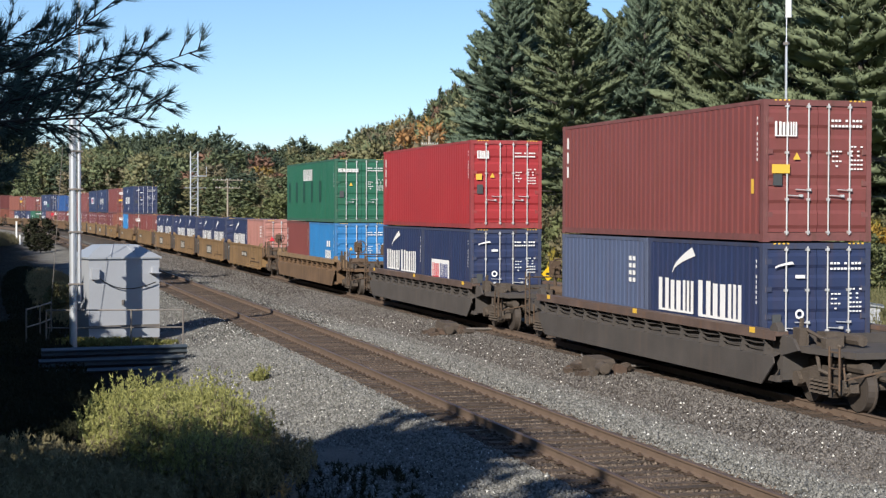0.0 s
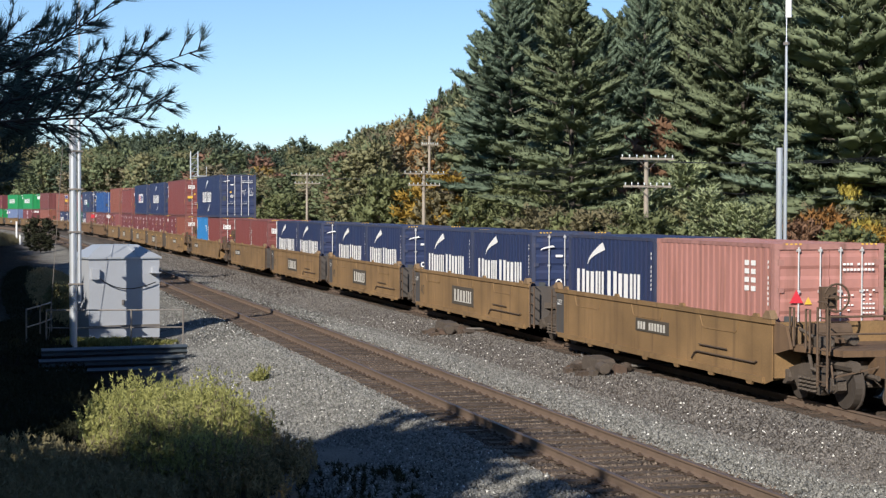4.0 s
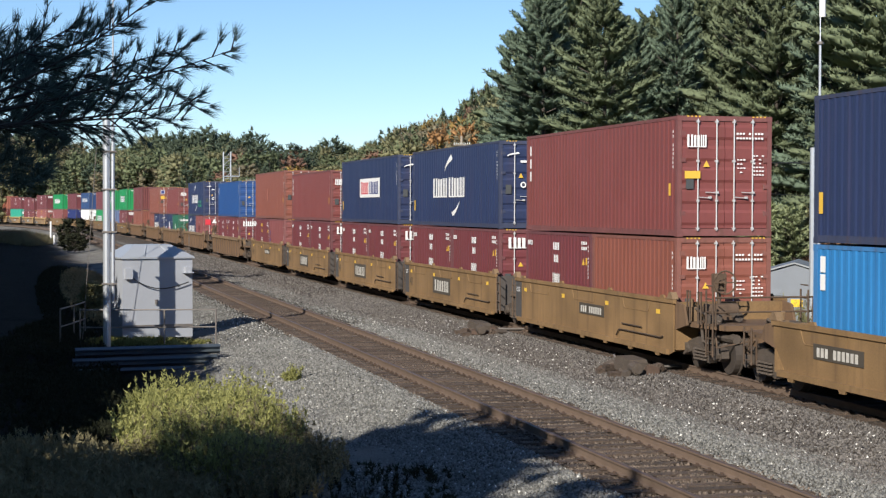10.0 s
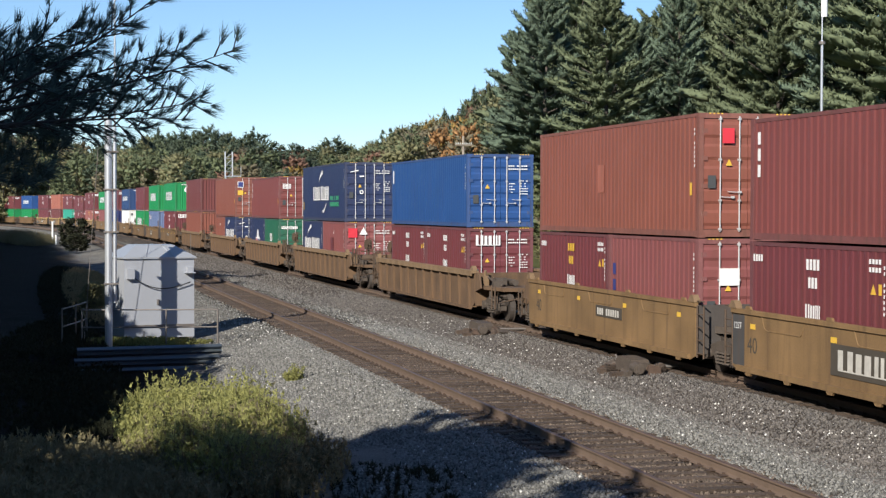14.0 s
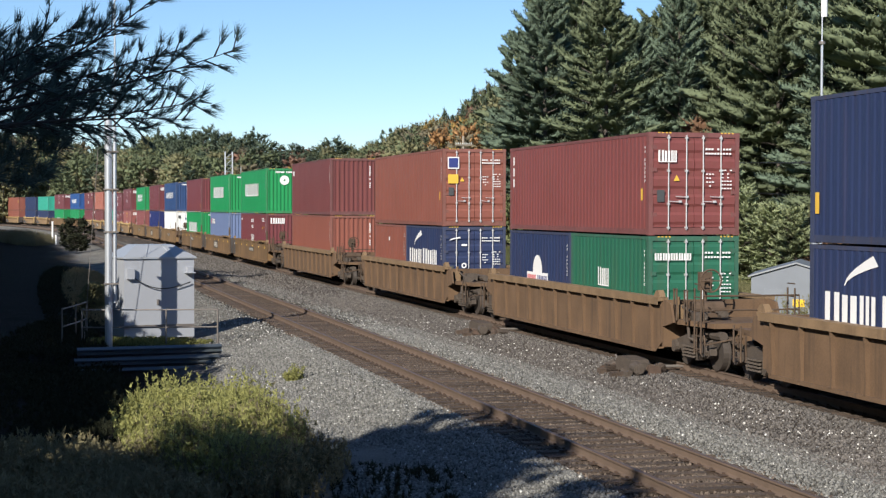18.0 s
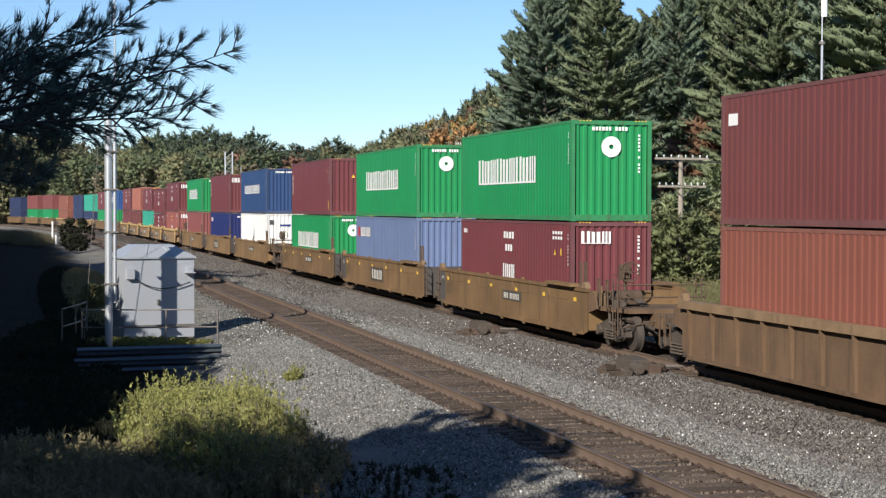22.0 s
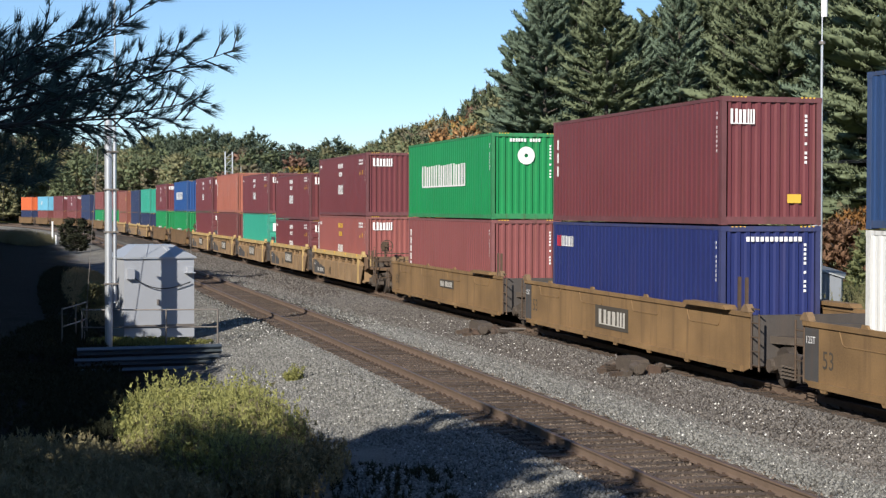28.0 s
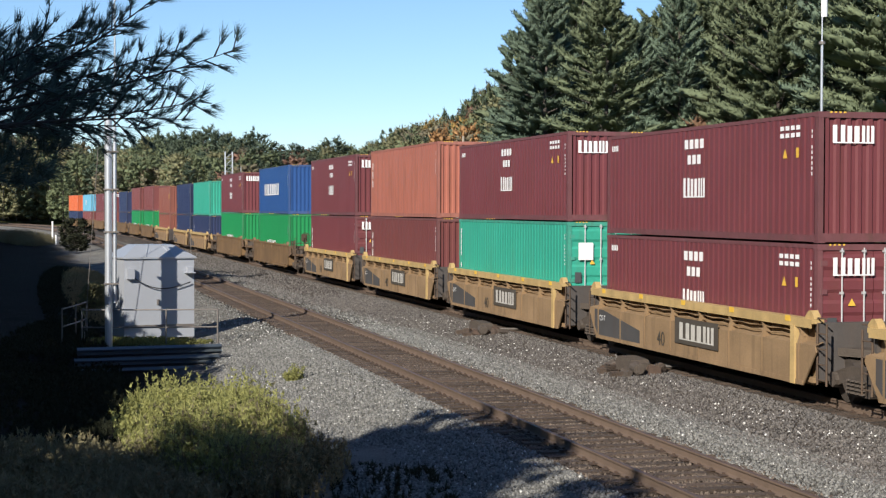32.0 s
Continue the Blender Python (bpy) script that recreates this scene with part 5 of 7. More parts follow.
    if color in ("tan", "umber") and ends[1] == "joint":
        part("end_sheet", cached(("end_sheet", top), lambda: Shape().prism([(0.02, 0.42), (0.60, 0.34), (0.60, top - 0.06), (0.02, top - 0.06)], 0, 0.008)), M_ENDGREY, car, "dark grey painted end sheet", at=pose(-h, -HALF_W - 0.011, 0))
        part("figures", digits("125T", 0.2), M_WHITE, car, at=pose(-h + 0.06, -HALF_W - 0.016, top - 0.36))
    if color == "yellow":
        part("end_sheet", cached("yellow_car_end_sheet", lambda: Shape().prism([(0.25, 0.62), (0.6, 0.34), (3.6, 0.34), (3.6, 0.72), (0.9, 1.08), (0.25, 1.08)], 0, 0.008)), M_ENDGREY, car, "dark grey painted end sheet", at=pose(-h, -HALF_W - 0.086, 0))
        part("figures", digits("125-T", 0.2), M_WHITE, car, at=pose(-h + 0.62, -HALF_W - 0.092, 0.80))
        part("corner_stake", cached("corner_stake", lambda: Shape().box(-0.09, 0.09, -0.02, 0.10, 0.30, 1.46)), CAR_CHORD["yellow"], car, at=pose(h - 0.75, -HALF_W - 0.10, 0))
    if figures:
        part("figures", digits(figures, 0.5), M_BOARD, car, at=pose(-h + (0.75 if color != "yellow" else 4.8), -HALF_W - (0.092 if color == "yellow" else 0.006), mid - (0.2 if color != "yellow" else 0.45)))
    for i in range(marks):
        part("reflector", cached("reflector", lambda: Shape().box(0, 0.24, 0, 0.006, 0, 0.11)), M_YELLOW, car, at=pose(-h + 0.9 + (Lc - 2.0) * i / max(1, marks - 1), -HALF_W - (0.108 if style == "ribbed" else 0.008), top - 0.33 if style == "smooth" else top - 0.02))
    return carry(car, s_mid, Lc / 2 + reach, 0.0)
# ---- the train, from the lead car to the tail ----
def load(s_front, low, high=None):
    """Puts one long or two short containers into a well and one on top. s_front: where the leading end stands at the start."""
    mid, z = s_front - F40 / 2, WELL_Z
    if len(low) == 2:
        carry(low[0], mid - 3.065, 2.6, z)
        carry(low[1], mid + 3.065, 2.6, z)
        z += STD
    else:
        carry(low[0], mid, 5.6, z)
        z += low[0]["height"]
    if high:
        carry(high, mid, 5.6, z + 0.025)


def box40(H, col, label, front="door", **k):
    c = container(F40, H, col, label, front, **k)
    c["height"] = H
    return c


def navy20(emblem=False):
    side = m_panel(F20, STD, 2.3, 0.75, 1.2, 0.75) if emblem else m_swoosh(F20, STD)
    return box20("navy", "navy blue twenty-foot steel container with white marks, in a well car", side=side, end=E_LOGO(STD))


def maroon20(word=True, col="wine", mt=None):
    return box20(col, "maroon twenty-foot steel container with small white marks, in a well car", side=m_stack(F20, STD, mt), end=E_BIG(STD) if word else E_WORD(STD))


TAG = "dark brown weathered single well car with ribbed sides"
# two dark cars and a brown one, each on its own trucks
well_car("dark", TAG, 14.6, "ribbed", -36.74, ("end", "brake"), top=1.30, low=0.28, n_rib=14, marks=3, cut=0.55, guides=False)
load(-30.64, [box20("dull_blue", "faded grey-blue twenty-foot steel container in a well car", side=[(rows_mesh(0.5, 0.7, 4, 2), M_WHITE, 4.9, 1.5)], code=False), navy20()],
     box40(HC, "maroon", "maroon forty-foot high-cube container stacked on two short ones", side=m_vertical(F40, HC), end=E_WORD(HC)))
well_car("dark", TAG, 14.6, "ribbed", -57.84, ("end", "brake"), top=1.30, low=0.28, n_rib=14, marks=3, cut=0.55, guides=False)
load(-51.74, [navy20(), navy20(True)],
     box40(HC, "red", "bright red forty-foot container with white marks, stacked on navy ones", side=m_vertical(F40, HC), end=[(word_mesh(0.42, 0.26, 3), M_WHITE, 0.2, HC - 0.6), (panel_mesh(0.2, 0.2), M_YELLOW, 0.16, HC - 1.3)]))
well_car("brown", "rusty brown single well car with ribbed sides", 14.6, "ribbed", -79.37, ("brake", "end"), top=1.38, low=0.28, n_rib=12, cut=0.4, guides=False)
load(-73.28, [box20("maroon", "maroon twenty-foot steel container in a well car", side=m_vertical(F20, STD, 0.5)),
              box20("bright_blue", "bright blue twenty-foot steel container with white marks, in a well car", side=[(word_mesh(1.3, 0.45, 3), M_WHITE, 3.9, 0.9), (rows_mesh(0.9, 0.3, 1, 2, 0.9), M_WHITE, 4.2, 1.5)])],
     box40(HC, "dark_green", "dark green forty-foot container with repainted patches", side=[(word_mesh(2.3, 0.55, 6), M_WHITE, 4.6, 2.0)] + [(panel_mesh(0.55, 1.0), M_GREENPATCH, 0.5 + 2.0 * i, 0.95) for i in range(5)],
           end=[(word_mesh(0.95, 0.16, 7), M_WHITE, 0.14, HC - 0.6)]))
# five smooth tan wells in one articulated car, loaded one layer high
TAN = "tan-brown smooth-sided well of an articulated car"
for i, s in enumerate((-92.86, -108.2, -123.6, -139.1, -154.4)):
    well_car("tan", TAN, 12.9, "smooth", s - 6.1, ("brake" if i == 0 else "joint", "end" if i == 4 else "joint"), reach=1.15, top=1.52, low=0.27, cut=0.1,
             panel=None if i in (0, 4) else -0.05, plate=0.05 if i == 0 else (-0.55 if i == 4 else None), figures="40" if i else "")
load(-92.86, [navy20(), box20("pink", "faded pink twenty-foot container, rusty at its foot, in a well car", end=[(tri_mesh(0.3), M_REDMARK, 0.3, 1.4)], side=[(rows_mesh(0.6, 0.7, 4, 2), M_WHITE, 4.7, 1.6)])])
for s in (-108.2, -123.6, -139.1):
    load(s, [navy20(), navy20()])
load(-154.4, [box20("maroon", "maroon twenty-foot steel container in a well car", side=[]), box20("maroon", "maroon twenty-foot container with a white word mark on its doors", side=m_vertical(F20, STD, 0.4), end=E_WORD(STD))])
# a single tan car with deep sides that slope to its ends
well_car("tan", "tan single well car with a shallow well", 14.8, "smooth", -179.74, ("brake", "end"), top=1.42, low=0.35, cut=0.7, plate=-0.62, n_rib=0)
load(-173.64, [box20("bright_blue", "bright blue twenty-foot steel container in a well car", side=[(rows_mesh(0.3, 0.7, 2, 1, 0.9), M_WHITE, 0.3, 1.7), (rows_mesh(0.7, 0.5, 3, 2), M_WHITE, 4.8, 1.6)]),
               box20("maroon", "maroon twenty-foot container with a white word mark on its doors", side=m_vertical(F20, STD, 0.4), end=E_WORD(STD))],
     box40(HC, "navy", "navy blue forty-foot high-cube container with white swooshes", side=m_swoosh_long(F40, HC), end=E_LOGO(HC)))
# five smooth tan wells, loaded two high
for i, s in enumerate((-192.9, -208.1, -223.0, -238.2, -253.2)):
    well_car("tan", TAN, 12.9, "smooth", s - 6.1, ("brake" if i == 0 else "joint", "end" if i == 4 else "joint"), reach=1.15, top=1.55, low=0.27, cut=0.1,
             panel=None if i in (0, 4) else -0.1, plate=0.1 if i in (0, 4) else None, marks=4, figures="40" if i else "")
load(-192.9, [maroon20(), box20("rust_red", "rust-red twenty-foot steel container in a well car", side=[], end=E_WORD(STD))],
     box40(HC, "maroon", "maroon high-cube container with a white mark on its doors", side=m_vertical(F40, HC), end=E_WORD(HC)))
load(-208.1, [maroon20(), maroon20()], box40(HC, "navy", "navy blue forty-foot high-cube container with white swooshes", side=m_swoosh_long(F40, HC), end=E_LOGO(HC)))
load(-223.0, [maroon20(), maroon20()], box40(HC, "navy", "navy blue forty-foot container with a white name panel", side=m_panel(F40, HC, 4.3, 0.85, 4.3, 1.15), end=E_LOGO(HC)))
load(-238.2, [maroon20(), maroon20()], box40(STD, "maroon", "maroon forty-foot container with a white word mark on its doors", side=m_vertical(F40, STD), end=E_WORD(STD)))
load(-253.2, [maroon20(False, "wine", M_YELLOW), box20("rose", "faded rose twenty-foot container with a column of blue marks", side=[(rows_mesh(0.3, 1.7, 4, 1, 0.7), M_BLUEMARK, 0.3, 0.7)], end=[(panel_mesh(0.5, 0.4), M_WHITE, 0.5, 1.5)])],
     box40(HC, "rust_red", "rust-brown forty-foot high-cube container with a pale patch", side=[(panel_mesh(0.5, 0.75), PAINT["salmon"], 5.2, 1.1)], end=[(panel_mesh(0.3, 0.35), M_REDMARK, 0.55, HC - 0.7)]))
# five brown cars with ribbed sides, each on its own trucks
BR = "brown single well car with tall ribbed sides"
for s, L, e in ((-273.84, 15.6, ("end", "brake")), (-296.4, 15.6, ("brake", "end")), (-317.4, 15.0, ("brake", "end")), (-338.3, 15.0, ("end", "end")), (-361.3, 15.6, ("brake", "end"))):
    well_car("brown", BR, L, "ribbed", s - 6.1, e, top=1.55, low=0.27, n_rib=12, cut=0.25, guides=False)
load(-273.84, [maroon20(), maroon20()], box40(STD, "blue", "strong blue forty-foot container with white lock bars", side=[(rows_mesh(0.3, 0.6, 1, 1, 0.9), M_WHITE, 0.25, 1.7)]))
load(-296.4, [navy20(), box20("rose", "faded rose twenty-foot container with a darker patch", side=[(panel_mesh(0.8, 1.1), PAINT["wine"], 2.2, 0.7), (tri_mesh(0.2), M_WHITE, 3.0, 2.0)], end=[(panel_mesh(0.45, 0.45), M_REDMARK, 0.15, STD - 0.75), (tri_mesh(0.4), M_WHITE, 0.7, STD - 0.6)])],
     box40(HC, "navy", "navy blue container with white swooshes and a green panel", side=m_swoosh_long(F40, HC) + [(rows_mesh(2.4, 0.62, 2, 9, 0.7), M_GREENMARK, 8.2, 0.75)], end=E_LOGO(HC)))
load(-317.4, [box20("navy", "navy twenty-foot container with a white round emblem", side=[(disc_mesh(0.45), M_WHITE, 2.95, 1.42), (panel_mesh(2.1, 0.42), M_WHITE, 1.9, 0.92, 1), (word_mesh(0.85, 0.26, 3), M_REDMARK, 1.98, 1.0, 2), (word_mesh(0.95, 0.26, 3), M_BLUEMARK, 2.98, 1.0, 2)]),
              box20("dark_green", "dark green twenty-foot steel container with white marks", side=[(word_mesh(0.9, 0.5, 3), M_WHITE, 2.3, 1.2)], end=[(word_mesh(1.0, 0.18, 7), M_WHITE, 0.14, STD - 0.6)])],
     box40(STD, "maroon", "maroon forty-foot container with a white word mark on its doors", side=m_vertical(F40, STD), end=E_WORD(STD)))
load(-338.3, [box20("rust_red", "rust-red twenty-foot steel container in a well car", side=[(panel_mesh(0.2, 0.16), M_WHITE, 2.9, 1.9)]), navy20()],
     box40(HC, "rust_red", "brown-red forty-foot container with a blue emblem on its doors", side=[], end=[(panel_mesh(0.44, 0.44), M_WHITE, 0.16, HC - 0.75), (panel_mesh(0.36, 0.36), M_BLUEMARK, 0.20, HC - 0.71, 1), (panel_mesh(0.4, 0.34), M_YELLOW, 0.17, HC - 1.3)]))
load(-361.3, [box40(HC, "rust_red", "rust-red forty-foot container with its blank end leading", front="wall")],
     box40(HC, "dark_maroon", "dark maroon forty-foot container with its blank end leading", front="wall", side=[(panel_mesh(0.5, 0.26), M_WHITE, 0.4, 2.2)]))
# two articulated cars of three long wells
UMB = "umber-brown smooth-sided long well of a three-well car"
for g in ((-383.98, -403.0, -421.9), (-444.5, -463.3, -482.1)):
    for i, s in enumerate(g):
        well_car("umber" if g[0] > -400 else "tan", UMB if g[0] > -400 else "tan-brown long well of a three-well car", 16.2, "smooth", s - 6.1, ("brake" if i == 0 else "joint", "end" if i == 2 else "joint"), reach=1.25, top=1.50, low=0.27, cut=0.1,
                 panel=-0.05 if i == 1 else None, plate=0.12 if i != 1 else None, marks=6 if g[0] > -400 else 0, figures="53")
EV = dict(side=m_long_word(F40, HC), end=E_DISC(HC), front="wall")
def green_disc_box(low=False):
    d = dict(EV)
    if low:
        d["side"] = m_long_word(F40, HC, v=0.40)
    return box40(HC, "green", "vivid green forty-foot container with white block marks and emblem", **d)
def marked40(H, front="wall", col="wine", mt=None, big=True):
    return box40(H, col, "wine-red forty-foot steel container with small white marks", front=front, side=m_stack(F40, H, mt, big), end=E_BIG(H))
load(-383.98, [marked40(HC)], green_disc_box())
load(-403.0, [box40(HC, "grey_blue", "faded grey-blue forty-foot container with red and white marks", front="wall", side=[(word_mesh(0.5, 0.42, 2), M_REDMARK, 0.5, 2.0), (word_mesh(2.2, 0.42, 5), M_WHITE, 1.1, 2.0)])], green_disc_box())
load(-421.9, [green_disc_box(True)], box40(HC, "wine", "wine-red forty-foot container with its blank end leading", front="wall", side=m_vertical(F40, HC, 0.4) + [(panel_mesh(0.15, 0.42), M_YELLOW, 11.65, 0.30), (tri_mesh(0.2), M_YELLOW, 11.2, 2.2)], end=[(tri_mesh(0.2), M_YELLOW, 1.1, 1.9), (panel_mesh(0.3, 0.40), M_YELLOW, 1.6, 0.40)]))
load(-444.5, [box40(HC, "white", "white forty-foot refrigerated container with a dark wing emblem", front="wall", side=[(wing_mesh(), M_BLACK, 5.4, 0.8), (rows_mesh(2.9, 0.3, 1, 12, 0.95), M_BLACK, 4.9, 0.45)], end=[(panel_mesh(0.25, 0.3), M_GREYPATCH, 0.25, 2.2), (panel_mesh(0.7, 0.12), M_BLUEMARK, 0.9, 2.1), (panel_mesh(1.5, 0.04), M_GREYPATCH, 0.4, 1.2)])],
     box40(HC, "mid_blue", "blue forty-foot container with white block marks, blank end leading", front="wall", side=m_long_word(F40, HC, n=12, u0=0.17, w=0.6, v=0.46, h=0.2), end=[(rows_mesh(1.1, 0.12, 1, 11, 0.9), M_WHITE, 0.62, HC * 0.90)]))
load(-463.3, [box40(HC, "deep_blue", "deep blue forty-foot container with a small white mark", front="wall", side=[(word_mesh(0.4, 0.32, 2), M_REDMARK, 0.4, 2.2), (word_mesh(1.1, 0.3, 4), M_WHITE, 0.8, 2.2)], end=[(rows_mesh(1.4, 0.12, 1, 12, 0.9), M_WHITE, 0.6, HC * 0.88)])],
     box40(HC, "wine", "wine-red forty-foot container with a white mark, blank end leading", front="wall", side=m_vertical(F40, HC, 0.45), end=[(word_mesh(0.62, 0.34, 3), M_WHITE, 0.2, HC - 0.62), (panel_mesh(0.34, 0.2), M_YELLOW, 1.6, 0.5)]))
load(-482.1, [box40(HC, "rose", "faded rose forty-foot container with a white column of marks", front="wall", side=[(rows_mesh(0.28, 1.9, 6, 1, 0.8), M_WHITE, 0.35, 0.6)])], green_disc_box())
# five yellow-tan ribbed wells
YL = "yellow-tan ribbed well of an articulated car with a bright top chord"
for i, s in enumerate((-502.7, -517.9, -533.4, -548.8, -564.5)):
    well_car("yellow", YL, 12.9, "ribbed", s - 6.1, ("brake" if i == 0 else "joint", "end" if i == 4 else "joint"), reach=1.15, top=1.55, low=0.30, n_rib=8, cut=0.1,
             panel=None if i == 0 else 0.12, plate=-0.6 if i == 0 else None, figures="40", marks=5, guides=False)
load(-502.7, [marked40(HC, col="brick_red", mt=M_YELLOW)], marked40(HC))
load(-517.9, [marked40(STD, front="door")], marked40(STD))
load(-533.4, [box40(HC, "teal", "teal green forty-foot container with a white column of marks", side=[(rows_mesh(0.16, 2.2, 11, 1, 0.8), M_WHITE, 0.25, 0.4)], end=[(panel_mesh(0.45, 0.5), M_WHITE, 0.3, 1.8)])], marked40(STD))
load(-548.8, [box40(HC, "dark_maroon", "dark maroon forty-foot container with its blank end leading", front="wall", side=m_vertical(F40, HC, 0.4))],
     box40(HC, "salmon", "faded salmon forty-foot container with rust marks", front="wall", side=m_vertical(F40, HC, 0.45)))
load(-564.5, [box40(HC, "wine", "wine-red forty-foot container with white marks on its doors", side=m_vertical(F40, HC, 0.4), end=E_BIG(HC))], marked40(HC))
# the tail, seen far round the bend
for s, c, L, e in ((-584.4, "umber", 14.2, ("brake", "end")), (-605.2, "umber", 14.2, ("end", "end")), (-625.6, "yellow", 12.9, ("end", "joint")), (-640.9, "yellow", 12.9, ("joint", "joint")),
                   (-660.6, "yellow", 14.2, ("joint", "end")), (-680.6, "umber", 14.2, ("end", "end")), (-699.0, "umber", 14.2, ("end", "end")), (-719.5, "umber", 14.2, ("end", "end")),
                   (-739.0, "umber", 14.2, ("end", "end")), (-757.0, "umber", 14.2, ("end", "end")), (-776.5, "umber", 14.2, ("end", "end")), (-796.0, "umber", 14.2, ("end", "end"))):
    well_car(c, ("yellow-tan" if c == "yellow" else "umber-brown") + " well car near the tail of the train", L, "ribbed" if c == "yellow" else "smooth", s - 6.1, e, reach=1.2, n_rib=8)


def tail(s, low, high, mark_low=None, mark_high=None):
    lab = {"green": "vivid green", "blue": "strong blue", "wine": "wine-red", "teal": "teal green", "navy": "navy blue", "rust_red": "rust-red", "maroon": "maroon",
           "light_blue": "pale blue", "orange": "orange", "rose": "faded rose"}
    load(s, [box40(HC if low in ("green", "wine", "teal") else STD, low, lab[low] + " forty-foot steel container in a well car", front="wall", side=mark_low or [])],
         box40(HC, high, lab[high] + " forty-foot steel container on top of another", front="wall", side=mark_high or [], end=E_BIG(HC) if high == "wine" else []))


GW = m_long_word(F40, HC, n=5, u0=0.3, w=0.3, v=0.15, h=0.3)
tail(-584.4, "green", "blue", GW, m_long_word(F40, HC, n=4, u0=0.2, w=0.5, v=0.4, h=0.25))
tail(-605.2, "green", "wine", GW, m_stack(F40, HC))
tail(-625.6, "navy", "teal", m_vertical(F40, STD, 0.3))
tail(-640.9, "navy", "navy", m_vertical(F40, STD, 0.3))
tail(-660.6, "rust_red", "rust_red", None, [(panel_mesh(0.5, 0.5), M_YELLOW, 11.3, 1.6)])
tail(-680.6, "green", "maroon", GW)
tail(-699.0, "green", "maroon", GW)
tail(-719.5, "navy", "navy")
tail(-739.0, "maroon", "wine", None, m_stack(F40, HC))
tail(-757.0, "maroon", "wine")
tail(-776.5, "maroon", "light_blue", None, m_long_word(F40, HC, n=2, u0=0.35, w=0.12))
tail(-796.0, "navy", "orange")
# ---- plants ----
def fans(centres, dirs, size, rg, blades=4, spread=0.9, width=0.22, loose=0.35):
    """Bunches of narrow leaf triangles: from each centre, blades fan out round dirs. Returns verts and faces."""
    n = len(centres)
    d = dirs[:, None, :] + (rg.random((n, blades, 3)) - 0.5) * 2 * spread
    d /= np.linalg.norm(d, axis=-1, keepdims=True) + 1e-9
    side = np.cross(d, rg.random((n, blades, 3)) - 0.5)
    side /= np.linalg.norm(side, axis=-1, keepdims=True) + 1e-9
    ln = (np.asarray(size).reshape(-1, 1, 1)) * (0.6 + 0.7 * rg.random((n, blades, 1)))
    c = centres[:, None, :] + (rg.random((n, blades, 3)) - 0.5) * ln * loose
    v = np.stack([c - side * ln * width, c + side * ln * width, c + d * ln], 2).reshape(-1, 3)
    return v, np.arange(len(v)).reshape(-1, 3)


def trunk_mesh(name, h, r0, rg, limbs):
    s = Shape()
    pts = [(0.0, 0.0, 0.0)]
    for i in range(1, 9):
        pts.append((rg.normal(0, 0.06), rg.normal(0, 0.06), h * i / 8))
    for i in range(8):
        s.rod(pts[i], pts[i + 1], r0 * (1 - i / 8.6), 8, r0 * (1 - (i + 1) / 8.6))
    for a, b, r in limbs:
        s.rod(a, b, r, 5, r * 0.35)
    return s.mesh(name, True)


def unit_ball(level):
    bm = bmesh.new()
    bmesh.ops.create_icosphere(bm, subdivisions=level, radius=1.0)
    v = np.array([p.co for p in bm.verts])
    f = np.array([[p.index for p in q.verts] for q in bm.faces])
    bm.free()
    return v, f


BALLS = {1: unit_ball(1), 2: unit_ball(2)}


def tufted(cs, axes, radii, m, rg, size, width=0.2, lift=0.35, loose=0.45, level=2, heart=0.48):
    """Pads of foliage: each a lumpy dense core (centre, long axis, radii along, across, up) with m blades bristling from its skin."""
    n = len(cs)
    ax = axes / (np.linalg.norm(axes, axis=1, keepdims=True) + 1e-9)
    sd = np.cross(np.array([0.0, 0.0, 1.0]), ax)
    sd /= np.linalg.norm(sd, axis=1, keepdims=True) + 1e-6
    up = np.cross(ax, sd)
    base = np.stack([ax, sd, up], 1)

    def turned(q):
        return np.einsum("nmk,nkj->nmj", q, base)

    def unit(q):
        return q / (np.linalg.norm(q, axis=-1, keepdims=True) + 1e-9)

    bv, bf = BALLS[level]
    k = len(bv)
    core = bv[None] * radii[:, None, :] * (heart + 0.40 * rg.random((n, k, 1)))
    cv = (cs[:, None, :] + turned(core)).reshape(-1, 3)
    cn = unit(turned(bv[None] / radii[:, None, :]) + rg.normal(0, 0.35, (n, k, 3))).reshape(-1, 3)
    cf = (bf[None] + (np.arange(n) * k)[:, None, None]).reshape(-1, 3)
    q = rg.normal(0, 1, (n, m, 3))
    q[..., 2] = np.where(rg.random((n, m)) < 0.4, np.abs(q[..., 2]), q[..., 2])
    q = unit(q)
    p = cs[:, None, :] + turned(q * (0.58 + 0.42 * rg.random((n, m, 1))) * radii[:, None, :])
    nrm = unit(turned(q / radii[:, None, :]))
    d = unit(nrm * 0.45 + ax[:, None, :] * 0.6 + np.array([0, 0, lift]) + rg.normal(0, loose, (n, m, 3)))
    s = unit(np.cross(d, nrm + rg.normal(0, 0.22, (n, m, 3))))
    ln = size * (0.6 + 0.8 * rg.random((n, m, 1)))
    v = np.stack([p - s * ln * width, p + s * ln * width, p + d * ln], 2).reshape(-1, 3)
    soft = np.repeat(unit(nrm + rg.normal(0, 0.32, (n, m, 3))).reshape(-1, 3), 3, 0)
    return np.concatenate([cv, v]), np.concatenate([cf, np.arange(len(v)).reshape(-1, 3) + len(cv)]), np.concatenate([cn, soft])


def crown_mesh(v, f, soft):
    """A crown whose blades are shaded as the rounded pads that they cover."""
    m = soup("crown", v, f)
    m.normals_split_custom_set_from_vertices(soft)
    return m


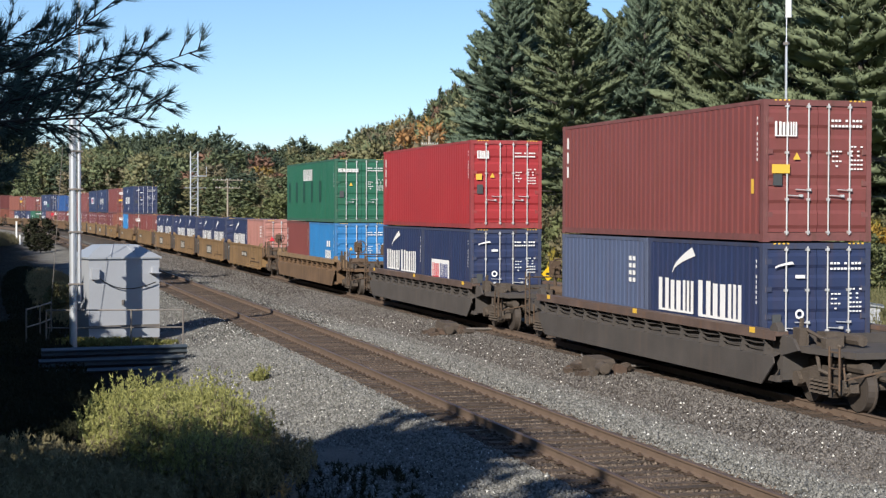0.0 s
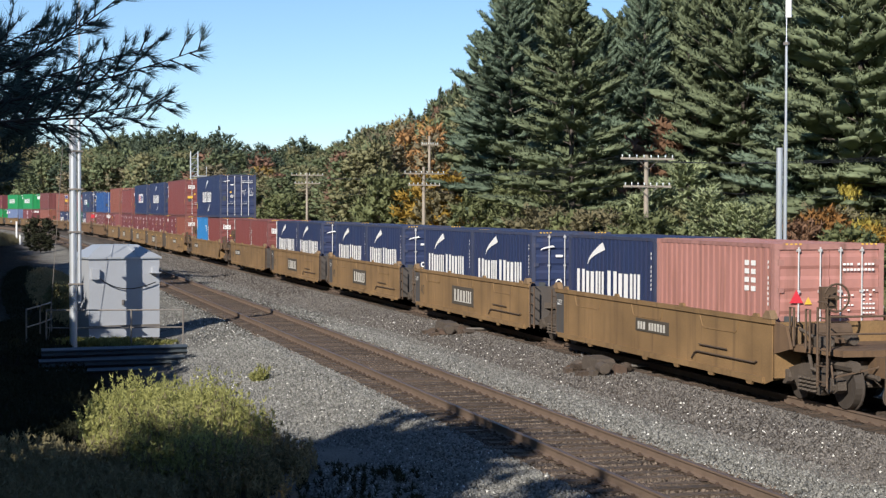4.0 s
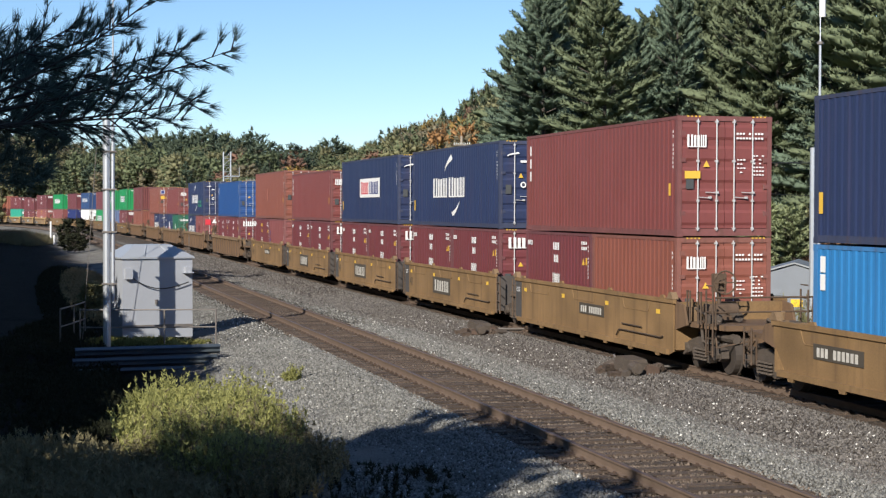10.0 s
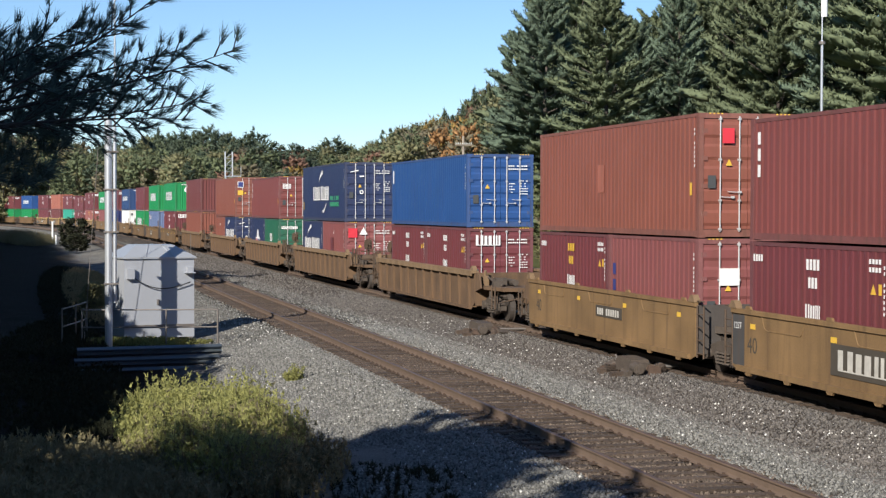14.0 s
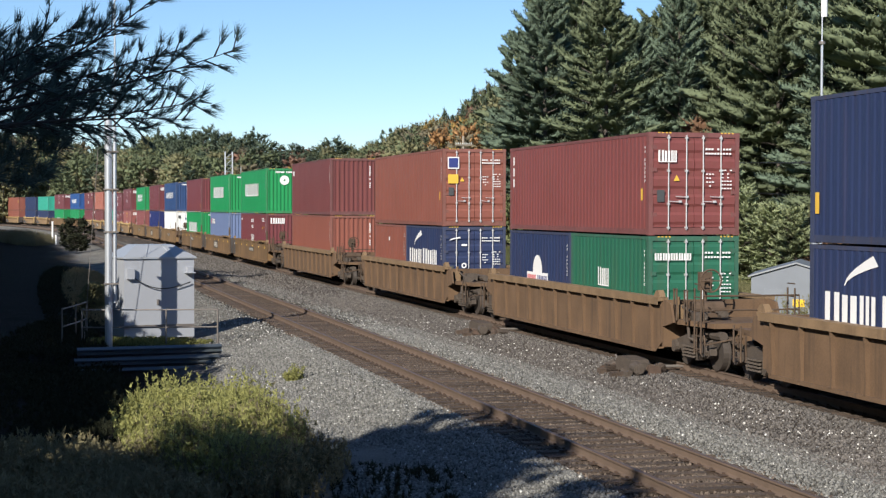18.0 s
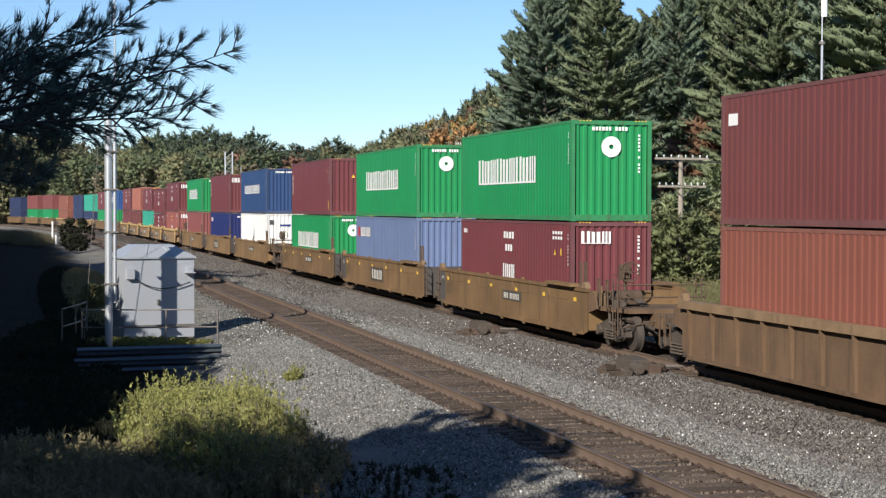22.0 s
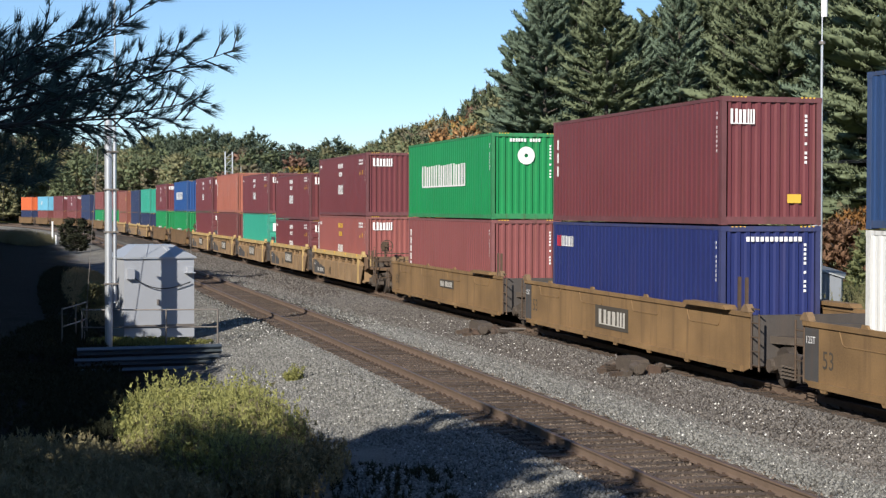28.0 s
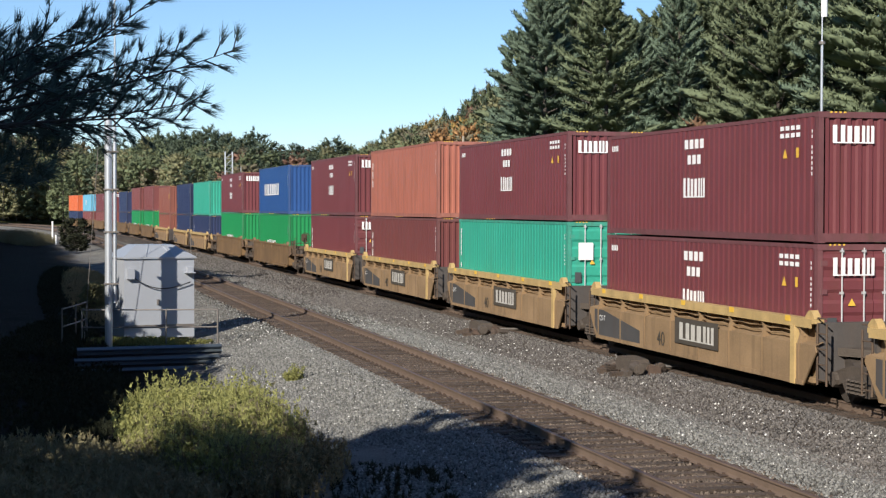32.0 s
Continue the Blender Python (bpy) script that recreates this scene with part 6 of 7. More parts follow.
def pine_meshes(seed, h, spread, bare, step=0.034, blades=30, size=0.30, pad=1.0, full=0.7, level=2):
    """White pine: whorls of long level boughs that carry flat rounded pads of needles, with dark gaps between; upturned fingers near the top."""
    rg = np.random.default_rng(seed)
    limbs, cs, axs, rad = [], [], [], []
    z = h * bare
    lop = rg.uniform(0, 6.283)
    while z < h * 0.975:
        t = (z - h * bare) / (h * (1 - bare))
        reach = spread * min(0.72 + 1.6 * t, 1.0) * ((1 - t) ** full + 0.02) * rg.uniform(0.80, 1.12)
        k = int(rg.integers(5, 8))
        a0 = rg.uniform(0, 6.283)
        for i in range(k):
            a = a0 + 6.283 * i / k + rg.normal(0, 0.2)
            L = max(0.35, reach * rg.uniform(0.66, 1.16) * (1 + 0.15 * math.cos(a - lop)))
            if rg.random() < 0.07:
                continue
            steep = rg.uniform(-0.06, 0.16) + 1.15 * t ** 1.6
            base = np.array([0, 0, z + rg.uniform(-0.3, 0.3) * min(1.0, 2.5 * (1 - t))])
            out = np.array([math.cos(a), math.sin(a), 0.0])
            across = np.array([-out[1], out[0], 0.0])
            tip = base + out * L + np.array([0, 0, L * steep])
            limbs.append((tuple(base), tuple(tip), 0.02 + 0.013 * L))
            big = pad * (0.30 + 0.115 * L)
            for j in range(2 + int(L > 1.5) + int(L > 2.8) + int(L > 4.0)):
                u = (1.0, 0.74, 0.80, 0.52, 0.58)[j] * rg.uniform(0.92, 1.06)
                off = across * (0.0, -0.17, 0.19, -0.22, 0.2)[j] * L * rg.uniform(0.6, 1.3)
                c = base + (tip - base) * u + off + np.array([0, 0, rg.uniform(-0.05, 0.22) + 0.10 * L * u * u])
                way = out + across * rg.uniform(-0.4, 0.4) + np.array([0, 0, 0.10 + steep * 0.9])
                for b in range(2):
                    r = big * rg.uniform(0.75, 1.2)
                    cs.append(c + way * big * (0.75 * b - 0.3) + rg.normal(0, 0.16, 3) * big)
                    axs.append(way)
                    rad.append((r * 1.2, r * 0.85 * (1 - 0.35 * t), r * 0.40))
        z += h * step * rg.uniform(0.75, 1.25) * (1.25 - 0.5 * t)
    for b in range(3):
        cs.append(np.array([0, 0, h * (0.955 + 0.022 * b)]))
        axs.append(np.array([0.02, 0.03, 1.0]))
        rad.append((0.5, 0.22 - 0.05 * b, 0.22 - 0.05 * b))
    crown = crown_mesh(*tufted(np.array(cs), np.array(axs), np.array(rad), blades, rg, size, 0.19, level=level))
    return trunk_mesh("trunk", h, 0.09 + h * 0.010, rg, limbs[::2]), crown


def wood_meshes(seed, h, spread, bare, clumps, blades, size, lump=0.30):
    """Broad-leaved tree of the distance: limbs that end in rounded leafy clumps of uneven size, with an open lower part."""
    rg = np.random.default_rng(seed)
    limbs, cs, axs, rad = [], [], [], []
    for i in range(clumps):
        t = (i + 0.5) / clumps
        a = i * 2.4 + rg.uniform(-0.5, 0.5)
        zc = h * (bare + (1 - bare) * (0.08 + 0.86 * t + rg.normal(0, 0.03)))
        rr = spread * math.sqrt(max(0.03, 1 - ((t - 0.40) / 0.64) ** 2)) * rg.uniform(0.45, 1.0)
        c = np.array([math.cos(a) * rr, math.sin(a) * rr, zc])
        if i % 3 == 0:
            limbs.append(((0, 0, h * bare + (zc - h * bare) * 0.45), tuple(c), 0.04 + 0.006 * h * (1 - t)))
        r = spread * lump * rg.uniform(0.55, 1.15)
        cs.append(c)
        axs.append(np.array([math.cos(a), math.sin(a), 0.25 + 0.5 * t]))
        rad.append((r, r * 0.9, r * 0.72))
    crown = crown_mesh(*tufted(np.array(cs), np.array(axs), np.array(rad), blades, rg, size, 0.24, 0.15, 0.75, level=1, heart=0.36))
    return trunk_mesh("trunk", h * 0.85, 0.05 + h * 0.010, rg, limbs), crown


def broad_meshes(seed, h, spread, bare=0.18, n=2600, leaf_size=0.5):
    """Broad-leaved tree: forking limbs, and leaves in uneven clumps at the limb ends."""
    rg = np.random.default_rng(seed)
    limbs, cs, ds = [], [], []
    k = 44
    for i in range(k):
        t = (i + 0.5) / k
        a = i * 2.4 + rg.uniform(-0.5, 0.5)
        zc = h * (bare + (1 - bare) * (0.15 + 0.8 * t))
        rr = spread * math.sqrt(max(0.05, 1 - ((t - 0.42) / 0.62) ** 2)) * rg.uniform(0.5, 0.92)
        c = np.array([math.cos(a) * rr, math.sin(a) * rr, zc])
        z0 = h * bare + (zc - h * bare) * 0.45
        limbs.append(((0, 0, z0), tuple(c), 0.05 + 0.01 * h * (1 - t) * 0.6))
        m = n // k
        q = rg.normal(0, 1, (m, 3))
        q /= np.linalg.norm(q, axis=1, keepdims=True)
        q *= (rg.random((m, 1)) ** 0.45) * spread * rg.uniform(0.26, 0.42) * np.array([1, 1, 0.8])
        cs.append(c + q)
        ds.append(q / (np.linalg.norm(q, axis=1, keepdims=True) + 1e-6) + np.array([0, 0, 0.4]))
    cs, ds = np.concatenate(cs), np.concatenate(ds)
    v, f = fans(cs, ds, np.full(len(cs), leaf_size), rg, 3, 0.9, 0.42)
    return trunk_mesh("trunk", h * 0.85, 0.05 + h * 0.012, rg, limbs), soup("crown", v, f)


PINES = [pine_meshes(11 + i, 22.0, s, b, st, 84, 0.27, pd, fu) for i, (s, b, st, pd, fu) in enumerate((
    (5.9, 0.03, 0.044, 1.0, 0.85), (5.2, 0.10, 0.050, 1.1, 0.55), (6.2, 0.16, 0.054, 1.2, 0.45), (4.6, 0.08, 0.044, 0.95, 0.65)))]
FAR_PINES = [pine_meshes(21 + i, 22.0, s, b, 0.066, 34, 0.46, 1.3, fu, 1) for i, (s, b, fu) in enumerate(((4.6, 0.10, 0.6), (5.0, 0.30, 0.4), (3.8, 0.05, 0.8)))]
FAR_BROAD = [wood_meshes(61 + i, 14.0, s, b, 140, 44, 0.50, 0.24) for i, (s, b) in enumerate(((4.4, 0.06), (5.0, 0.10), (3.6, 0.04), (4.8, 0.02)))]
YOUNG = [pine_meshes(31 + i, 6.0, 1.9, 0.02, 0.050, 30, 0.22, 0.55, 0.75, 1) for i in range(3)]
UNDER = [wood_meshes(71 + i, 4.0, 1.9, 0.02, 90, 44, 0.24, 0.24) for i in range(3)]
BROAD = [broad_meshes(41 + i, 14.0, s, 0.16, 3600, 0.52) for i, s in enumerate((4.6, 5.4, 4.0))]
SHRUB = [broad_meshes(51 + i, 4.0, 1.9, 0.05, 1700, 0.22) for i in range(2)]


def plant(name, meshes, leaf_mat, bark, x, y, z, h, h0, turn, label, category, group, wide=1.0):
    t = thing(name, label, category, group, at=pose(x, y, z, 0, 0, turn) @ Matrix.Diagonal((h / h0 * wide, h / h0 * wide, h / h0, 1)))
    part("trunk", meshes[0], bark, t)
    part("crown", meshes[1], leaf_mat, t)
    return t


def seen_from_eye(px, dist):
    """The ground point that lies dist metres away, px (in 1/2915.6 of a radian) right of the view's middle at the start."""
    a = radians(YAW) + math.atan((px - 784) / FOCAL)
    return EYE.x - math.cos(a) * dist, EYE.y + math.sin(a) * dist


def top_height(py, dist, base):
    return EYE.z + dist * math.tan(radians(PITCH) + math.atan((441 - py) / FOCAL)) - base


rg = random.Random(77)
# the tall pines beyond the tracks: bearing, height of the top in the view, distance
for i, (px, py, dist) in enumerate(((862, 62, 168), (905, 15, 160), (948, -5, 172), (1012, -12, 126), (1066, 62, 150), (1098, 48, 175), (1140, -8, 150), (1178, -4, 182), (1215, 16, 160), (1262, -60, 132),
                                   (1316, -40, 128), (1362, -90, 140), (1420, -110, 118), (1468, -60, 128), (1520, -130, 112), (1575, -110, 118), (1640, -120, 110), (1705, -100, 120), (1290, -20, 160), (1500, -40, 150))):
    x, y = seen_from_eye(px, dist)
    h = top_height(py, dist, 0.3)
    plant("pine_tree", PINES[0 if i == 3 else (3, 1, 2)[i % 3]], M_PINE2 if i in (0, 1, 4, 6, 12, 18) else M_PINE, M_BARK, x, y, 0.3, h, 22.0, rg.uniform(0, 360), "tall dark green white pine with layered boughs", "tree", "pines beyond the tracks", 1.12 if i == 3 else rg.uniform(0.95, 1.2))
# a second, deeper row that closes the wood
for i in range(22):
    px = 880 + i * 40 + rg.uniform(-12, 12)
    dist = rg.uniform(178, 215)
    x, y = seen_from_eye(px, dist)
    plant("pine_tree", FAR_PINES[i % 3], M_PINE2 if i % 2 else M_PINE, M_BARK, x, y, 1.0, rg.uniform(19, 25) * (0.8 if px < 940 else 1), 22.0, rg.uniform(0, 360), "tall dark green white pine with layered boughs", "tree", "pines beyond the tracks", rg.uniform(1.0, 1.3))
# lower trees and shrubs before the pines
for i, (px, py, dist, kind, wide) in enumerate(((1130, 352, 96, "y", 1.0), (1170, 330, 98, "y", 1.1), (1215, 300, 104, "y", 1.2), (1255, 345, 92, "y", 1.2), (1300, 368, 90, "y", 1.2), (1345, 372, 88, "y", 1.1), (1235, 200, 140, "russet", 1.0),
                                               (1080, 392, 100, "y", 1.1), (1500, 318, 108, "yellow", 0.38), (1535, 385, 92, "yellow", 0.7), (1455, 372, 90, "orange", 1.0), (1420, 385, 88, "russet", 0.9), (1560, 395, 86, "gold", 1.0),
                                               (1500, 400, 84, "green", 1.2), (1545, 425, 80, "green", 1.2), (1040, 398, 105, "green", 1.2), (985, 440, 92, "yellow", 0.6))):
    x, y = seen_from_eye(px, dist)
    h = max(1.0, top_height(py, dist, -0.4))
    if kind == "y":
        plant("young_pine", YOUNG[i % 3], M_PINEY, M_BARK, x, y, -0.4, h, 6.0, rg.uniform(0, 360), "pale green young pine at the wood's edge", "tree", "young pines", wide * 1.3)
    else:
        plant("shrub", UNDER[i % 3], M_LEAF[kind], M_BARK, x, y, -0.4, h, 4.0, rg.uniform(0, 360), kind + " autumn shrub at the edge of the pines", "shrub", "autumn shrubs", wide)
for i in range(40):
    px = 900 + i * 20
    dist = rg.uniform(135, 165)
    x, y = seen_from_eye(px, dist)
    k = rg.choice(("green", "olive", "green", "dull"))
    plant("understorey_tree", FAR_BROAD[i % 4], M_LEAF[k], M_BARK, x, y, 0.0, rg.uniform(5.5, 8.5), 14.0, rg.uniform(0, 360), k + " young broad-leaved tree among the pines", "tree", "understorey trees", rg.uniform(0.9, 1.2))
for i in range(46):
    px = rg.uniform(930, 1720)
    dist = rg.uniform(86, 112)
    x, y = seen_from_eye(px, dist)
    k = rg.choice(("green", "olive", "green", "dull", "olive", "green", "olive"))
    plant("shrub", UNDER[i % 3], M_LEAF[k], M_BARK, x, y, -0.4, rg.uniform(2.2, 4.4), 4.0, rg.uniform(0, 360), k + " leafy shrub under the pines", "shrub", "undergrowth shrubs", rg.uniform(0.9, 1.4))

# the wooded slope that falls away to the far bend
SKY_PX = (-160, 0, 60, 105, 160, 205, 330, 400, 430, 485, 520, 590, 625, 690, 740, 772, 800, 835, 870)
SKY_PY = (235, 238, 246, 268, 250, 238, 232, 242, 256, 262, 252, 258, 242, 216, 202, 178, 160, 142, 110)


def far_woods(name, label, rows, seed):
    """Distant trees past counting, joined: rows of (x, y, ground, height, width, kind, colour)."""
    r2 = np.random.default_rng(seed)
    kinds = {}
    for kind in ("round", "umbrella", "cone"):
        for v in range(2):
            cs, axs, rad = [], [], []
            for i in range(84):
                t, a = (i + 0.5) / 84, i * 2.4 + r2.uniform(-0.5, 0.5)
                if kind == "cone":
                    z, r0, r = 0.10 + 0.88 * t, 0.5 * (1 - t) ** 0.8, 0.15 * (1.15 - t)
                elif kind == "umbrella":
                    z, r0, r = 0.42 + 0.54 * t, 0.5 * math.sqrt(max(0.02, 1 - abs(2 * t - 1.1) ** 2.2)), 0.135
                else:
                    z, r0, r = 0.06 + 0.88 * t, 0.42 * math.sqrt(max(0.03, 1 - ((t - 0.42) / 0.62) ** 2)), 0.135
                q = r0 * r2.uniform(0.45, 1.05)
                cs.append((math.cos(a) * q * 8.0, math.sin(a) * q * 8.0, (z + r2.normal(0, 0.02)) * 18.0))
                axs.append((math.cos(a), math.sin(a), 0.2 + 0.5 * t))
                r *= 8.0 * r2.uniform(0.7, 1.25)
                rad.append((r, r * 0.9, r * (0.42 if kind in ("cone", "umbrella") else 0.78)))
            kinds[kind, v] = tufted(np.array(cs), np.array(axs), np.array(rad), 22, r2, 0.62, 0.20, 0.15, 0.75, 1, 0.36)
    V, F, N, C, o = [], [], [], [], 0
    ring = np.array([(math.cos(k * 2.094), math.sin(k * 2.094), 0.0) for k in range(3)])
    for x, y, z, h, w, kind, col in rows:
        v, f, n = kinds[kind, int(r2.integers(2))]
        a = r2.uniform(0, 6.283)
        m = np.array(((math.cos(a), math.sin(a), 0), (-math.sin(a), math.cos(a), 0), (0, 0, 1)))
        v, n = (v * np.array((w / 8.0, w / 8.0, h / 18.0))) @ m, n @ m
        stem = np.concatenate([ring * 0.016 * h, ring * 0.005 * h + np.array((0, 0, 0.9 * h))])
        sf = np.array([(0, 1, 4), (0, 4, 3), (1, 2, 5), (1, 5, 4), (2, 0, 3), (2, 3, 5)])
        V += [v + np.array((x, y, z)), stem + np.array((x, y, z))]
        F += [f + o, sf + o + len(v)]
        N += [n, ring, ring]
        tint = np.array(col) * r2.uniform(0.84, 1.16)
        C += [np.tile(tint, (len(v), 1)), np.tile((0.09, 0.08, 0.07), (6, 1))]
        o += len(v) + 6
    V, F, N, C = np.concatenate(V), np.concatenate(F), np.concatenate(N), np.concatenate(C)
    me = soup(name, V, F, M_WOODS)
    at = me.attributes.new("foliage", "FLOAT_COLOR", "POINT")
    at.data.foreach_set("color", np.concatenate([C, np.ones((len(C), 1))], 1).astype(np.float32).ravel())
    me.normals_split_custom_set_from_vertices(N)
    tagged(new(name, me), label, "woods", kind="stuff")


WOOD_TINT = {"green": (0.122, 0.145, 0.080), "olive": (0.168, 0.164, 0.090), "dull": (0.165, 0.145, 0.096), "russet": (0.180, 0.105, 0.076), "gold": (0.265, 0.180, 0.060),
             "orange": (0.245, 0.138, 0.062), "pine": (0.096, 0.124, 0.084), "deep": (0.076, 0.102, 0.070)}
slope, bend = [], []
for i in range(430):
    px = -150 + 1015 * (i * 0.6180339 % 1.0)
    depth = rg.random()
    dist = 195 + 125 * depth if px > 600 else 300 + 190 * depth if px > 240 else 390 + 130 * depth
    x, y = seen_from_eye(px, dist)
    skyl = float(np.interp(px, SKY_PX, SKY_PY))
    py = skyl - (14 if px > 600 else 4) + (1 - depth) * (55 if px > 600 else 85 if px > 240 else 55) * rg.uniform(0.5, 1.1) + rg.uniform(-5, 8)
    pine = rg.random() < (0.16 if px > 600 else 0.42 if depth > 0.55 else 0.12)
    if pine:
        kind, col = ("umbrella" if px < 600 and rg.random() < 0.65 else "cone"), ("pine" if rg.random() < 0.6 else "deep")
        py -= rg.uniform(0, 10)
    else:
        kind, col = "round", rg.choice(("green", "green", "olive", "olive", "dull", "green", "olive", "green", "green"))
        if 420 < px < 500 and depth > 0.5:
            col = rg.choice(("russet", "russet", "dull", "green"))
        elif 700 < px < 770 and depth < 0.6:
            col = rg.choice(("orange", "gold", "dull", "olive", "olive"))
        elif px < 240:
            col = rg.choice(("olive", "dull", "green", "olive", "green"))
        elif rg.random() < 0.05:
            col = rg.choice(("gold", "russet"))
    h = max(4.0, top_height(py, dist, 0.5))
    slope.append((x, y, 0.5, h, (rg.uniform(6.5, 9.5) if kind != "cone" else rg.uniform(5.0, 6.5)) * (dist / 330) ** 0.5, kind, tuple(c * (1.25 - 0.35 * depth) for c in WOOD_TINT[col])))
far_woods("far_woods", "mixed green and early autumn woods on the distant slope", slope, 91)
for i in range(60):
    px = rg.uniform(120, 900)
    dist = rg.uniform(150, 185) if px > 520 else rg.uniform(225, 300)
    x, y = seen_from_eye(px, dist)
    if y < 22:
        continue
    k = rg.choice(("green", "olive", "dull", "green", "gold"))
    plant("verge_bush", UNDER[i % 3], M_LEAF[k], M_BARK, x, y, 0.0, rg.uniform(3.5, 7.5), 4.0, rg.uniform(0, 360), k + " bush along the foot of the wood", "shrub", "verge bushes", rg.uniform(0.9, 1.3))
# trees across the far side of the bend, behind the tail of the train
for i in range(60):
    px, dist = rg.uniform(-130, 170), rg.uniform(470, 560)
    x, y = seen_from_eye(px, dist)
    bend.append((x, y, 0.0, max(4.0, top_height(rg.uniform(262, 335), dist, 0.0)), rg.uniform(7, 11), "round", WOOD_TINT[rg.choice(("olive", "dull", "green", "olive"))]))
far_woods("bend_woods", "olive and golden broad-leaved woods beyond the bend", bend, 92)

# trees behind and beside the camera, whose shade falls over the verge and the near track
for i, (x, y, h, w) in enumerate(((-7.0, -25.0, 13.7, 0.84), (0.5, -28.0, 13.8, 1.1), (3.8, -24.5, 11.0, 1.1), (-8.5, -28.0, 9.6, 0.8), (12.0, -24.0, 15.0, 1.2), (12, -33, 18, 1.2))):
    plant("shade_tree", BROAD[i % 3], M_LEAF["green"], M_BARK, x, y, 0.8, h, 14.0, 70.0 * i, "dense leafy tree on the bank beside the viewpoint", "tree", "bank trees", w)
for i in range(18):
    plant("bank_tree", FAR_PINES[i % 3], M_PINE, M_BARK, 16 - i * 8.0 + rg.uniform(-2, 2), -37.5 + rg.uniform(-4, 1), 0.8, rg.uniform(14.5, 16.5) if i < 9 or i > 13 else rg.uniform(20, 23), 22.0, rg.uniform(0, 360), "pine in the wood behind the bank", "tree", "bank trees", 2.0)
for i in range(50):
    x = -20 - i * 4.4 + rg.uniform(-0.6, 0.6)
    y = (-19.6 if x > -64 else -20.1) - max(0.0, -x - 20) * 0.0245 + rg.uniform(-0.5, 0.2)
    plant("bank_shrub", SHRUB[i % 2], M_LEAF["green"], M_BARK, x, y, -0.1, rg.uniform(6.8, 7.4) if -62 < x < -34 else rg.uniform(4.85, 5.1) if x > -64 else rg.uniform(7.0, 8.5), 4.0, rg.uniform(0, 360), "leafy green shrub along the shaded bank", "shrub", "bank shrubs", 0.78)
# two verge shrubs whose leaf colour is darkened to stand for shade
plant("verge_shrub", UNDER[0], M_LEAF["dark"], M_BARK, -178.0, -11.6, -0.45, 3.1, 4.0, 10, "leafy shrub on the verge, shade painted into its leaves", "shrub", "", 1.3)
plant("verge_shrub", UNDER[1], M_LEAF["dark"], M_BARK, -158.0, -11.9, -0.45, 1.7, 4.0, 70, "low shrub on the verge, shade painted into its leaves", "shrub", "", 1.5)
for x, y, h in ((-37.4, -19.4, 6.7), (-34.8, -19.2, 6.5), (-40.0, -19.8, 6.0)):
    plant("bank_shrub", SHRUB[0], M_LEAF["green"], M_BARK, x, y, -0.3, h, 4.0, x * 40, "leafy green shrub along the shaded bank", "shrub", "bank shrubs", 0.6)
plant("verge_shrub", SHRUB[1], M_LEAF["olive"], M_BARK, -66.0, -13.0, -0.45, 1.25, 4.0, 50, "small olive shrub by the pipe railing", "shrub", "", 0.9)


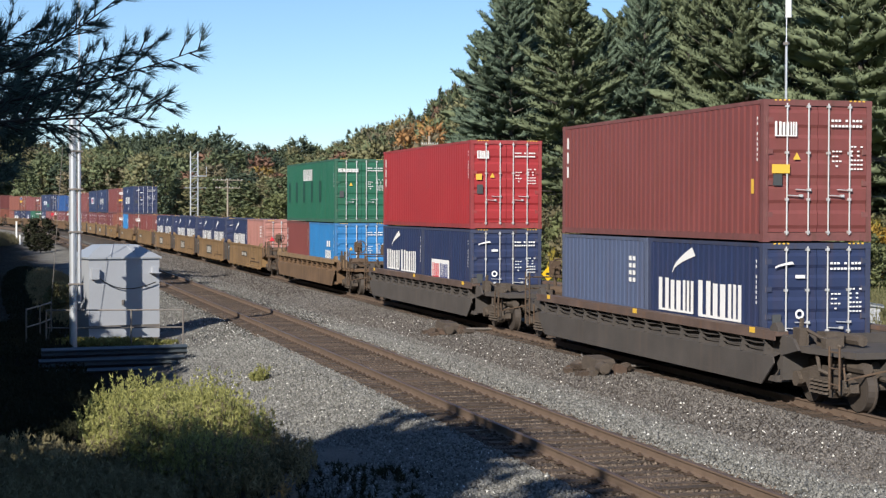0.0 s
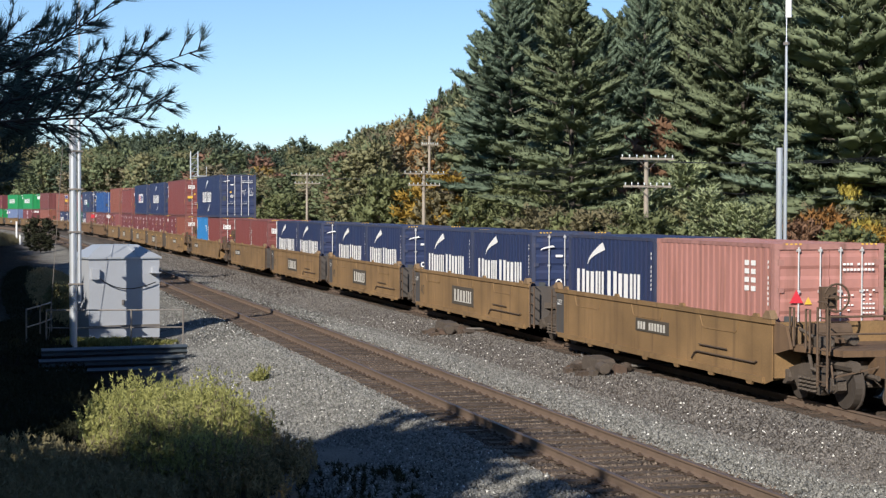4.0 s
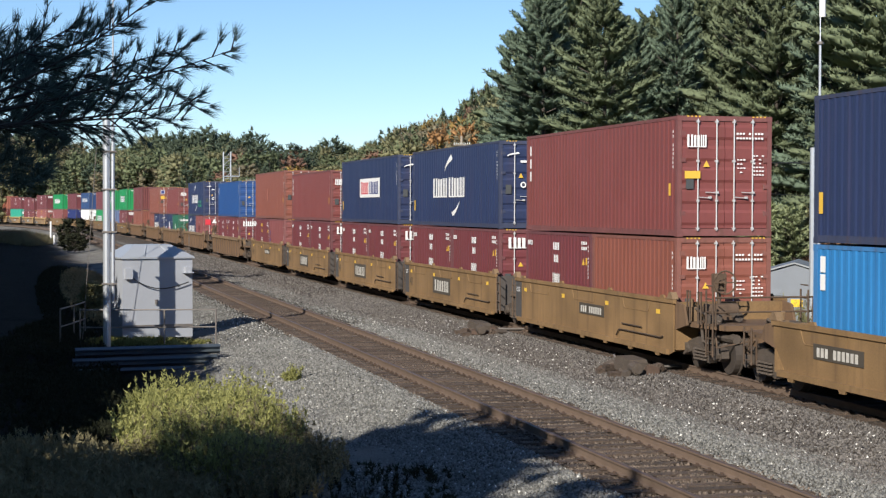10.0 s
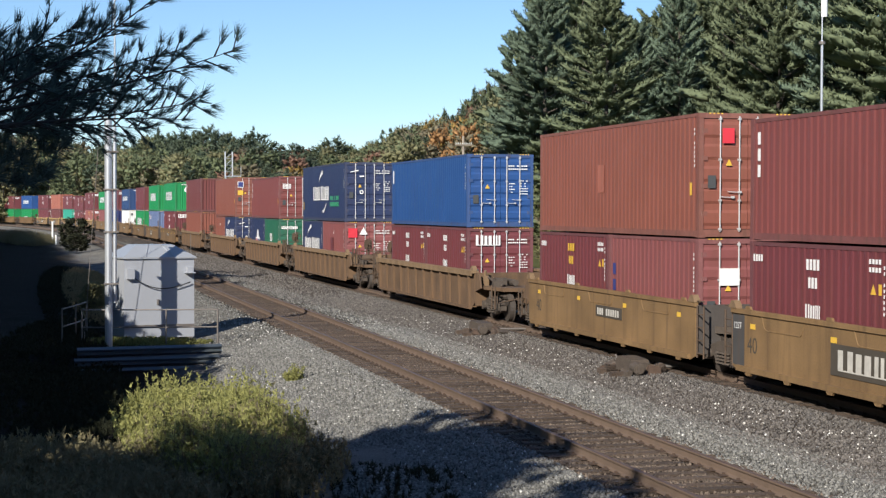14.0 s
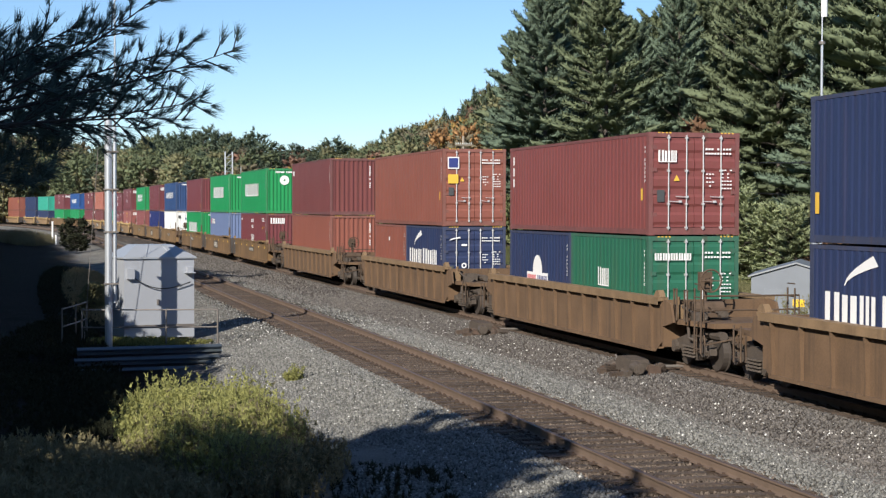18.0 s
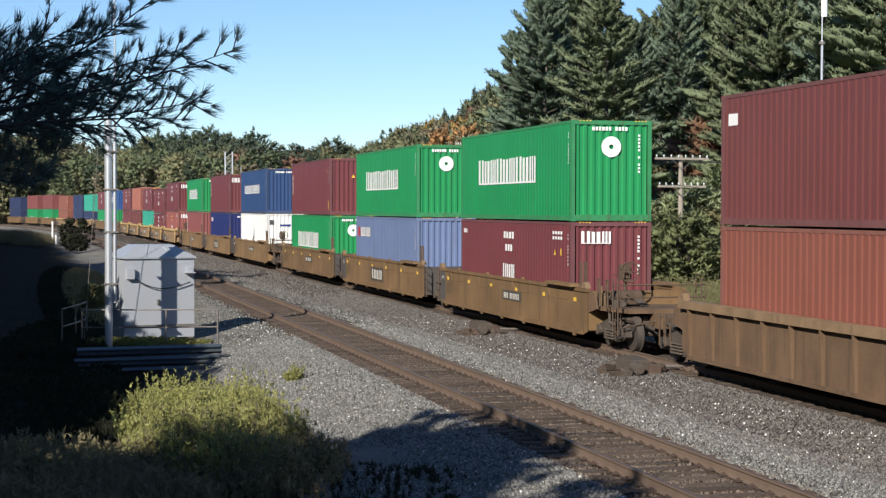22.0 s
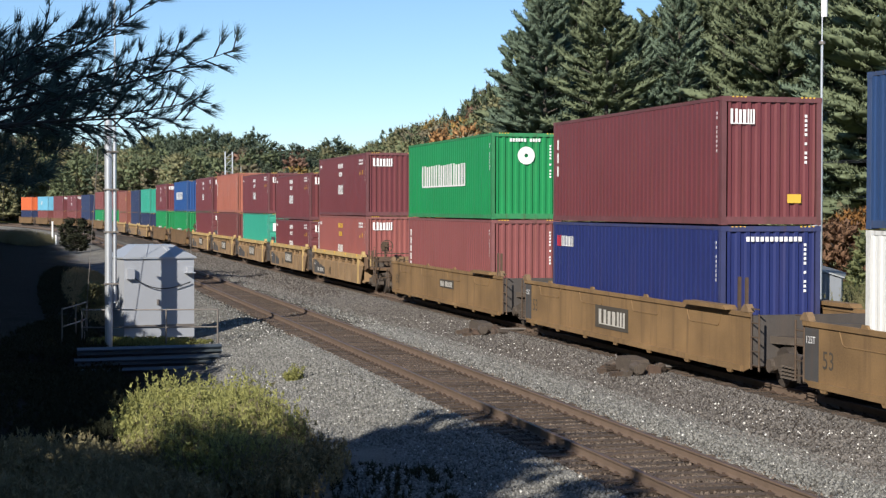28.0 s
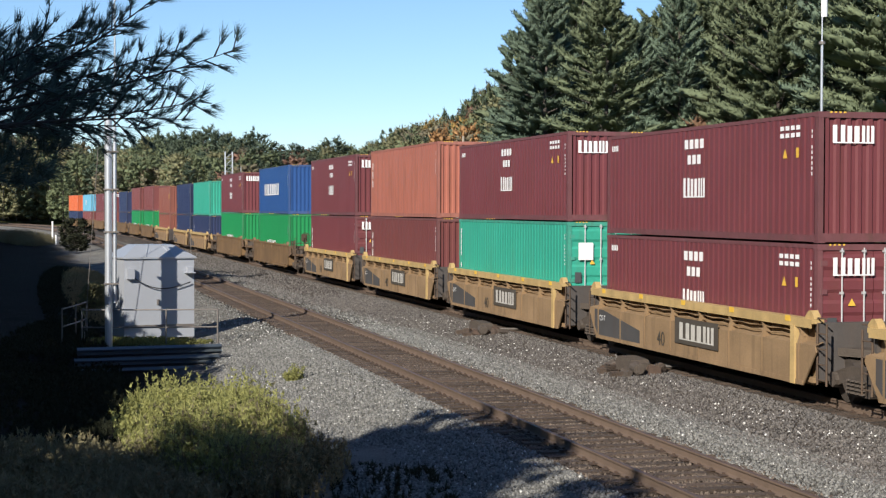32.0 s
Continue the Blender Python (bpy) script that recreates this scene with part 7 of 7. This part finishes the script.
def pine_bough():
    """The shaded bough that hangs into the view: limbs, twigs and tufts of long needles."""
    b = thing("pine_bough", "dark shaded white pine boughs with long needle tufts", "pine branch")
    r2 = np.random.default_rng(9)

    def P(px, py, d):
        a = radians(YAW) + math.atan((px - 784) / FOCAL)
        return np.array([EYE.x - math.cos(a) * d, EYE.y + math.sin(a) * d, EYE.z + d * math.tan(radians(PITCH) + math.atan((441 - py) / FOCAL))])

    PLANE_N = np.array([-math.cos(radians(YAW)), math.sin(radians(YAW)), 0.0])
    PLANE_U = np.array([math.sin(radians(YAW)), math.cos(radians(YAW)), 0.0])
    limbs = (((-260, 250, 10.6), (80, 130, 10.2), (240, -22, 10.0)), ((-260, 240, 10.6), (150, 170, 10.3), (352, 92, 10.0)), ((-250, 250, 10.8), (110, 130, 10.5), (262, 92, 10.2)),
             ((-260, 240, 10.5), (90, 225, 10.3), (292, 182, 10.1)), ((-250, 260, 10.9), (90, 205, 10.6), (262, 215, 10.4)), ((-260, 250, 10.7), (40, 215, 10.5), (190, 232, 10.4)),
             ((-240, 190, 10.9), (-20, 110, 10.7), (72, 55, 10.6)), ((-250, 200, 11.2), (20, 120, 11.0), (150, 48, 10.8)), ((-250, 250, 11.0), (30, 190, 10.9), (205, 130, 10.8)),
             ((-250, 280, 11.0), (20, 190, 10.9), (150, 180, 10.8)), ((-240, 200, 11.1), (0, 140, 11.0), (110, 88, 10.9)), ((-250, 240, 11.1), (60, 170, 10.9), (240, 160, 10.7)))
    cs, ds = [], []
    up = np.array([0.0, 0.0, 1.0])
    for a, m, e in limbs:
        a, m, e = P(*a), P(*m), P(*e)
        curve = [(1 - t) ** 2 * a + 2 * t * (1 - t) * m + t * t * e for t in np.linspace(0, 1, 26)]
        wood = Shape()
        for i in range(25):
            wood.rod(curve[i], curve[i + 1], 0.014 * (1 - i / 29), 6, 0.014 * (1 - (i + 1) / 29))
        for i in (*range(8, 26), *range(9, 26, 5)):
            fwd = curve[min(25, i + 1)] - curve[i - 1]
            fwd /= np.linalg.norm(fwd)
            nrm = np.cross(fwd, PLANE_N)
            turn = r2.uniform(0.2, 1.0) * r2.choice((-1, 1))
            way = fwd * math.cos(turn) + nrm * math.sin(turn) + PLANE_N * r2.normal(0, 0.22) + up * 0.12
            way /= np.linalg.norm(way)
            L = r2.uniform(0.10, 0.26) * (1.0 if i < 19 else 0.55)
            end = curve[i] + way * L
            wood.rod(curve[i], end, 0.0055, 4, 0.003)
            for u in (1.0, 0.66, 0.36)[:1 + int(L > 0.09) + int(L > 0.17)]:
                cs.append(curve[i] + way * L * u + r2.normal(0, 0.006, 3))
                ds.append(way + up * r2.uniform(0.05, 0.45) + nrm * r2.normal(0, 0.3 if u < 1 else 0.1))
        cs.append(curve[25])
        ds.append(fwd)
        part("limb", wood.mesh("limb"), M_DARKBARK, b)
    cs, ds = np.array(cs), np.array(ds)
    ds /= np.linalg.norm(ds, axis=1, keepdims=True)
    v, f = fans(cs, ds, np.full(len(cs), 0.085), r2, 26, 0.46, 0.023, 0.25)
    part("needles", soup("needles", v, f), M_NEEDLE, b)
    # the dense heart of the tree, nearer its trunk
    m = 380
    c2 = []
    for _ in range(m):
        py = r2.uniform(70, 335)
        c2.append(P(r2.uniform(-190, float(np.interp(py, (70, 120, 220, 260, 335), (0, 55, 62, 55, 10)))), py, r2.uniform(10.8, 12.5)))
    c2 = np.array(c2)
    keep = np.array([r2.random() < 0.9 for _ in range(m)])
    v2, f2 = fans(c2[keep], np.tile(np.array([0.3, 0.6, 0.5]), (int(keep.sum()), 1)), np.full(int(keep.sum()), 0.13), r2, 30, 1.0, 0.03)
    part("inner_needles", soup("inner_needles", v2, f2), M_NEEDLE, b)


pine_bough()


def weeds(name, n, cx, cy, rx, ry, h, material, label, seed, lean=0.22, w=0.008, flat=0.55):
    """Tall thin stalks with small leaves, in an uneven clump."""
    r2 = np.random.default_rng(seed)
    a, q = r2.random(n) * 6.283, np.sqrt(r2.random(n))
    x, y = cx + rx * q * np.cos(a), cy + ry * q * np.sin(a)
    z = ground_z(x, y)
    hh = h * (0.45 + 0.7 * r2.random(n)) * (1.05 - flat * q ** 2) * (0.8 + 0.3 * np.sin(x * 2.1) * np.cos(y * 1.7))
    d = np.stack([r2.normal(0, lean, n), r2.normal(0, lean, n), np.ones(n)], -1)
    base = np.stack([x, y, z - 0.03], -1)
    tip = base + d * hh[:, None]
    sd = np.stack([np.cos(a * 7), np.sin(a * 7), np.zeros(n)], -1) * w
    v = np.stack([base - sd, base + sd, tip], 1).reshape(-1, 3)
    k = 10
    u = 0.2 + 0.8 * r2.random((n, k, 1))
    c = (base[:, None] + (tip - base)[:, None] * u).reshape(-1, 3)
    lv, lf = fans(c, np.tile(np.array([0, 0, 0.8]), (len(c), 1)), np.full(len(c), 0.085), r2, 3, 0.85, 0.15)
    vv = np.concatenate([v, lv])
    ff = np.concatenate([np.arange(len(v)).reshape(-1, 3), lf + len(v)])
    tagged(new(name, soup(name, vv, ff, material)), label, "weeds", kind="stuff")


weeds("goldenrod_clump", 4200, -30.2, -11.95, 4.0, 1.55, 1.45, M_GRASS, "sunlit yellow-green clump of tall feathery weeds", 3, 0.16, 0.005, 0.35)
weeds("goldenrod_edge", 1500, -33.5, -11.7, 2.6, 1.4, 1.1, M_GRASS, "yellow-green weeds beside the gravel", 4, 0.18, 0.005)
weeds("brown_stalks", 1500, -29.0, -11.9, 3.6, 1.7, 1.35, M_LEAF["dull"], "brown seed stalks among the weeds", 15, 0.14, 0.006)
weeds("green_weeds", 900, -30.5, -10.95, 1.7, 0.55, 0.95, M_LEAF["green"], "green leafy weeds in the sunlit clump", 21, 0.2, 0.006, 0.4)
weeds("dry_stalks", 500, -27.4, -11.2, 2.0, 1.3, 1.0, M_DRYGRASS, "dry straw-coloured stalks before the weeds", 5, 0.14, 0.005)
weeds("shaded_weeds", 3000, -25.5, -14.2, 5.0, 1.9, 0.8, M_LEAF["dull"], "rough weeds in the shade of the bank", 6)
# the next three have the bank's shade painted into their leaf colour
weeds("bank_weeds", 1500, -41.0, -14.0, 7.5, 1.5, 0.38, M_LEAF["dark"], "rough weeds below the platform, shade painted into their leaves", 7)
weeds("verge_litter", 2600, -43.0, -14.6, 19.0, 1.7, 0.30, M_LEAF["dark"], "low weeds and litter on the verge, shade painted into their colour", 12)
weeds("lane_litter", 2600, -85.0, -13.6, 34.0, 1.6, 0.35, M_LEAF["dark"], "low weeds along the lane, shade painted into their leaves", 13)
weeds("platform_grass", 900, -52.2, -11.7, 0.6, 2.0, 0.28, M_GRASS, "short grass along the platform edge", 8)
weeds("gravel_weed", 40, -39.6, -9.0, 0.35, 0.2, 0.42, M_GRASS, "small weed growing in the gravel", 9)
weeds("far_verge_grass", 4200, -85.0, -12.6, 26.0, 1.4, 0.7, M_DRYGRASS, "dry grass along the shaded verge", 10)
weeds("far_side_grass", 5200, -80.0, 8.6, 45.0, 2.6, 0.7, M_LEAF["olive"], "rough olive grass beyond the tracks", 11)
# tree shade is put into the leaf colour of these weeds
weeds("foreground_weeds", 180, -24.0, -10.2, 3.0, 1.6, 0.42, M_LEAF["dark"], "weeds beside the ballast, the tree's shade painted into their leaves", 16, 0.3, 0.006, 0.95)
weeds("bank_grass", 5000, -205.0, -17.0, 26.0, 3.6, 1.3, M_LEAF["dull"], "olive grass on the sunlit bank by the bend", 17, 0.3, 0.03)
weeds("far_side_weeds", 5200, -46.0, 14.0, 30.0, 5.0, 1.3, M_LEAF["olive"], "tall olive weeds before the wood", 18, 0.25, 0.02, 0.3)

motions()
